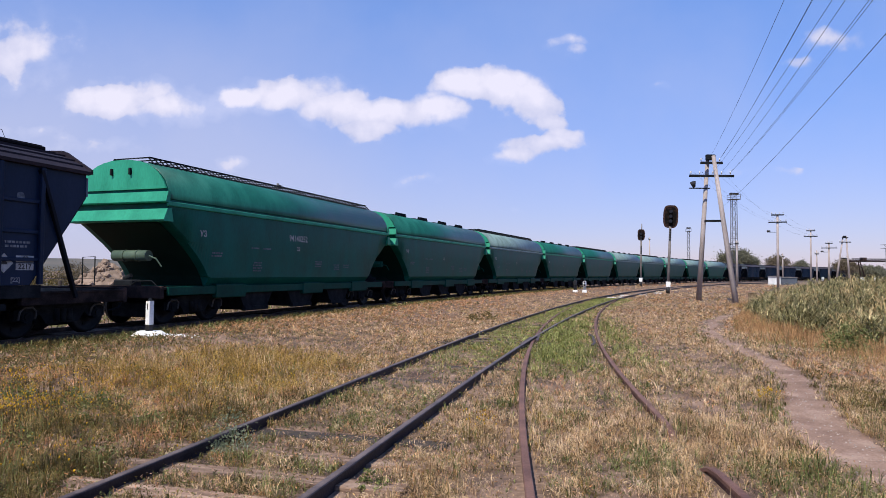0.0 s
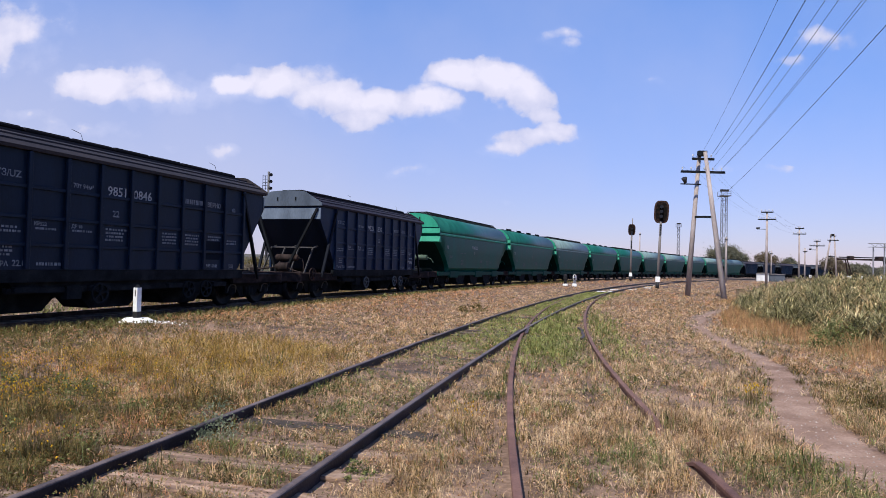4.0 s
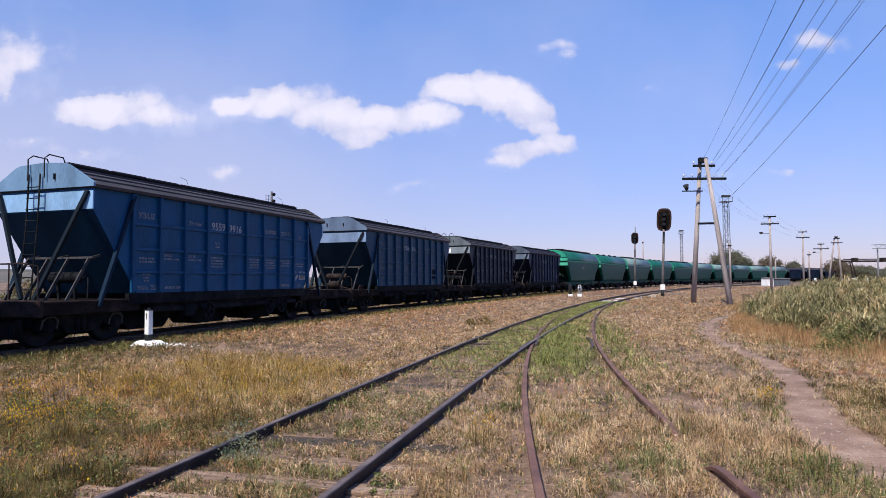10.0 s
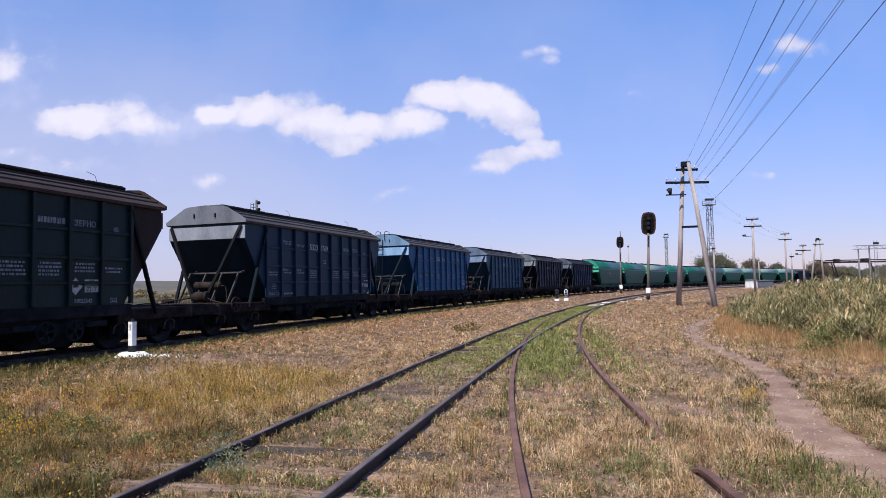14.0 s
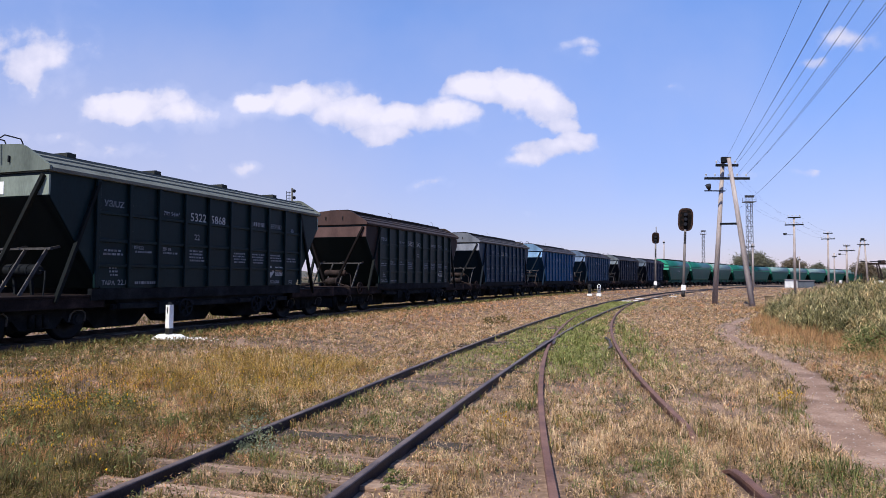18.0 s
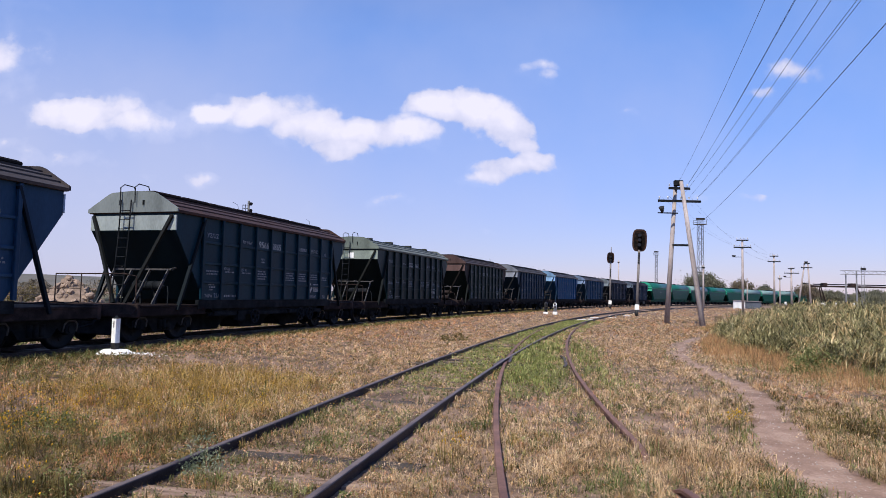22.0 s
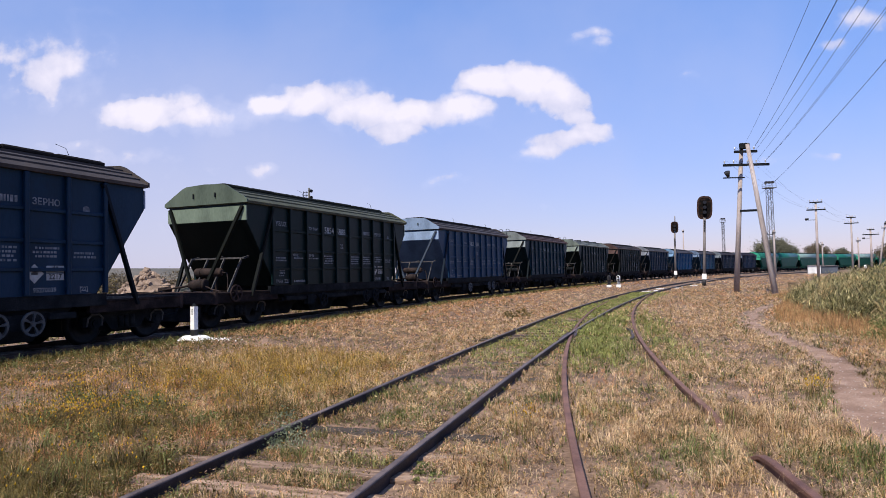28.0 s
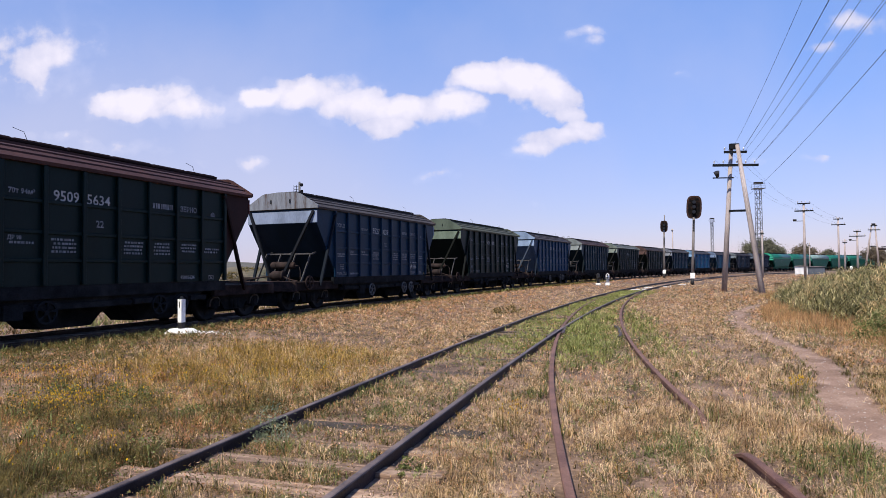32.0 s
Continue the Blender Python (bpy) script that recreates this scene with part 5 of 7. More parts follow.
def a_pole(foot_l, foot_r, top, h, arms, lamp, label="twin-legged concrete line pole with two dark crossarms"):
    """Two concrete legs that lean together, joined by a tie; arms: half width and height."""
    ax, ay = top
    p = thing("line_pole", pose(ax, ay, 0), label, "pole", "line poles")
    d = Vector((foot_r[0] - foot_l[0], foot_r[1] - foot_l[1], 0)).normalized()
    for foot, side in ((foot_l, -1), (foot_r, 1)):
        bm = bmesh.new()
        rod(bm, (foot[0] - ax, foot[1] - ay, -0.2), Vector((0, 0, h)) + d * side * 0.26, 0.18, 0.12, 16)
        part("leg", bm, CONCRETE, p)
    bm = bmesh.new()
    box(bm, -0.3, 0.3, -0.13, 0.13, h - 0.25, h + 0.12, 0.03)
    part("head_block", bm, STEEL_DARK, p)
    k = 0.56
    a, b = Vector((foot_l[0] - ax, foot_l[1] - ay, 0)) * (1 - k), Vector((foot_r[0] - ax, foot_r[1] - ay, 0)) * (1 - k)
    bm = bmesh.new()
    beam(bm, a + Vector((0, 0, h * k)) - d * 0.25, b + Vector((0, 0, h * k - 0.13)) + d * 0.25, 0.12, 0.14)
    part("tie", bm, STEEL_DARK, p)
    for half, z, pegs in arms:
        bm = bmesh.new()
        beam(bm, (-half, -0.16, z), (half, -0.16, z), 0.13, 0.15)
        arm = part("crossarm", bm, STEEL_DARK, p, "dark timber crossarm")
        for x in pegs:
            insulator(arm, x, z + 0.06)
    if lamp:
        bm = bmesh.new()
        beam(bm, (-1.45, -0.1, 7.43), (-0.1, -0.1, 7.43), 0.07)
        hold = part("lamp_bracket", bm, STEEL_DARK, p)
        bm = bmesh.new()
        rod(bm, (-1.15, -0.15, 7.5), (-1.28, -0.28, 7.8), 0.09, 0.19, 12)
        part("floodlight", bm, BLACK_PAINT, hold, "small dark floodlight")
    return p


def line_pole(x, y, h, arms, lamp, r=0.17):
    p = thing("line_pole", pose(x, y, 0, 0, 0, -20), "single concrete line pole with steel crossarms", "pole", "line poles")
    bm = bmesh.new()
    rod(bm, (0, 0, -0.2), (0, 0, h), r, r * 0.7, 12)
    part("shaft", bm, CONCRETE, p)
    for half, z in arms:
        bm = bmesh.new()
        beam(bm, (-half, -0.14, z), (half, -0.14, z), 0.12, 0.14)
        arm = part("crossarm", bm, STEEL_DARK, p)
        for x2 in np.linspace(-half * 0.9, half * 0.9, 4):
            insulator(arm, float(x2), z + 0.06)
    if lamp:
        bm = bmesh.new()
        beam(bm, (-1.1, 0, lamp), (0, 0, lamp), 0.06)
        hold = part("lamp_bracket", bm, STEEL_DARK, p)
        bm = bmesh.new()
        box(bm, -1.15, -0.75, -0.12, 0.12, lamp + 0.04, lamp + 0.22, 0.05)
        part("floodlight", bm, BLACK_PAINT, hold)


def floodlight_mast(x, y, h, w, label):
    p = thing("floodlight_mast", pose(x, y, 0), label, "mast", "floodlight masts")
    bm = bmesh.new()
    lattice(bm, h - 1.6, w, w * 0.8, 0.055, w * 0.9)
    part("lattice_tower", bm, MAST_GREY, p)
    bm = bmesh.new()
    box(bm, -w * 0.95, w * 0.95, -w * 0.8, w * 0.8, h - 1.7, h - 1.55)
    for sx in (-1, 1):
        for sy in (-1, 1):
            beam(bm, (sx * w * 0.9, sy * w * 0.75, h - 1.6), (sx * w * 0.9, sy * w * 0.75, h - 0.6), 0.07)
    for z in (h - 1.1, h - 0.6):
        for sy in (-1, 1):
            beam(bm, (-w * 0.9, sy * w * 0.75, z), (w * 0.9, sy * w * 0.75, z), 0.06)
    part("platform", bm, MAST_GREY, p)
    for k in (-0.5, 0.05, 0.6):
        bm = bmesh.new()
        box(bm, k * w - 0.28, k * w + 0.28, -0.3, 0.3, h - 0.6, h - 0.1, 0.06)
        part("floodlight", bm, BLACK_PAINT, p)


def lamp_column(x, y, h, heads):
    p = thing("lamp_column", pose(x, y, 0), "slim column with dark lamp heads beyond the train", "lamp post", "lamp columns")
    bm = bmesh.new()
    rod(bm, (0, 0, -0.2), (0, 0, h), 0.14, 0.1, 10)
    part("shaft", bm, MAST_GREY, p)
    for k in range(heads):
        bm = bmesh.new()
        z = h - 0.25 - 0.62 * k
        rod(bm, (0.1, -0.1, z), (0.3, -0.3, z - 0.08), 0.12, 0.16, 12)
        rod(bm, (0, 0, z), (0.1, -0.1, z), 0.05)
        part("lamp_head", bm, BLACK_PAINT, p)
    bm = bmesh.new()
    for k in range(5):
        beam(bm, (-0.55, 0.1, h - 1.6 + 0.3 * k), (0, 0, h - 1.6 + 0.3 * k), 0.04)
    for xx in (-0.55, -0.3):
        beam(bm, (xx, 0.1, h - 1.7), (xx, 0.1, h - 0.3), 0.04)
    part("ladder_cage", bm, STEEL_DARK, p)


marker_post()
light_signal(20.79, 60.15, 8.2, -19, 2.2, True)
light_signal(26.3, 86.5, 7.6, -17, 0.6, False)
dwarf_signal(11.4, 56.06, False)
dwarf_signal(12.3, 56.5, True)

NEAR_ARMS = [(0.72, 9.1, (-0.62, 0.6)), (1.45, 8.24, (-1.3, -0.72, 0.15, 0.72, 1.3))]
a_pole((17.17, 43.74), (18.3, 40.6), (17.55, 42.55), 9.55, NEAR_ARMS, True)
BACK = (1.6, -8.0)
BACK_ARMS = [(1.5, 9.35, (-1.0, -0.25)), (1.5, 8.45, (0.05, 0.13, 0.65, 0.78))]
a_pole((0.6, -7.4), (2.6, -8.6), BACK, 9.6, BACK_ARMS, False, "twin-legged concrete line pole that carries the same wires")
line_pole(39.15, 76.0, 8.95, ((0.66, 8.85), (0.97, 8.0)), 6.85, 0.16)
line_pole(56.6, 100.0, 8.9, ((0.62, 8.7), (0.93, 7.84)), 0, 0.16)
line_pole(61.75, 104.0, 7.15, ((0.5, 7.0), (1.1, 6.25)), 5.6, 0.18)
line_pole(57.5, 100.0, 5.7, ((0.3, 5.15),), 0, 0.13)
line_pole(42.95, 95.0, 6.85, ((0.25, 6.4),), 6.2, 0.14)
a_pole((71.3, 118.2), (73.7, 117.8), (72.95, 118.0), 9.0, [(0.55, 8.75, (-0.4, 0.4)), (1.05, 7.95, (-0.9, 0, 0.9))], False)
line_pole(41.3, 130.0, 9.2, ((0.2, 8.8),), 0, 0.15)
line_pole(78.4, 150.0, 6.9, ((0.3, 6.2),), 0, 0.16)
floodlight_mast(66.3, 148.0, 20.7, 1.25, "tall galvanised lattice mast with floodlights on a platform")
floodlight_mast(96.7, 256.0, 20.6, 0.95, "distant lattice mast with a lamp platform")
lamp_column(-15.4, 60.0, 9.9, 3)


def wires():
    """Bare line wires from the pole ahead to the pole behind the camera, and on to the far poles."""
    def sagging(name, a, b, sag, r):
        n = 24
        bm = bmesh.new()
        pts = []
        for i in range(n + 1):
            u = i / n
            p = Vector(a).lerp(Vector(b), u)
            p.z -= sag * 4 * u * (1 - u)
            pts.append(p)
        pipe(bm, pts, r, 5)
        tagged(new(name, finish(bm, name, WIRE)), "dark bare overhead line wire strung between poles", "wire", "overhead wires")
    # attachment ahead, attachment behind
    spans = [((17.5, 42.39, 9.55), (0.58, 9.75)), ((18.15, 42.39, 9.45), (1.35, 9.7)), ((18.15, 42.39, 9.42), (1.27, 9.66)), ((17.7, 42.39, 8.58), (1.65, 8.8)),
             ((18.27, 42.39, 8.58), (1.73, 8.8)), ((18.85, 42.39, 8.58), (2.25, 8.8)), ((18.85, 42.39, 8.54), (2.38, 8.8)), ((18.1, 42.1, 6.2), (1.23, 6.8))]
    for a, (x, z) in spans:
        sagging("overhead_wire", a, (x, -8.1, z), 0.6, 0.0065)
    for x, z, zz in ((-1.3, 8.57, 8.45), (-0.72, 8.57, 8.45), (0.72, 8.57, 8.45), (-0.62, 9.43, 9.2)):
        sagging("overhead_wire", (17.55 + x, 42.39, z), (39.15 + 0.6 * x, 75.9, zz - 0.3), 0.55, 0.004)
    for z, zz in ((8.4, 8.3), (9.2, 9.2)):
        for x in (-0.9, 0.9):
            sagging("overhead_wire", (39.15 + 0.8 * x, 76, z - 0.2), (56.6 + 0.8 * x, 100, zz - 0.3), 0.4, 0.006)


wires()


def gantry():
    g = thing("signal_gantry", pose(80.5, 118.0, 0, 0, 0, -8), "grey lattice signal gantry over the far tracks", "gantry")
    for x, h in ((0.0, 6.9), (1.9, 7.6), (20.0, 6.9), (21.9, 7.6)):
        bm = bmesh.new()
        beam(bm, (x, 0, -0.2), (x, 0, h), 0.19)
        part("post", bm, GALV, g)
    bm = bmesh.new()
    for z in (6.9, 7.55):
        for dy in (-0.5, 0.5):
            beam(bm, (-0.7, dy, z), (22.4, dy, z), 0.1)
    for i in range(33):
        x = -0.7 + 0.7 * i
        beam(bm, (x, -0.5, 6.9 if i % 2 else 7.55), (x + 0.7, -0.5, 7.55 if i % 2 else 6.9), 0.06)
        beam(bm, (x, -0.5, 7.55), (x, 0.5, 7.55), 0.05)
    part("lattice_beam", bm, GALV, g)
    bm = bmesh.new()
    for x in (2.5, 3.0):
        beam(bm, (x, -0.55, -0.2), (x, -0.55, 8.4), 0.06)
    for k in range(26):
        beam(bm, (2.5, -0.55, 0.3 + 0.31 * k), (3.0, -0.55, 0.3 + 0.31 * k), 0.04)
    part("ladder", bm, GALV, g)
    for x in (2.75, 13.0):
        bm = bmesh.new()
        box(bm, x - 0.45, x + 0.45, -0.9, -0.6, 7.7, 8.1, 0.05)
        part("signal_head", bm, BLACK_PAINT, g)


def conveyor():
    """The dark pipe bridge beyond the far tracks."""
    g = thing("pipe_bridge", pose(93.5, 150, 0, 0, 0, -4), "dark rusty pipe bridge on trestles beside the far yard", "pipe bridge")
    bm = bmesh.new()
    box(bm, 0, 46, -0.4, 0.4, 5.1, 5.5, 0.05)
    part("duct", bm, STEEL_RUST, g)
    bm = bmesh.new()
    rod(bm, (0.5, -0.5, 5.75), (46, -0.5, 5.75), 0.12, None, 8)
    part("pipe", bm, STEEL_DARK, g)
    for x in (2.0, 10.5, 19.0, 28.0, 37.0):
        bm = bmesh.new()
        beam(bm, (x + 1.1, 0, -0.2), (x + 0.2, 0, 5.1), 0.2)
        beam(bm, (x + 2.2, 0, -0.2), (x + 0.6, 0, 5.1), 0.2)
        part("trestle", bm, STEEL_RUST, g)
    for x, w in ((3.3, 0.45), (10.0, 0.8)):
        bm = bmesh.new()
        box(bm, x - w, x + w, -0.7, 0.7, 5.3, 6.1, 0.05)
        part("valve_house", bm, STEEL_RUST, g)


gantry()
conveyor()


def small_house(x, y, turn, w, d, h, wall, roof, label, windows):
    b = thing("hut", pose(x, y, 0, 0, 0, turn), label, "hut", "trackside huts")
    bm = bmesh.new()
    box(bm, -w / 2, w / 2, -d / 2, d / 2, -0.1, h, 0.02)
    part("wall", bm, wall, b)
    bm = bmesh.new()
    prism(bm, [(-w / 2 - 0.12, h), (w / 2 + 0.12, h), (w / 2 + 0.12, h + 0.06), (0, h + 0.16), (-w / 2 - 0.12, h + 0.06)], "y", -d / 2 - 0.2, d / 2 + 0.2)
    part("roof", bm, roof, b)
    for k in windows:
        bm = bmesh.new()
        box(bm, k - 0.45, k + 0.45, -d / 2 - 0.03, -d / 2 + 0.04, h * 0.45, h * 0.8)
        pane = part("window", bm, GLASS_DARK, b)
        bm = bmesh.new()
        for xx in (-0.48, 0.0, 0.48):
            box(bm, k + xx - 0.04, k + xx + 0.04, -d / 2 - 0.06, -d / 2 + 0.02, h * 0.42, h * 0.83)
        part("frame", bm, WHITE_PAINT, pane)
    return b


SLATE = surface("grey_slate_roof", ((0.13, 0.12, 0.12), (0.22, 0.2, 0.2)), 2, 20, 0.9)
PALE_WALL = surface("pale_plaster", ((0.5, 0.5, 0.5), (0.68, 0.68, 0.67)), 1, 12, 0.9)
BLUE_WALL = surface("pale_blue_container_paint", ((0.06, 0.07, 0.09), (0.085, 0.1, 0.125)), 1, 12, 0.7)
small_house(63.4, 124.5, -25, 2.1, 1.6, 1.55, PALE_WALL, SLATE, "small white relay hut beside the line pole", ())
small_house(66.3, 125.0, -25, 3.0, 1.8, 1.4, BLUE_WALL, SLATE, "low grey-blue storage hut beside the far track", ())


def banded_post(x, y, h):
    p = thing("guard_post", pose(x, y, ground_at(x, y)), "limewashed guard post with black bands at the crossing", "post", "guard posts")
    for k, mat in enumerate((WHITE_PAINT, BLACK_PAINT, WHITE_PAINT)):
        bm = bmesh.new()
        rod(bm, (0, 0, h * k / 3 - (0.1 if k == 0 else 0)), (0, 0, h * (k + 1) / 3), 0.18, 0.17, 10)
        part("band", bm, mat, p, "black-painted band" if k == 1 else "limewashed band")


def white_stub(x, y, h, mat, label):
    p = thing("stub_post", pose(x, y, ground_at(x, y)), label, "post", "stub posts")
    bm = bmesh.new()
    box(bm, -0.16, 0.16, -0.16, 0.16, -0.1, h, 0.03)
    part("shaft", bm, mat, p)
    bm = bmesh.new()
    box(bm, -0.19, 0.19, -0.19, 0.19, h, h + 0.07, 0.02)
    part("cap", bm, mat, p)


STUB_BROWN = surface("ochre_concrete", ((0.22, 0.15, 0.09), (0.32, 0.23, 0.14)), 4, 30, 0.9)
white_stub(16.9, 35.6, 0.75, STUB_BROWN, "squat ochre concrete stub at the edge of the reeds")
for x, y in ((58.4, 100.0), (63.6, 100.0), (64.6, 100.5), (65.4, 101.2), (68.5, 103.0), (72.5, 104.5)):
    banded_post(x, y, 1.55)

# ---- vegetation ----


def leafy(name, cols, island=0.35, leaf=0.3, scale=3.5):
    return surface(name, cols, scale, 34, 0.75, 0, 0, island=island, leaf=leaf)


STRAW = leafy("straw_grass", ((0.275, 0.172, 0.08), (0.525, 0.36, 0.196), (0.7, 0.54, 0.345)), 0.5)
GOLD = leafy("golden_grass", ((0.175, 0.107, 0.022), (0.345, 0.216, 0.05), (0.55, 0.382, 0.125)), 0.6)
RUSTY = leafy("rust_brown_grass", ((0.27, 0.116, 0.05), (0.5, 0.245, 0.113), (0.68, 0.39, 0.205)), 0.45)
GREYED = leafy("greyed_dry_weeds", ((0.265, 0.164, 0.108), (0.525, 0.348, 0.24), (0.7, 0.52, 0.38)), 0.45)
GREEN = leafy("green_grass", ((0.075, 0.088, 0.024), (0.155, 0.172, 0.055), (0.29, 0.3, 0.12)), 0.5)
OLIVE = leafy("olive_weeds", ((0.054, 0.041, 0.0115), (0.128, 0.096, 0.028), (0.265, 0.197, 0.068)), 0.55)
REED_G = leafy("reed_leaf_green", ((0.045, 0.046, 0.016), (0.2, 0.182, 0.075), (0.55, 0.475, 0.26)), 0.75)
REED_Y = leafy("reed_leaf_straw", ((0.28, 0.19, 0.085), (0.42, 0.31, 0.15), (0.58, 0.45, 0.25)), 0.5)
WEED_GREY = leafy("grey_green_weed", ((0.12, 0.14, 0.08), (0.2, 0.23, 0.14), (0.3, 0.33, 0.22)), 0.4)
LUSH = leafy("lush_grass", ((0.12, 0.136, 0.034), (0.245, 0.262, 0.074), (0.43, 0.425, 0.17)), 0.45)
OCHRE = leafy("ochre_dry_grass", ((0.25, 0.132, 0.055), (0.42, 0.24, 0.11), (0.58, 0.37, 0.19)), 0.5)
PEBBLE = surface("pale_pebble", ((0.25, 0.2, 0.17), (0.42, 0.36, 0.31)), 5, 40, 0.9, 0, 0, island=0.3)
YELLOW = leafy("yellow_blossom", ((0.45, 0.24, 0.01), (0.65, 0.42, 0.02)), 0.3, 0.2)
TREE_LEAF = leafy("dusty_tree_leaf", ((0.1, 0.1, 0.068), (0.155, 0.152, 0.1), (0.22, 0.21, 0.145)), 0.4)
BUSH_LEAF = leafy("dry_bush_leaf", ((0.11, 0.09, 0.06), (0.17, 0.135, 0.09), (0.23, 0.185, 0.13)), 0.4)


def blades(name, label, mat, pts, h, w, lean, rng, category="grass", bend=0.6, away=None, fine=12.0):
    """Many bent, tapering blades, each at one of the points; h: height of each; the far ones are single spikes."""
    if not len(pts):
        return
    order = np.argsort(pts[:, 1])
    pts, h = pts[order], h[order]
    w = w[order] if hasattr(w, "__len__") else np.full(len(pts), w)
    away = away[order] if away is not None else None
    n, m = len(pts), int((pts[:, 1] < fine).sum())
    a = rng.rand(n) * 6.283
    side = np.stack([np.cos(a), np.sin(a), np.zeros(n)], 1) * (w * (0.6 + 0.8 * rng.rand(n)))[:, None] * 0.5
    b = rng.rand(n) * 6.283 if away is None else away + 0.8 * rng.randn(n)
    out = np.stack([np.cos(b), np.sin(b), np.zeros(n)], 1) * (h * lean * (0.2 + 1.2 * rng.rand(n)))[:, None]
    up = np.zeros((n, 3))
    up[:, 2] = h
    base = np.column_stack([pts, ground_z(pts[:, 0], pts[:, 1]) - 0.01])
    mid, tip = base + up * 0.62 + out * (1 - bend), base + up * (1.05 - 0.45 * rng.rand(n))[:, None] + out
    V1 = np.stack([base - side, base + side, mid - side * 0.8, mid + side * 0.8, tip], 1)[:m].reshape(-1, 3)
    k = np.arange(m)[:, None] * 5
    T1 = np.concatenate([k + np.array([[0, 1, 3]]), k + np.array([[0, 3, 2]]), k + np.array([[2, 3, 4]])])
    V2 = np.stack([base - side, base + side, tip], 1)[m:].reshape(-1, 3)
    T2 = np.arange(n - m)[:, None] * 3 + np.array([[0, 1, 2]]) + len(V1)
    tagged(new(name, fast_mesh(name, np.concatenate([V1, V2]), np.concatenate([T1, T2]), mat)), label, category, kind="stuff")


def tufts(name, label, mat, x, y, h, r, w, per, rng, category="grass", droop=0.5, lift=0.0):
    """Many tufts: in each, blades fan out of one root; x, y, h, r, w: arrays of place, height, spread and blade width."""
    n = len(x)
    if not n:
        return
    a = rng.rand(n, per) * 6.283
    out = np.stack([np.cos(a), np.sin(a), 0 * a], -1)
    side = np.stack([-np.sin(a), np.cos(a), 0 * a], -1) * (w[:, None] * (0.5 + 0.8 * rng.rand(n, per)))[..., None] * 0.5
    side = side + out * (side[..., :1] * 0.5 * rng.randn(n, per, 1))
    hk = (h[:, None] * (0.45 + 0.65 * rng.rand(n, per)))[..., None]
    rk = (r[:, None] * (0.25 + 0.95 * rng.rand(n, per)))[..., None]
    up = np.array([0, 0, 1.0])
    root = np.column_stack([x, y, np.maximum(ground_z(x, y), lift) - 0.012])[:, None, :]
    mid = root + out * rk * 0.55 + up * hk * (0.6 + 0.15 * rng.rand(n, per, 1))
    tip = root + out * rk * 1.6 + up * hk * (1.12 - droop * rng.rand(n, per, 1))
    blade = np.stack([mid - side, mid + side, tip], 2).reshape(n, per * 3, 3)
    V = np.concatenate([root, blade], 1).reshape(-1, 3)
    k = (np.arange(n) * (1 + 3 * per))[:, None, None]
    b = (1 + 3 * np.arange(per))[None, :, None]
    T = np.concatenate([np.concatenate([k + 0 * b, k + b, k + b + 1], 2), np.concatenate([k + b, k + b + 2, k + b + 1], 2)], 1).reshape(-1, 3)
    tagged(new(name, fast_mesh(name, V, T, mat)), label, category, kind="stuff")


def bump_at(x, y, cx, cy, rx, ry):
    return np.exp(-((x - cx) / rx) ** 2 - ((y - cy) / ry) ** 2)


def rail_gap(x, y):
    """Metres to the nearest rail of the main track and the siding."""
    d1 = np.abs(np.abs(x - main_x(y)) / np.sqrt(1 + (0.0038 * y + 0.2347) ** 2) - 0.795)
    d2 = np.abs(np.abs(x - branch_x(y)) / np.sqrt(1 + (0.0119 * y + 0.03) ** 2) - 0.795)
    d2 = d2 + 0.3 * (x > branch_x(y)) * (np.abs(y - 6.4) < 0.5)     # one rail is buried there
    return np.where(y < 45, np.minimum(d1, d2), d1)


def reed_bed(x, y):
    """Where the reeds stand: right of a line that bends away from the path."""
    return (reed_edge(x, y) > 0) & (y > 10.5) & (y < 48)


def reed_edge(x, y):
    """Metres inside the reeds' ragged margin."""
    edge = np.interp(y, [10.5, 13.0, 15.5, 18.8, 21.4, 29.3, 34.0, 40.0, 48.0], [13.0, 10.9, 10.4, 10.7, 10.9, 13.6, 16.6, 20.8, 27.5])
    return x - edge - 0.4 * wave(x * 1.3, y * 1.3)


BARE_SLEEPERS = (4.3, 4.89, 5.45, 6.08, 6.79, 10.3, 11.86)     # where the sleepers lie open
BARE = ((1.6, 5.0, 1.3, 0.2), (0.35, 5.5, 0.4, 0.22), (1.85, 10.2, 0.6, 0.5), (-3.2, 6.3, 0.6, 0.35), (-5.8, 13.2, 1.2, 0.4), (3.4, 8.9, 0.3, 1.4), (-0.25, 10.8, 0.7, 0.9), (-1.55, 6.3, 0.5, 0.2),
        (-4.6, 14.4, 1.5, 0.3), (-3.5, 16.0, 1.2, 0.4), (0.4, 9.4, 0.4, 0.5), (5.2, 12.2, 0.4, 1.2), (2.2, 6.9, 0.5, 0.15))


def worn(x, y):
    """How bare the soil lies: 0 overgrown, 1 bare."""
    k = 0 * x
    for cx, cy, rx, ry in BARE:
        k = np.maximum(k, bump_at(x, y, cx, cy, rx, ry))
    return np.maximum(k, np.clip(wave(x * 1.1 + 9, y * 1.3 + 4) * 1.6 - 0.45, 0, 0.8))


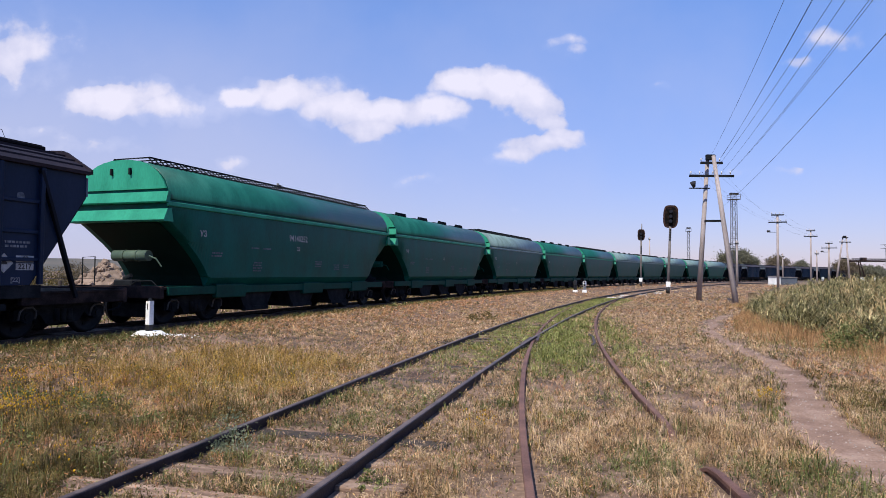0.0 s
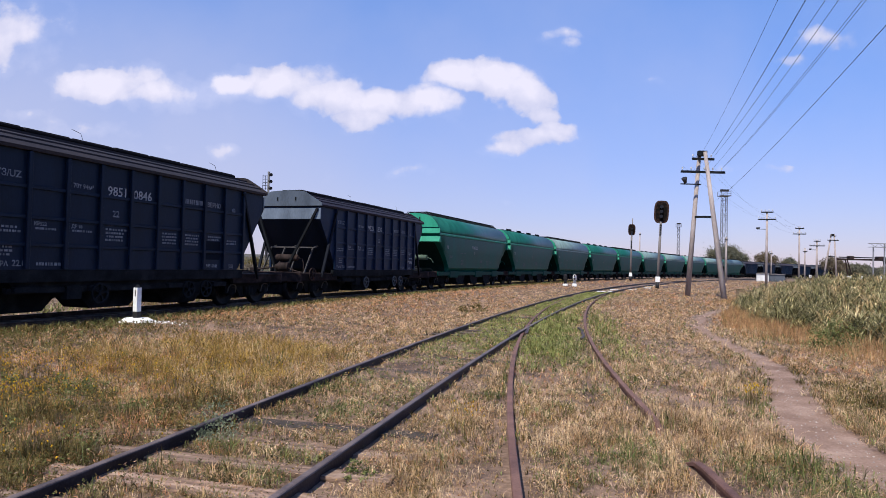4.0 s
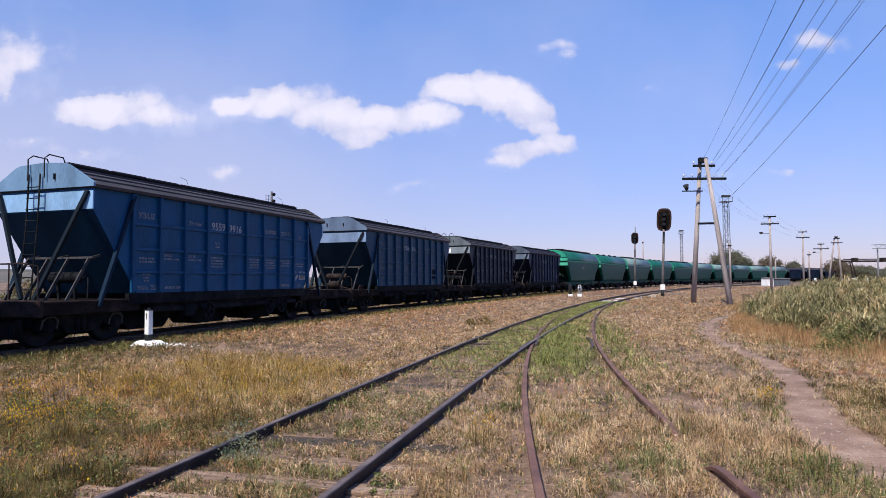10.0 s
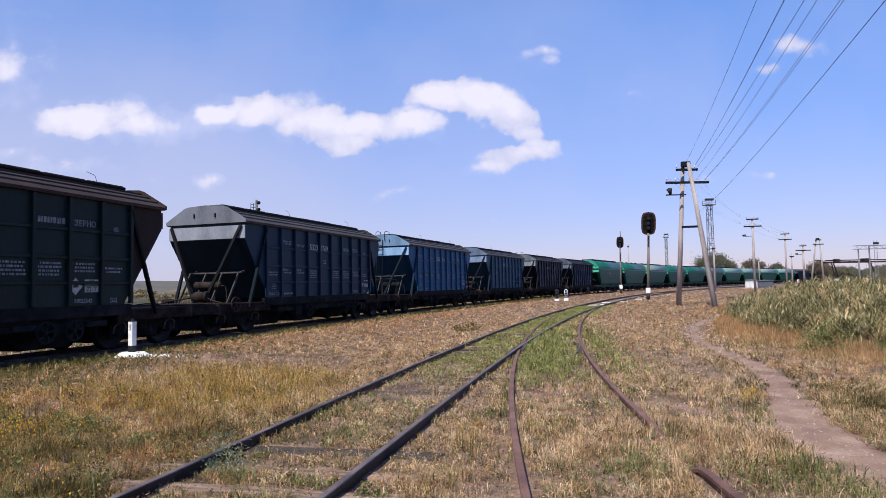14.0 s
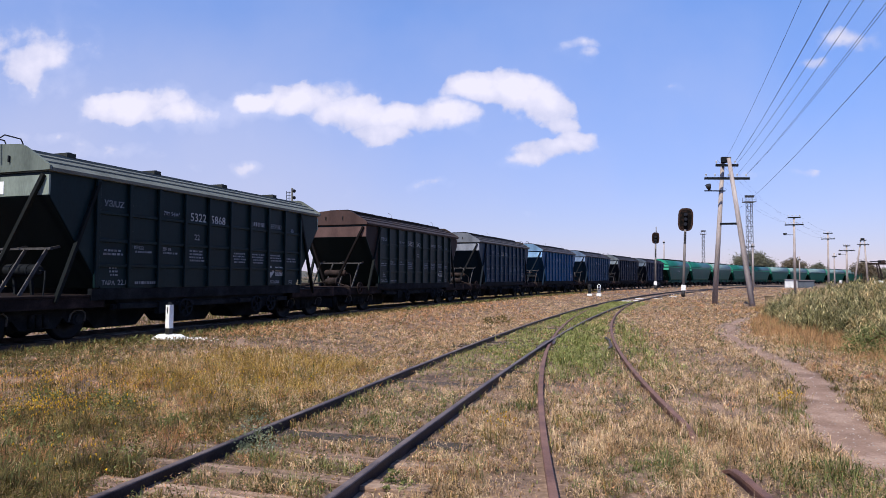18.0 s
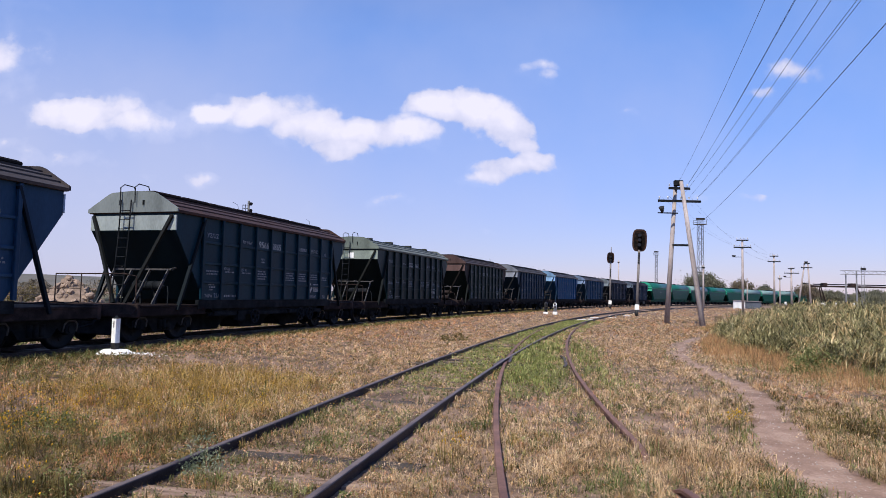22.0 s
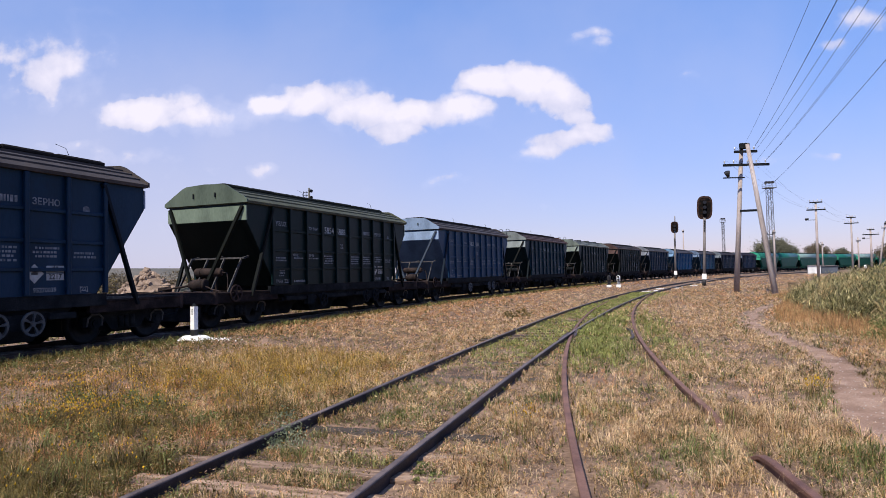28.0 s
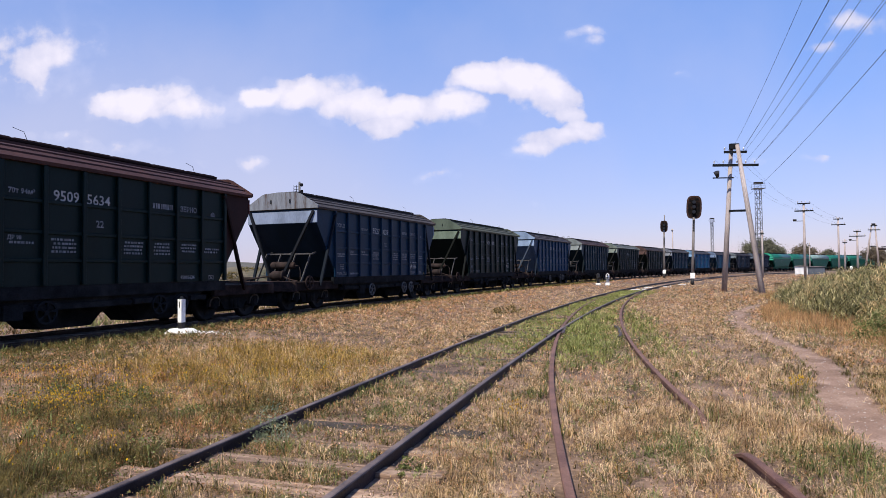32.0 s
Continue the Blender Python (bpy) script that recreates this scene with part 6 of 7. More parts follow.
def scatter(rng, n, y0, y1, power):
    """Points in the fan before the camera; thinner with distance as power grows."""
    u = rng.rand(n)
    if abs(power - 2) < 1e-6:
        y = y0 * (y1 / y0) ** u
    else:
        e = 2 - power
        y = (y0 ** e + (y1 ** e - y0 ** e) * u) ** (1 / e)
    x = (rng.rand(n) * 1.66 - 0.84) * (y + 1.2)
    return x, y


def meadow():
    rng = np.random.RandomState(11)
    X, Y = scatter(rng, 202000, 3.5, 60.0, 2.15)
    lat = lateral(X, Y)
    patch = wave(X * 0.6 + 3, Y * 0.6) * 0.5 + wave(X * 1.7, Y * 1.7 + 5) * 0.4 + wave(X * 4.1 + 2, Y * 4.3) * 0.45 + wave(X * 8.7, Y * 8.1 + 1) * 0.5
    bare = (np.abs(X - path_x(Y)) < 0.28 * np.clip(1 - 0.07 * (Y - 9.5), 0.55, 1) + 0.14 * np.clip((10.5 - Y) / 2.5, 0, 1) + 0.14 * wave(X * 5, Y * 5) + 0.07 * rng.randn(len(X))) & (Y < 31)
    rg = rail_gap(X, Y)
    in_main = np.abs(X - main_x(Y)) < 1.3
    mound = np.exp(-(((X + 3.75) / 2.1) ** 2 + ((Y - 11.2) / 2.5) ** 2) ** 2)
    keep = ~bare & (lat > 1.6 + 0.25 * patch) & (rg > 0.045 + 0.045 * (Y < 6.3)) & ~reed_bed(X, Y)
    keep &= np.hypot(X + 6.93, Y - 15.42) > 0.42
    for y in BARE_SLEEPERS:
        across = (X - main_x(y)) / 1.35
        keep &= (np.abs(Y - y + 0.27 * (X - main_x(y))) > 0.13 * np.clip(1.2 - 0.35 * np.abs(across), 0, 1)) | (np.abs(across) > 1.0)
    chance = np.clip(0.8 + 0.8 * patch, 0.12, 1)
    chance = np.where(in_main & (Y < 5.9), chance * 0.6, chance)
    chance = np.maximum(chance, np.maximum(mound, np.exp(-(np.abs(X - branch_x(Y) + 0.1) / 0.75) ** 4) * np.exp(-((Y - 17.0) / 5.6) ** 6)))
    chance = chance * (1 - 0.92 * worn(X, Y) * (1 - mound))
    keep &= rng.rand(len(X)) < chance
    X, Y, patch, lat, rg, in_main, mound = (q[keep] for q in (X, Y, patch, lat, rg, in_main, mound))
    # what grows where
    mid_main = np.exp(-((X - main_x(Y)) / 0.75) ** 4)
    gold = 2.6 * mound + 1.2 * bump_at(X, Y, -2.2, 12.6, 1.6, 2.2) + 1.8 * bump_at(X, Y, -4.9, 8.0, 2.0, 1.7) + 0.15
    rust = 1.8 * np.exp(-((lat - 3.4) / 1.3) ** 2) * (Y > 16) + 1.6 * bump_at(X, Y, -3.8, 6.6, 2.0, 1.4) + 1.3 * bump_at(X, Y, -5.6, 9.0, 1.6, 1.6) + 1.2 * bump_at(X, Y, 7.6, 12.0, 1.2, 1.6) + 0.9 * bump_at(X, Y, 1.8, 10.2, 0.8, 0.8) + 0.4 * np.exp(-((lat - 5) / 3) ** 2) + 0.18
    grey = 1.5 * np.exp(-((lat - 6.0) / 2.0) ** 2) * (Y > 14) + 1.5 * bump_at(X, Y, 7.5, 27, 3.2, 9) + 0.8 * bump_at(X, Y, 3.9, 8.3, 0.7, 1.8) + 0.8 * bump_at(X, Y, -0.9, 13.5, 1.0, 3.5) + 1.5 * bump_at(X, Y, 2.0, 4.7, 0.6, 0.3) + 0.35
    green = 3.6 * np.exp(-(np.abs(X - branch_x(Y) + 0.1) / 0.72) ** 4) * np.exp(-((Y - 16.5) / 5.6) ** 4) + 1.6 * np.exp(-(np.abs(X - branch_x(Y) - 1.25) / 0.4) ** 2) * np.exp(-((Y - 18) / 4) ** 2) \
        + 1.5 * bump_at(X, Y, 3.4, 5.4, 0.75, 0.75) + 2.0 * bump_at(X, Y, 4.2, 8.3, 0.5, 1.0) + 2.2 * bump_at(X, Y, 1.8, 5.75, 1.0, 0.4) + 1.2 * bump_at(X, Y, 0.9, 8.4, 0.6, 0.5) + 1.2 * bump_at(X, Y, -0.6, 8.9, 0.6, 0.6) + 1.2 * bump_at(X, Y, 2.4, 9.2, 0.7, 0.6) + 0.4 * bump_at(X, Y, -3.6, 5.7, 1.3, 0.8) \
        + 3.0 * mid_main * np.exp(-((Y - 16) / 12) ** 2) + 1.2 * np.exp(-(rg / 0.14) ** 2) * (patch > 0.05) + 1.1 * np.exp(-((lat - 2.4) / 0.7) ** 2) * (Y < 18) + 0.34
    olive = 1.6 * np.exp(-((lat - 3.2) / 1.5) ** 2) * (Y < 17) + 3.2 * bump_at(X, Y, 6.0, 9.4, 0.6, 2.0) + 2.2 * bump_at(X, Y, -4.2, 5.6, 2.4, 1.8) + 1.2 * bump_at(X, Y, -5.8, 9.0, 1.6, 2.0) + 1.2 * bump_at(X, Y, -2.3, 7.6, 1.6, 1.1) + 0.55
    foot = np.exp(-(np.clip(lat - 1.6, 0, None) / 2.6) ** 4) * (Y < 16.5) * (1 - mound)
    gold, rust, grey = gold * (1 - 0.75 * foot), rust * (1 - 0.4 * foot), grey * (1 - 0.6 * foot)
    straw = 1.0 * (1 - 0.5 * bump_at(X, Y, -3.8, 5.6, 2.2, 1.8)) * (1 - 0.8 * foot) + 1.1 * bump_at(X, Y, 2.2, 8, 2.2, 4.5) + 0.9 * mid_main + 0.8 * bump_at(X, Y, 6.0, 15, 2.0, 4)
    lush = 4.0 * np.exp(-(np.abs(X - branch_x(Y) + 0.15) / 0.72) ** 4) * np.exp(-((Y - 17.0) / 5.6) ** 6) + 2.5 * np.exp(-(np.abs(X - branch_x(Y) - 1.25) / 0.4) ** 2) * np.exp(-((Y - 18) / 3.5) ** 2) \
        + 3.2 * mid_main * np.exp(-((Y - 22.0) / 9.0) ** 4)
    Wt = np.stack([straw, gold, rust, grey, green, olive, lush], 1)
    Wt *= 1 + 0.75 * np.stack([np.sin(X * 3.1 + i * 2 + np.sin(Y * 1.3)) * np.sin(Y * 2.7 + i + np.sin(X * 1.9)) for i in range(7)], 1)
    Wt = np.clip(Wt, 0.001, None) ** 1.5
    pick = (np.cumsum(Wt / Wt.sum(1, keepdims=True), 1) < rng.rand(len(X), 1)).sum(1)
    # name, label, material, height, spread over height, blade width, blades, droop
    kinds = [("straw_grass", "dry straw-coloured steppe grass", STRAW, 0.15, 0.5, 1.0, 6, 0.85), ("golden_grass", "golden tufted grass", GOLD, 0.16, 0.55, 0.75, 7, 0.8),
             ("rusty_grass", "rust-brown dried grass", RUSTY, 0.12, 0.5, 1.0, 6, 0.85), ("dry_weeds", "greyish dried weeds", GREYED, 0.12, 0.5, 0.9, 6, 0.85),
             ("green_grass", "fresh green grass among the dry", GREEN, 0.13, 0.4, 1.2, 6, 0.5), ("low_weeds", "low olive-green weeds", OLIVE, 0.12, 0.5, 1.3, 6, 0.6),
             ("lush_grass", "lush green grass between the siding rails", LUSH, 0.2, 0.35, 0.8, 7, 0.6)]
    near_rail = np.clip((rg - 0.02) / 0.22, 0.4, 1)
    for i, (name, label, mat, hh, fan, wide, per, droop) in enumerate(kinds):
        m = pick == i
        x, y = X[m], Y[m]
        h = hh * (0.5 + 0.95 * rng.rand(len(x)) ** 1.4) * (1 + 0.6 * patch[m]) * (1 + 0.75 * mound[m])
        if name == "green_grass":
            h = h * (1 + 0.5 * bump_at(x, y, 3.4, 5.3, 0.8, 0.7) + 0.7 * np.exp(-((y - 16.5) / 5) ** 2) * (x > main_x(y) + 0.8))
        if name in ("low_weeds", "green_grass"):
            h = h * (1 + 0.7 * bump_at(x, y, -4.2, 6.4, 2.4, 2.2))
        h = np.clip(np.where(in_main[m], h * 0.75, h), 0.03, 0.4) * np.interp(y, [4, 10, 20, 40], [0.95, 0.8, 0.6, 0.7]) ** (1 - mound[m])
        h = h * (1 + 0.35 * bump_at(x, y, 3.0, 6.6, 1.1, 0.9))
        h = h * np.where(y < 6.3, np.clip(rg[m] / 0.25, 0.5, 1), 1.0)
        r = (fan * h + 0.0016 * y) * near_rail[m]
        tufts(name, label, mat, x, y, h, r, (0.0027 + 0.00034 * y) * wide, per, rng, droop=droop)
    # more of the lush grass, dense between the siding's rails
    y = 11 + 16.5 * rng.rand(3600)
    x = branch_x(y) + np.where(rng.rand(len(y)) < 0.82, -0.05 + 1.3 * (rng.rand(len(y)) - 0.5), 1.3 + 0.35 * rng.randn(len(y)))
    m = (rail_gap(x, y) > 0.09) & (rng.rand(len(y)) < np.clip(np.exp(-((y - 18) / 6.5) ** 4) * (0.6 + 1.1 * wave(x * 2, y * 1.3)), 0, 1)) & (np.abs(x - main_x(y)) > 0.9)
    x, y = x[m], y[m]
    tufts("lush_tufts", "tall lush grass between the siding rails", LUSH, x, y, 0.1 + 0.14 * rng.rand(len(x)), 0.06 + 0.05 * rng.rand(len(x)), 0.006 + 0.0003 * y, 8, rng, droop=0.4)
    # green grass along the main track, between its rails
    y = 11 + 34 * rng.rand(12000) ** 1.1
    x = main_x(y) + 0.72 * (2 * rng.rand(len(y)) - 1) + np.where(rng.rand(len(y)) < 0.2, 1.15, 0.0)
    m = (rail_gap(x, y) > 0.07) & (rng.rand(len(y)) < np.clip((0.7 + 1.0 * wave(x * 2.3, y * 0.9)) * np.clip((y - 10.5) / 4, 0, 1), 0, 1))
    m &= (np.abs(((y + 0.29 * (x - main_x(y)) - 12.5) / 0.6 + 0.5) % 1 - 0.5) > 0.24) | (y > 26)     # the sleepers stay open
    x, y = x[m], y[m]
    tufts("track_grass", "olive-green grass grown through the main track", LUSH, x, y, 0.06 + 0.07 * rng.rand(len(x)), 0.05 + 0.05 * rng.rand(len(x)), 0.005 + 0.0004 * y, 6, rng, droop=0.6, lift=0.05)
    # the wide dry grassland farther off
    y = 16 * (125 / 16) ** rng.rand(36000)
    x = (rng.rand(len(y)) * 1.62 - 0.8) * y
    m = (lateral(x, y) > 2.3) & (rail_gap(x, y) > 0.12) & ~reed_bed(x, y) & ((np.abs(x - path_x(y)) > 0.4) | (y > 31)) & (np.abs(x - main_x(y)) > 0.75)
    x, y = x[m], y[m]
    tone = wave(x * 0.35 + 2, y * 0.22) + 0.45 * rng.randn(len(x)) + 0.5 * bump_at(x, y, 19, 38, 7, 9) + 0.55 * np.exp(-((lateral(x, y) - 3.6) / 1.5) ** 2)
    for name, label, mat, m in (("far_straw_grass", "pale dry grass of the open ground", STRAW, tone < 0.15), ("far_ochre_grass", "ochre dry grass of the open ground", OCHRE, (tone >= 0.15) & (tone < 0.75)), ("far_rusty_grass", "rust-brown dry grass of the open ground", RUSTY, tone >= 0.75)):
        n = m.sum()
        tufts(name, label, mat, x[m], y[m], 0.05 + 0.08 * rng.rand(n) + 0.0008 * y[m], 0.03 + 0.0035 * y[m], 0.005 + 0.00065 * y[m], 6, rng, droop=0.8)
    # weeds on the shoulder of the train's track
    sp, la = -16 + 74 * rng.rand(12000) ** 1.3, 0.98 + 1.7 * rng.rand(12000)
    a = TH + TK * sp
    x, y = TCX - np.cos(a) * (1 / TK - la), TCY + np.sin(a) * (1 / TK - la)
    m = (rng.rand(len(x)) < np.clip(0.35 + 0.45 * (la - 0.9) + 0.8 * wave(x * 1.1, y * 1.1), 0, 1)) & (np.hypot(x + 6.93, y - 15.42) > 0.45) & (y > 3)
    x, y, la = x[m], y[m], la[m]
    kind = wave(x * 2.3, y * 2.1) + 0.4 * rng.randn(len(x))
    for name, label, mat, m in (("shoulder_weeds", "dark olive weeds on the ballast shoulder", OLIVE, kind < 0.25), ("shoulder_greenery", "green weeds along the train's rail", GREEN, kind >= 0.25)):
        n = m.sum()
        tufts(name, label, mat, x[m], y[m], (0.06 + 0.16 * rng.rand(n) ** 1.5) * np.interp(la[m], [0.98, 1.7], [0.6, 1.0]), 0.05 + 0.05 * rng.rand(n), 0.012 + 0.0005 * y[m], 7, rng, "weeds", 0.6, np.interp(la[m], [1.65, 2.0], [0.125, 0.01]))
    # the grass about and behind the camera
    near_rng = np.random.RandomState(12)
    ax, ay = near_rng.rand(15000) * 34 - 17, near_rng.rand(15000) * 15 - 10
    away_k = (lateral(ax, ay) > 1.8) & (rail_gap(ax, ay) > 0.09) & (np.abs(ax - path_x(ay)) > 0.34) & (np.hypot(ax, ay) > 0.6) & ((ay < 3.7) | (np.abs(ax) > 0.84 * (ay + 1.2)))
    ax, ay = ax[away_k], ay[away_k]
    kind_k = wave(ax * 0.7, ay * 0.7) + 0.4 * near_rng.randn(len(ax))
    for name, label, mat, m in (("near_straw_grass", "dry straw-coloured grass round the footpath", STRAW, kind_k < 0.1), ("near_brown_grass", "rust-brown dry grass beside the rails", RUSTY, (kind_k >= 0.1) & (kind_k < 0.4)), ("near_weeds", "low olive weeds beside the rails", OLIVE, kind_k >= 0.4)):
        n = m.sum()
        tufts(name, label, mat, ax[m], ay[m], 0.06 + 0.1 * near_rng.rand(n), 0.07 + 0.05 * near_rng.rand(n), np.full(n, 0.012), 5, near_rng, droop=0.8)
    # seed heads and small withered leaves, which make the meadow look grainy
    X, Y = scatter(rng, 270000, 3.6, 34.0, 2.15)
    lat = lateral(X, Y)
    patch = wave(X * 1.7, Y * 1.7 + 5) * 0.5 + wave(X * 4.1 + 2, Y * 4.3) * 0.6
    mound = np.exp(-(((X + 3.75) / 2.1) ** 2 + ((Y - 11.2) / 2.5) ** 2) ** 2)
    keep = (lat > 1.9) & (rail_gap(X, Y) > np.where(Y < 9, 0.15, 0.07)) & ~reed_bed(X, Y) & (np.abs(X - path_x(Y)) > 0.36) & (rng.rand(len(X)) < np.clip(0.75 + patch, 0.1, 1) * np.where(X > 0, 0.6, 1.0) * (1 - 0.85 * worn(X, Y) * (1 - mound)))
    keep &= np.hypot(X + 6.93, Y - 15.42) > 0.45
    X, Y, lat, mound = X[keep], Y[keep], lat[keep], mound[keep]
    west = np.clip((-0.5 - X) / 2.0, 0, 1)
    low = np.maximum(bump_at(X, Y, -4.0, 5.6, 2.6, 2.0), np.exp(-(np.clip(lat - 1.6, 0, None) / 2.6) ** 4) * (Y < 16.5) * (1 - mound))
    share = np.stack([(1.0 - 0.5 * west) * (1 - 0.9 * low), (0.3 + 1.8 * mound) * (1 - 0.7 * low), (0.5 + 0.8 * west * (1 - mound)) * (1 - 0.4 * low), 0.5 + 0 * X, 0.25 + 0.5 * west, 0.3 + 1.0 * west * (1 - mound) + 2.5 * low], 1)
    share *= 1 + 0.8 * np.stack([np.sin(X * 2.1 + i * 1.7 + np.sin(Y)) * np.sin(Y * 1.9 + i * 1.3) for i in range(6)], 1)
    pick = (np.cumsum(share / share.sum(1, keepdims=True), 1) < rng.rand(len(X), 1)).sum(1)
    for i, (name, label, mat) in enumerate((("straw_seed_heads", "pale seed heads of dry grass", STRAW), ("golden_seed_heads", "golden seed heads of tufted grass", GOLD), ("withered_leaves", "withered rust-brown leaves in the grass", RUSTY),
                                            ("grey_seed_heads", "greyish dry seed heads", GREYED), ("small_green_leaves", "small green leaves in the dry grass", GREEN), ("small_olive_leaves", "small olive leaves in the dry grass", OLIVE))):
        m = pick == i
        n = m.sum()
        c = np.column_stack([X[m], Y[m], ground_z(X[m], Y[m]) + 0.01 + (0.1 + 0.2 * mound[m]) * rng.rand(n)])
        u, q = rng.randn(n, 3), rng.randn(n, 3)
        sz = (0.0036 + 0.00072 * c[:, 1])[:, None] * (0.5 + 0.9 * rng.rand(n, 1))
        u *= sz * 1.7 / np.linalg.norm(u, axis=1, keepdims=True)
        q *= sz * 0.6 / np.linalg.norm(q, axis=1, keepdims=True)
        V = np.stack([c - u, c + q, c + u, c - q], 1).reshape(-1, 3)
        k = np.arange(n)[:, None] * 4
        tagged(new(name, fast_mesh(name, V, np.concatenate([k + np.array([[0, 1, 2]]), k + np.array([[0, 2, 3]])]), mat)), label, "grass", kind="stuff")
    # litter: short pale stalks lying about
    X, Y = scatter(rng, 90000, 3.6, 40.0, 2.1)
    keep = (lateral(X, Y) > 4.2) & (rail_gap(X, Y) > np.where(Y < 14, 0.12, 0.06)) & ~reed_bed(X, Y) & (np.abs(X - path_x(Y)) > 0.3) & (rng.rand(len(X)) > 0.8 * bump_at(X, Y, -4.0, 5.6, 2.6, 2.0))
    X, Y = X[keep], Y[keep]
    blades("grass_litter", "short pale stalks and litter on the soil", GREYED, np.stack([X, Y], 1), 0.015 + 0.03 * rng.rand(len(X)), 0.002 + 0.0007 * Y, 2.5, rng, "litter", fine=3.0)
    # broad leaves of creeping weeds
    X, Y = scatter(rng, 230000, 3.6, 30.0, 1.95)
    lat = lateral(X, Y)
    p = 1.3 * bump_at(X, Y, -4.4, 6.0, 2.0, 2.0) + 1.2 * np.exp(-((lat - 3.3) / 1.5) ** 2) * (Y < 18) + 0.7 * bump_at(X, Y, 3.6, 5.2, 0.8, 0.8) + 0.5 * bump_at(X, Y, 4.3, 8.4, 0.6, 1.0) + 0.45 * bump_at(X, Y, 6.7, 9.5, 0.6, 2.2) + 0.5 * np.exp(-(rail_gap(X, Y) / 0.15) ** 2) + 0.07
    p = p * np.clip(0.5 + 1.4 * wave(X * 2.2 + 1, Y * 2.1), 0, 1)
    keep = (rng.rand(len(X)) < p) & (rail_gap(X, Y) > np.where(Y < 8, 0.13, 0.07)) & (lat > 2.0) & (np.abs(X - path_x(Y)) > 0.36) & ~reed_bed(X, Y)
    X, Y = X[keep], Y[keep]
    for name, label, mat, m in (("broadleaf_weeds", "low broad-leaved green weeds", GREEN, rng.rand(len(X)) < 0.4), ("dull_weeds", "low broad-leaved olive weeds", OLIVE, None)):
        m = ~last if m is None else m
        last = m
        c = np.column_stack([X[m], Y[m], ground_z(X[m], Y[m]) + 0.015 + 0.1 * rng.rand(m.sum()) ** 1.5])
        u, q = rng.randn(len(c), 3), rng.randn(len(c), 3)
        u[:, 2] *= 0.5
        sz = (0.005 + 0.0010 * c[:, 1])[:, None] * (0.6 + 0.8 * rng.rand(len(c), 1))
        u *= sz / np.linalg.norm(u, axis=1, keepdims=True)
        q *= sz * 0.55 / np.linalg.norm(q, axis=1, keepdims=True)
        V = np.stack([c - u, c + q, c + u, c - q], 1).reshape(-1, 3)
        k = np.arange(len(c))[:, None] * 4
        tagged(new(name, fast_mesh(name, V, np.concatenate([k + np.array([[0, 1, 2]]), k + np.array([[0, 2, 3]])]), mat)), label, "weeds", kind="stuff")
    # pebbles on and beside the path
    Y = 4.5 + 24 * rng.rand(1500) ** 1.5
    X = path_x(Y) + np.where(rng.rand(len(Y)) < 0.6, -0.36, 0.2) + 0.16 * rng.randn(len(Y))
    v, t = [], []
    for x, y in zip(X, Y):
        r, z, a, n0 = 0.004 + 0.009 * rng.rand() ** 2 + 0.0003 * y, ground_at(x, y) + 0.012, rng.rand() * 6.283, len(v)
        v += [(x + r * math.cos(a + j * 1.571) * (0.7 + 0.5 * rng.rand()), y + r * math.sin(a + j * 1.571), z - 0.004) for j in range(4)] + [(x, y, z + r * 0.7)]
        t += [(n0 + j, n0 + (j + 1) % 4, n0 + 4) for j in range(4)]
    tagged(new("pebbles", fast_mesh("pebbles", v, t, PEBBLE)), "pale pebbles strewn along the footpath", "pebbles", kind="stuff")


def flowers():
    rng = np.random.RandomState(21)
    spots = [(-4.8, 7.4, 0.6, 240), (-5.6, 8.7, 0.8, 160), (-3.6, 5.2, 0.7, 60), (4.14, 8.4, 0.11, 45), (0.42, 6.73, 0.2, 24), (-2.4, 9.5, 1.0, 60), (-4.2, 8.6, 1.2, 160)]
    v, t, st = [], [], []
    for cx, cy, r, n in spots:
        for k in range(n):
            x, y = cx + r * rng.randn() * 0.6, cy + r * rng.randn() * 0.6
            if rail_gap(np.array([x]), np.array([y]))[0] < 0.1:
                continue
            z = ground_at(x, y) + 0.18 + 0.14 * rng.rand()
            st.append((x, y, z))
            n0, q = len(v), 0.005 + 0.005 * rng.rand()
            v += [(x + q * math.cos(j * 1.257), y + q * math.sin(j * 1.257), z + 0.006 * rng.randn()) for j in range(5)] + [(x, y, z + 0.012), (x, y, z - 0.012)]
            t += [(n0 + j, n0 + (j + 1) % 5, n0 + 5) for j in range(5)] + [(n0 + (j + 1) % 5, n0 + j, n0 + 6) for j in range(5)]
    tagged(new("yellow_flowers", fast_mesh("yellow_flowers", v, t, YELLOW)), "small yellow wild flowers in the grass", "flowers", kind="stuff")
    st = np.array(st)
    blades("flower_stems", "thin green stems of the yellow flowers", OLIVE, st[:, :2], st[:, 2] - ground_z(st[:, 0], st[:, 1]), 0.005, 0.02, rng, "flowers")


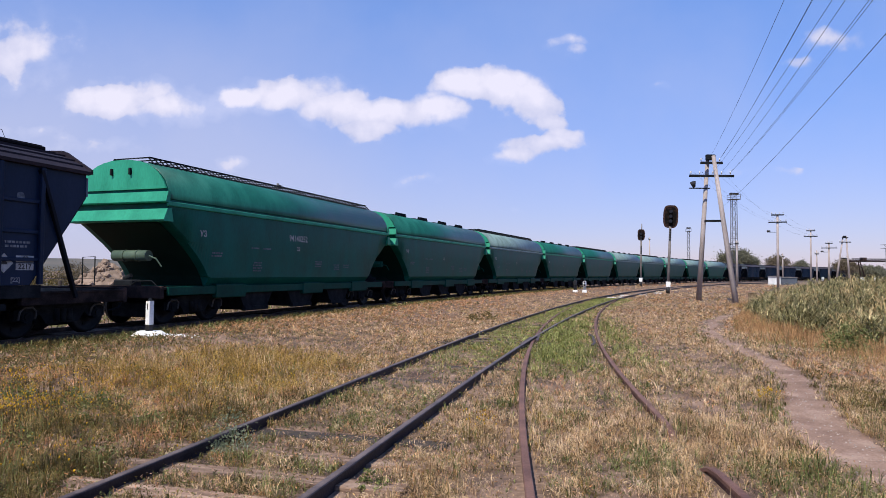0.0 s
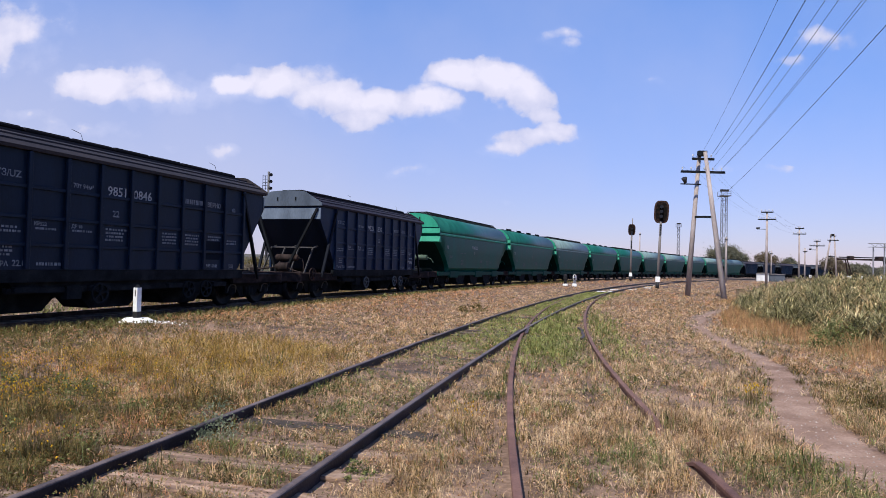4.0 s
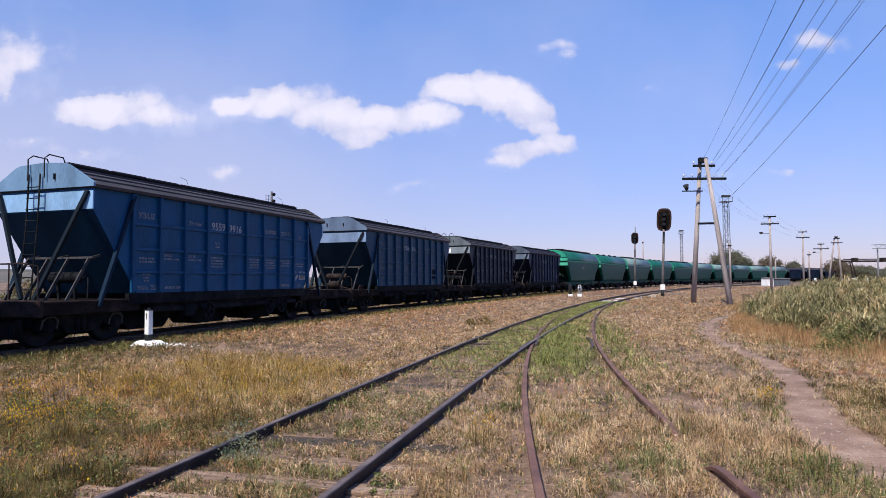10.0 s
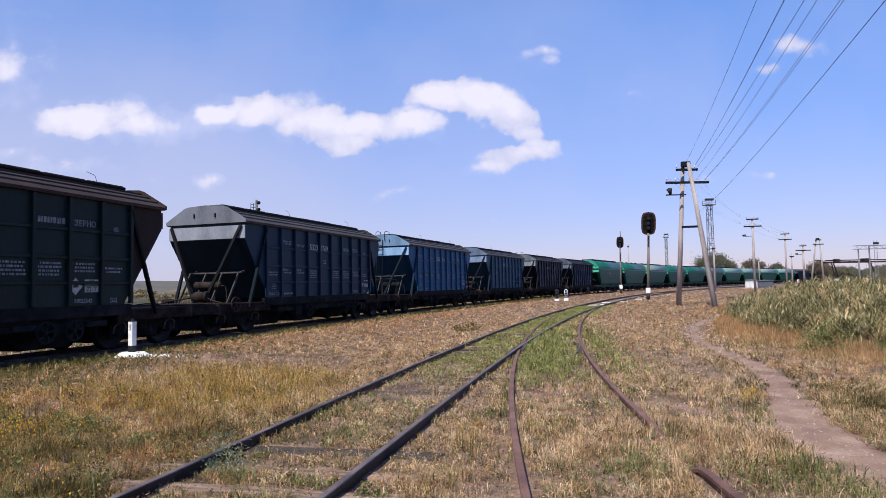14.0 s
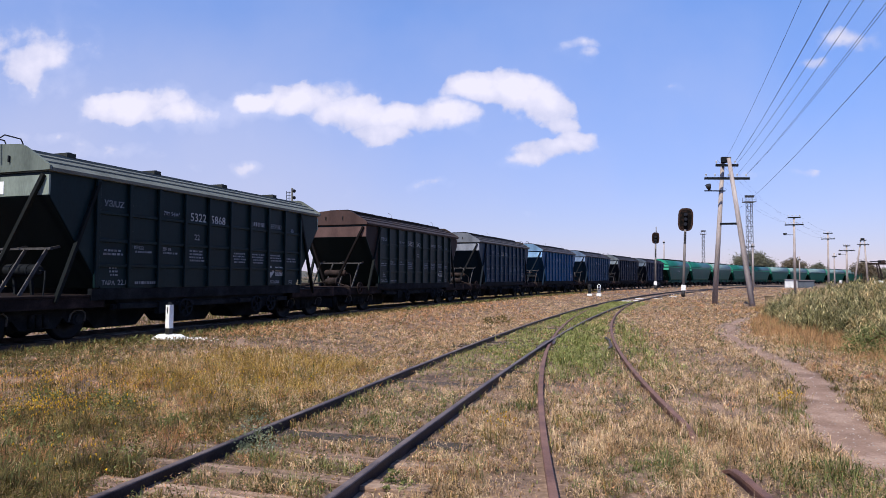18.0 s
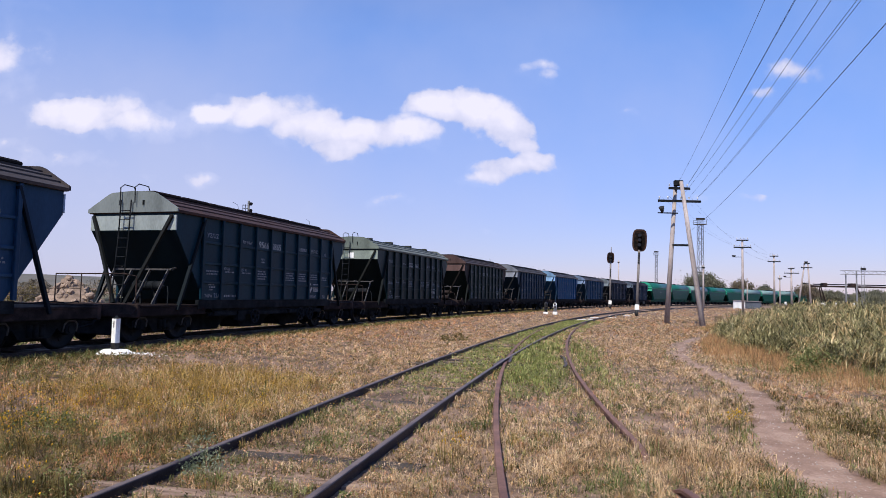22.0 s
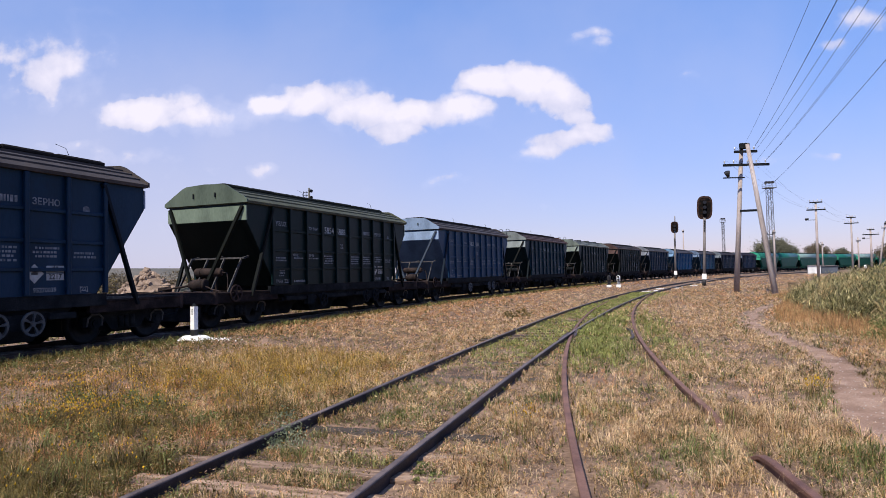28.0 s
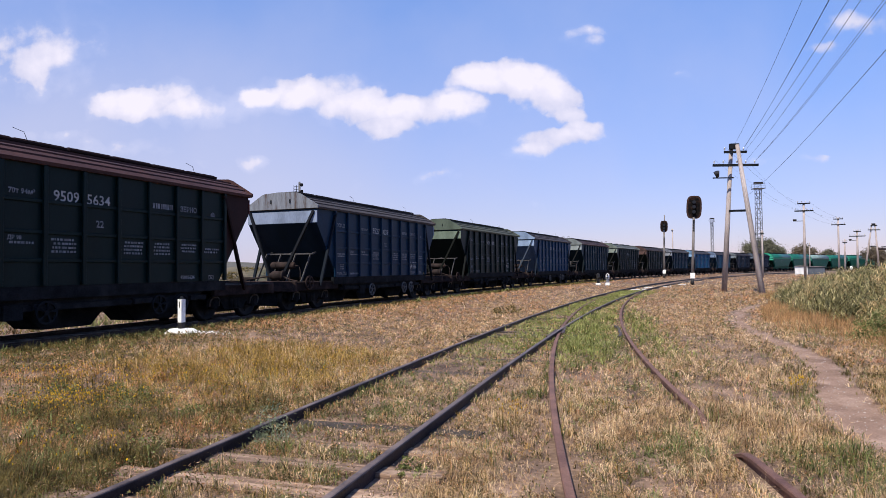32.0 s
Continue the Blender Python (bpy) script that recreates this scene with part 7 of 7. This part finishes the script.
def leaf_fan(rng, base, h, n, length, width, droop):
    """Long leaves off a row of stems: n leaves per stem."""
    m = len(base)
    k = rng.rand(m, n)
    foot = base[:, None, :] + np.stack([0 * k, 0 * k, h[:, None] * (0.2 + 0.75 * k)], -1)
    a = rng.rand(m, n) * 6.283
    out = np.stack([np.cos(a), np.sin(a), 0 * a], -1)
    ln = (length * (0.6 + 0.7 * rng.rand(m, n)))[..., None]
    up = np.array([0, 0, 1.0])
    p1 = foot + out * ln * 0.5 + up * ln * (0.15 + 0.35 * rng.rand(m, n)[..., None])
    p2 = foot + out * ln * 1.05 + up * ln * (0.6 - droop * rng.rand(m, n)[..., None])
    s = np.stack([-np.sin(a), np.cos(a), 0 * a], -1) * width * (0.7 + 0.6 * rng.rand(m, n))[..., None]
    V = np.stack([foot - s * 0.3, foot + s * 0.3, p1 - s * 0.5, p1 + s * 0.5, p2], 2).reshape(-1, 3)
    q = np.arange(m * n)[:, None] * 5
    return V, np.concatenate([q + np.array([[0, 1, 3]]), q + np.array([[0, 3, 2]]), q + np.array([[2, 3, 4]])])


def reeds():
    rng = np.random.RandomState(31)
    X, Y = rng.rand(30000) * 44 + 8, rng.rand(30000) * 38 + 10.5
    deep = reed_edge(X, Y)
    ok = reed_bed(X, Y) & (X < 0.84 * Y + 4) & (rng.rand(len(X)) < np.interp(deep, [0, 4, 9], [1.0, 0.8, 0.35]) * np.clip(27.0 / Y, 0.5, 1))
    X, Y, deep = X[ok], Y[ok], deep[ok]
    dry = wave(X * 0.8 + 7, Y * 0.8) + 0.45 * rng.randn(len(X)) + 0.5 * bump_at(X, Y, 13.0, 18.5, 0.9, 1.5)
    for name, label, mat, m in (("reed_bed", "dense bed of tall grey-green reeds", REED_G, dry < 0.5), ("dry_reeds", "straw-coloured dry reeds among the green", REED_Y, dry >= 0.5)):
        x, y, d = X[m], Y[m], deep[m]
        h = (0.24 + 0.85 * np.clip(d / 3.0, 0, 1) ** 0.9 + 0.62 * rng.rand(len(x)) ** 2.2 + 0.26 * wave(x * 1.3, y * 1.3) + 0.2 * wave(x * 3.1, y * 3.1)) * np.interp(y, [11, 16, 22, 28, 48], [0.78, 1.02, 1.14, 1.0, 0.9])
        h = np.clip(h, 0.2, 1.9)
        base = np.column_stack([x, y, ground_z(x, y) - 0.02])
        V, T = leaf_fan(rng, base, h, 20, 0.42, 0.027, 1.35)
        k = rng.rand(len(x)) * 6.283
        s = np.stack([np.cos(k), np.sin(k), 0 * k], 1) * 0.006
        top = base + np.column_stack([0.12 * rng.randn(len(x)), 0.12 * rng.randn(len(x)), h])
        V2 = np.stack([base - s, base + s, top], 1).reshape(-1, 3)
        T2 = np.arange(len(x))[:, None] * 3 + np.array([[0, 1, 2]]) + len(V)
        tagged(new(name, fast_mesh(name, np.concatenate([V, V2]), np.concatenate([T, T2]), mat)), label, "reeds", kind="stuff")
    # the tall dry grass along the margin of the reeds
    X, Y = rng.rand(420000) * 16 + 6, rng.rand(420000) * 28 + 9
    deep = reed_edge(X, Y)
    side = X - path_x(Y)
    ok = (deep > -3.2) & (deep < 0.9) & (side > 0.75) & (rng.rand(len(X)) < np.clip((deep + 3.4) / 2.2, 0, 1) * np.clip(0.55 + wave(X * 1.5, Y * 1.5), 0.1, 1))
    X, Y, deep = X[ok], Y[ok], deep[ok]
    green = wave(X * 0.9 + 2, Y * 0.9 + 1) + 0.5 * rng.randn(len(X)) + 0.9 * (X > 0.62 * Y + 1.2) > 0.55
    h = (0.14 + 0.3 * rng.rand(len(X)) ** 1.5) * np.interp(deep, [-3.2, -1.0, 0.9], [0.5, 1.0, 1.3])
    blades("ochre_grass", "tall ochre dry grass along the reeds", OCHRE, np.stack([X, Y], 1)[~green], h[~green], 0.004 + 0.0005 * Y[~green], 0.35, rng)
    blades("margin_grass", "green grass at the foot of the reeds", GREEN, np.stack([X, Y], 1)[green], h[green] * 0.9, 0.004 + 0.0006 * Y[green], 0.5, rng)


def crown_mesh(seed, n_clump, n_leaf, size, spread, flat, droop=0.0, slim=0.6):
    """Leaves in uneven clumps round a few limbs."""
    rng = np.random.RandomState(seed)
    c = rng.randn(n_clump, 3)
    c /= np.linalg.norm(c, axis=1, keepdims=True)
    c *= (0.35 + 0.65 * rng.rand(n_clump, 1) ** 0.6)
    c *= np.array(spread)
    c[:, 2] = np.maximum(c[:, 2], -flat * spread[2])
    r = (0.16 + 0.2 * rng.rand(n_clump)) * min(spread)
    p = c[:, None, :] + rng.randn(n_clump, n_leaf, 3) * r[:, None, None] * np.array([1, 1, 0.7 + droop])
    p = p.reshape(-1, 3)
    a, b = rng.randn(len(p), 3), rng.randn(len(p), 3)
    a *= size / np.linalg.norm(a, axis=1, keepdims=True)
    b *= size * slim / np.linalg.norm(b, axis=1, keepdims=True)
    V = np.stack([p - a, p + b, p + a, p - b], 1).reshape(-1, 3)
    q = np.arange(len(p))[:, None] * 4
    return V, np.concatenate([q + np.array([[0, 1, 2]]), q + np.array([[0, 2, 3]])])


def tree(x, y, h, spread, seed, mat, label, n_clump=70, n_leaf=60, size=0.22):
    t = thing("tree", pose(x, y, 0), label, "tree", "distant trees")
    bm = bmesh.new()
    zc = h - spread[2]
    rod(bm, (0, 0, -0.2), (0.1, 0, zc), 0.28, 0.16, 10)
    rng = random.Random(seed)
    for k in range(6):
        a = k * 1.05 + rng.random()
        rod(bm, (0.05, 0, zc * 0.7), (spread[0] * 0.6 * math.cos(a), spread[1] * 0.6 * math.sin(a), zc + rng.uniform(-0.2, 0.5) * spread[2]), 0.12, 0.03, 6)
    part("trunk", bm, BARK, t)
    V, T = crown_mesh(seed, n_clump, n_leaf, size, spread, 0.6, 0.3)
    V = V + np.array([0, 0, zc])
    attach("crown", fast_mesh("crown", V, T, mat), t)


def bush(x, y, spread, seed, mat, label, n_clump=30, n_leaf=60, size=0.09, lift=0.0, slim=0.6):
    V, T = crown_mesh(seed, n_clump, n_leaf, size, spread, 0.3, 0.0, slim)
    V = V + np.array([0, 0, spread[2] * 0.35])
    b = new("bush", fast_mesh("bush", V, T, mat))
    b.matrix_basis = pose(x, y, ground_at(x, y) + lift)
    tagged(b, label, "bush", "bushes")


meadow()
flowers()
reeds()
tree(79.2, 176.0, 8.2, (4.7, 3.4, 2.3), 1, TREE_LEAF, "broad dusty-green willow beyond the train", 130, 110, 0.2)
tree(84.0, 178.0, 6.6, (2.6, 2.4, 1.9), 2, TREE_LEAF, "low rounded tree beside the willow", 60, 90, 0.2)
tree(97.8, 190.0, 7.1, (3.2, 2.8, 1.9), 3, BUSH_LEAF, "brownish dry tree on the horizon", 80, 90, 0.2)
tree(116.8, 212.0, 6.5, (2.2, 2.2, 1.5), 4, TREE_LEAF, "small dark tree on the horizon", 60, 70, 0.2)
tree(124.0, 200.0, 6.8, (3.6, 3.0, 1.9), 5, BUSH_LEAF, "brownish bushy tree behind the twin-legged pole", 80, 80, 0.2)
tree(139.0, 214.0, 5.2, (6.0, 4.0, 1.8), 6, TREE_LEAF, "row of olive-green trees behind the yard", 110, 80, 0.24)
tree(156.0, 214.0, 5.4, (7.0, 4.0, 1.9), 11, TREE_LEAF, "hazy green trees behind the gantry", 110, 80, 0.24)
bush(101.0, 146.0, (3.4, 2.0, 2.5), 7, TREE_LEAF, "dense green bush under the pipe bridge", 70, 90, 0.13)
bush(107.0, 147.0, (4.0, 2.0, 2.9), 13, TREE_LEAF, "broad green bush beside the gantry", 70, 90, 0.13)
bush(9.2, 14.8, (0.55, 0.4, 0.5), 8, GREEN, "small dull green bush before the reeds", 24, 80, 0.03)
bush(-2.0, 6.2, (0.24, 0.2, 0.26), 9, WEED_GREY, "grey-green weed beside the rail", 26, 34, 0.015)
bush(-0.55, 5.2, (0.16, 0.14, 0.1), 10, GREEN, "low green weed at the rail's foot", 12, 26, 0.018)
weed_rng = random.Random(17)
for k in range(22):
    wx, wy = weed_rng.uniform(-5.6, -2.6), weed_rng.uniform(5.0, 8.4)
    if wx > 0.235 * wy - 4.1:
        continue
    ww = weed_rng.uniform(0.12, 0.3)
    bush(wx, wy, (ww, ww, weed_rng.uniform(0.12, 0.24)), 500 + k, GREEN if k % 3 else OLIVE, "leafy green weed in the dry grass" if k % 3 else "dull olive weed in the dry grass", 14, 22, 0.016)
bush(1.5, 24.0, (0.5, 0.4, 0.25), 12, OLIVE, "pale green rounded weed in the dry grass", 20, 40, 0.03)


BANK = surface("scrubby_earth", ((0.04, 0.042, 0.022), (0.085, 0.075, 0.045), (0.15, 0.12, 0.08)), 0.35, 6, 0.95, 0, 0.9)


HEAP = 2.15     # metres


def beyond_train():
    """The waste ground behind the train: shrubs, a heap of pale rubble, old timbers and a ridge."""
    rng = random.Random(9)
    for i in range(34):
        s, lat = rng.uniform(-16, 66), -rng.uniform(9, 30)
        x, y, a = train_line(s, lat)
        if -0.60 < x / y < -0.44 and math.hypot(x, y) < 46:
            continue
        w = rng.uniform(0.8, 2.2)
        bush(x, y, (w, w * 0.8, rng.uniform(0.4, 0.85)), 100 + i, BUSH_LEAF if rng.random() < 0.5 else OLIVE, "dry grey-brown shrub on the waste ground", 30, 50, 0.07, 0.0, 0.4)
    for i in range(44):
        la = rng.uniform(17, 28)
        x, y, a = train_line(rng.uniform(-32, 45), -la)
        w = rng.uniform(1.0, 2.4)
        bush(x, y, (w, w * 0.8, rng.uniform(0.4, 0.8)), 300 + i, BUSH_LEAF if rng.random() < 0.5 else OLIVE, "dusty shrub on the earth bank", 30, 50, 0.08, min(1.2, (la - 16) * 0.14), 0.4)
    for i in range(34):
        x, y, a = train_line(rng.uniform(-10, 22), -rng.uniform(6.0, 20.0))
        if -0.56 < x / y < -0.46:
            continue
        w = rng.uniform(0.6, 1.5)
        bush(x, y, (w, w * 0.8, rng.uniform(0.4, 0.85)), 400 + i, (GREEN, OLIVE, WEED_GREY)[i % 3], "scrubby wayside shrub behind the train", 30, 60, 0.055, 0.0, 0.4)
    nrng = np.random.RandomState(8)
    s, lat = nrng.rand(60000) * 95 - 22, -2.4 - 26 * nrng.rand(60000) ** 1.6
    a = TH + TK * s
    X, Y = TCX - np.cos(a) * (1 / TK - lat), TCY + np.sin(a) * (1 / TK - lat)
    pick = wave(X * 0.5, Y * 0.5) + 0.5 * nrng.randn(len(X))
    for name, label, mat, m in (("waste_weeds", "dull olive weeds on the waste ground", OLIVE, pick < 0.1), ("waste_grass", "dry grey-brown grass on the waste ground", GREYED, (pick >= 0.1) & (pick < 0.5)), ("waste_greenery", "green weeds on the waste ground", GREEN, pick >= 0.5)):
        blades(name, label, mat, np.stack([X, Y], 1)[m], 0.12 + 0.3 * nrng.rand(m.sum()) ** 2, 0.035, 0.8, nrng, "weeds", fine=0.0)
    heap = thing("rubble_heap", pose(-16.6, 32.0, 0), "heap of pale broken stone beyond the train", "rubble heap")
    shapes = []
    for i in range(5):
        bm = bmesh.new()
        bmesh.ops.create_icosphere(bm, subdivisions=1, radius=0.3)
        for v in bm.verts:
            v.co *= rng.uniform(0.7, 1.25)
            v.co.z *= 0.7
        shapes.append(finish(bm, "stone", RUBBLE))
    for i in range(290):
        r = rng.random() ** 0.6
        a = rng.random() * 6.283
        px, py = 2.7 * r * math.cos(a), 1.9 * r * math.sin(a)
        z = HEAP * (1 - r) + rng.uniform(-0.1, 0.1)
        k = rng.uniform(0.25, 0.8)
        o = attach("stone", rng.choice(shapes), heap, None, pose(px, py, z, rng.uniform(0, 360), rng.uniform(0, 360), 0))
        o.scale = (k, k, k)
    bm = bmesh.new()
    n = 18
    low = [bm.verts.new((2.8 * math.cos(i * 6.283 / n) * rng.uniform(0.9, 1.1), 1.9 * math.sin(i * 6.283 / n), -0.1)) for i in range(n)]
    top = bm.verts.new((0, 0, HEAP))
    for i in range(n):
        bm.faces.new((low[i], low[(i + 1) % n], top))
    part("core", bm, RUBBLE, heap)
    stack = thing("timber_stack", pose(-13.6, 31.5, 0, 0, 0, -70), "stack of old grey sleepers lying beyond the train", "timber stack")
    me = sleeper_mesh("timber", 0.25, 2.7, 0.2, WOOD_TAR, 77)
    for layer in range(5):
        for j in range(4):
            attach("timber", me, stack, None, pose(0.1 * rng.uniform(-1, 1), -0.6 + 0.4 * j, 0.22 + 0.22 * layer, 0, 0, rng.uniform(-3, 3)))
    fence = thing("wire_fence", Matrix(), "old post-and-wire fence along the waste ground", "fence")
    last = None
    for s in range(-14, 60, 3):
        x, y, a = train_line(s, -7.5)
        bm = bmesh.new()
        beam(bm, (x, y, -0.1), (x, y, 1.3), 0.08)
        part("post", bm, WOOD_TAR, fence)
        if last:
            for z in (0.5, 0.95, 1.4):
                bm = bmesh.new()
                rod(bm, (*last, z), (x, y, z), 0.008, None, 5)
                part("strand", bm, WIRE, fence)
        last = (x, y)
    v, t = [], []
    lats = [-15, -18, -21, -24, -27, -31, -36, -44]
    rise = [-0.1, 0.3, 0.8, 1.25, 1.5, 1.5, 1.1, -0.1]
    steps = list(range(-40, 90, 2))
    for s in steps:
        for la, z in zip(lats, rise):
            x, y, a = train_line(s, la + 1.2 * math.sin(s * 0.31))
            v.append((x, y, z * (0.8 + 0.35 * math.sin(s * 0.17 + 1) + 0.2 * math.sin(s * 0.53)) + (0.12 * rng.uniform(-1, 1) if z > 0 else 0)))
    for i in range(len(steps) - 1):
        for j in range(len(lats) - 1):
            q = i * len(lats) + j
            t += [(q, q + len(lats), q + len(lats) + 1), (q, q + len(lats) + 1, q + 1)]
    tagged(new("earth_bank", fast_mesh("earth_bank", v, t, BANK)), "low scrubby earth bank along the waste ground", "earth bank", kind="structure")
    # a low ridge closes the distance all round
    rngn = np.random.RandomState(6)
    n = 160
    v, t = [], []
    for i in range(n + 1):
        a = i * 6.28319 / n
        hgt = 12 + 7 * math.sin(a * 3 + 0.6) + 4 * math.sin(a * 7) + 2.0 * rngn.rand()
        hgt = hgt * (0.45 if 0.1 < (a % 6.283) < 1.8 else 1.0) * 0.75
        for r, z in ((760, -2), (900, hgt), (1100, hgt * 1.1), (1400, -2)):
            v.append((r * math.cos(a), r * math.sin(a), z))
    for i in range(n):
        for j in range(3):
            q = i * 4 + j
            t += [(q, q + 4, q + 5), (q, q + 5, q + 1)]
    tagged(new("backdrop_ridge", fast_mesh("backdrop_ridge", v, t, HILL)), "low dry ridge on the horizon", "hills", kind="structure")


beyond_train()

# ---- what moves ----
# seconds, metres that the joint behind the last green wagon has run along its track
RUN = [
    (0.0, -1.14), (0.5, 1.65), (1.0, 4.44), (1.5, 7.23), (2.0, 10.02), (2.5, 12.81), (3.0, 15.6), (3.5, 18.38),
    (4.2, 22.27), (4.9, 26.16), (5.5, 29.49), (6.0, 32.25), (6.5, 35.01), (7.0, 37.77), (7.5, 40.52), (8.0, 43.27),
    (8.5, 46.01), (9.0, 48.74), (9.5, 51.47), (10.0, 54.19), (10.5, 56.9), (11.0, 59.6), (11.5, 62.3), (12.0, 64.99),
    (12.5, 67.68), (13.0, 70.35), (13.5, 73.02), (14.2, 76.74), (14.9, 80.44), (15.5, 83.6), (16.0, 86.23), (16.5, 88.84),
    (17.0, 91.45), (17.5, 94.05), (18.0, 96.64), (18.5, 99.22), (19.0, 101.79), (19.5, 104.36), (20.0, 106.91), (20.5, 109.46),
    (21.0, 111.99), (21.5, 114.52), (22.0, 117.04), (22.5, 119.55), (23.0, 122.05), (23.5, 124.55), (24.0, 127.03), (24.5, 129.51),
    (25.0, 131.98), (25.5, 134.45), (26.0, 136.9), (26.5, 139.35), (27.2, 142.77), (27.9, 146.17), (28.5, 149.08), (29.0, 151.49),
    (29.5, 153.9), (30.0, 156.31), (30.5, 158.71), (31.0, 161.1), (31.5, 163.49), (32.0, 165.88),
]


def run_at(t):
    ts, ss = zip(*RUN)
    return float(np.interp(t, ts, ss))


def motions():
    for wagon, off in TRAIN:
        rows = []
        for t, s in RUN:
            x, y, a = train_line(s + off)
            rows.append((t, pose(x, y, RAIL_Z, 0, 0, -math.degrees(a))))
        walk(wagon, rows)
    step = 0.1
    turns = [(k * step, -math.degrees(run_at(k * step) / 0.475)) for k in range(321)]
    for w in SPIN_ALL:
        place = w.matrix_basis.translation.copy()
        walk(w, [(t, pose(*place, a, 0, 0)) for t, a in turns])


motions()
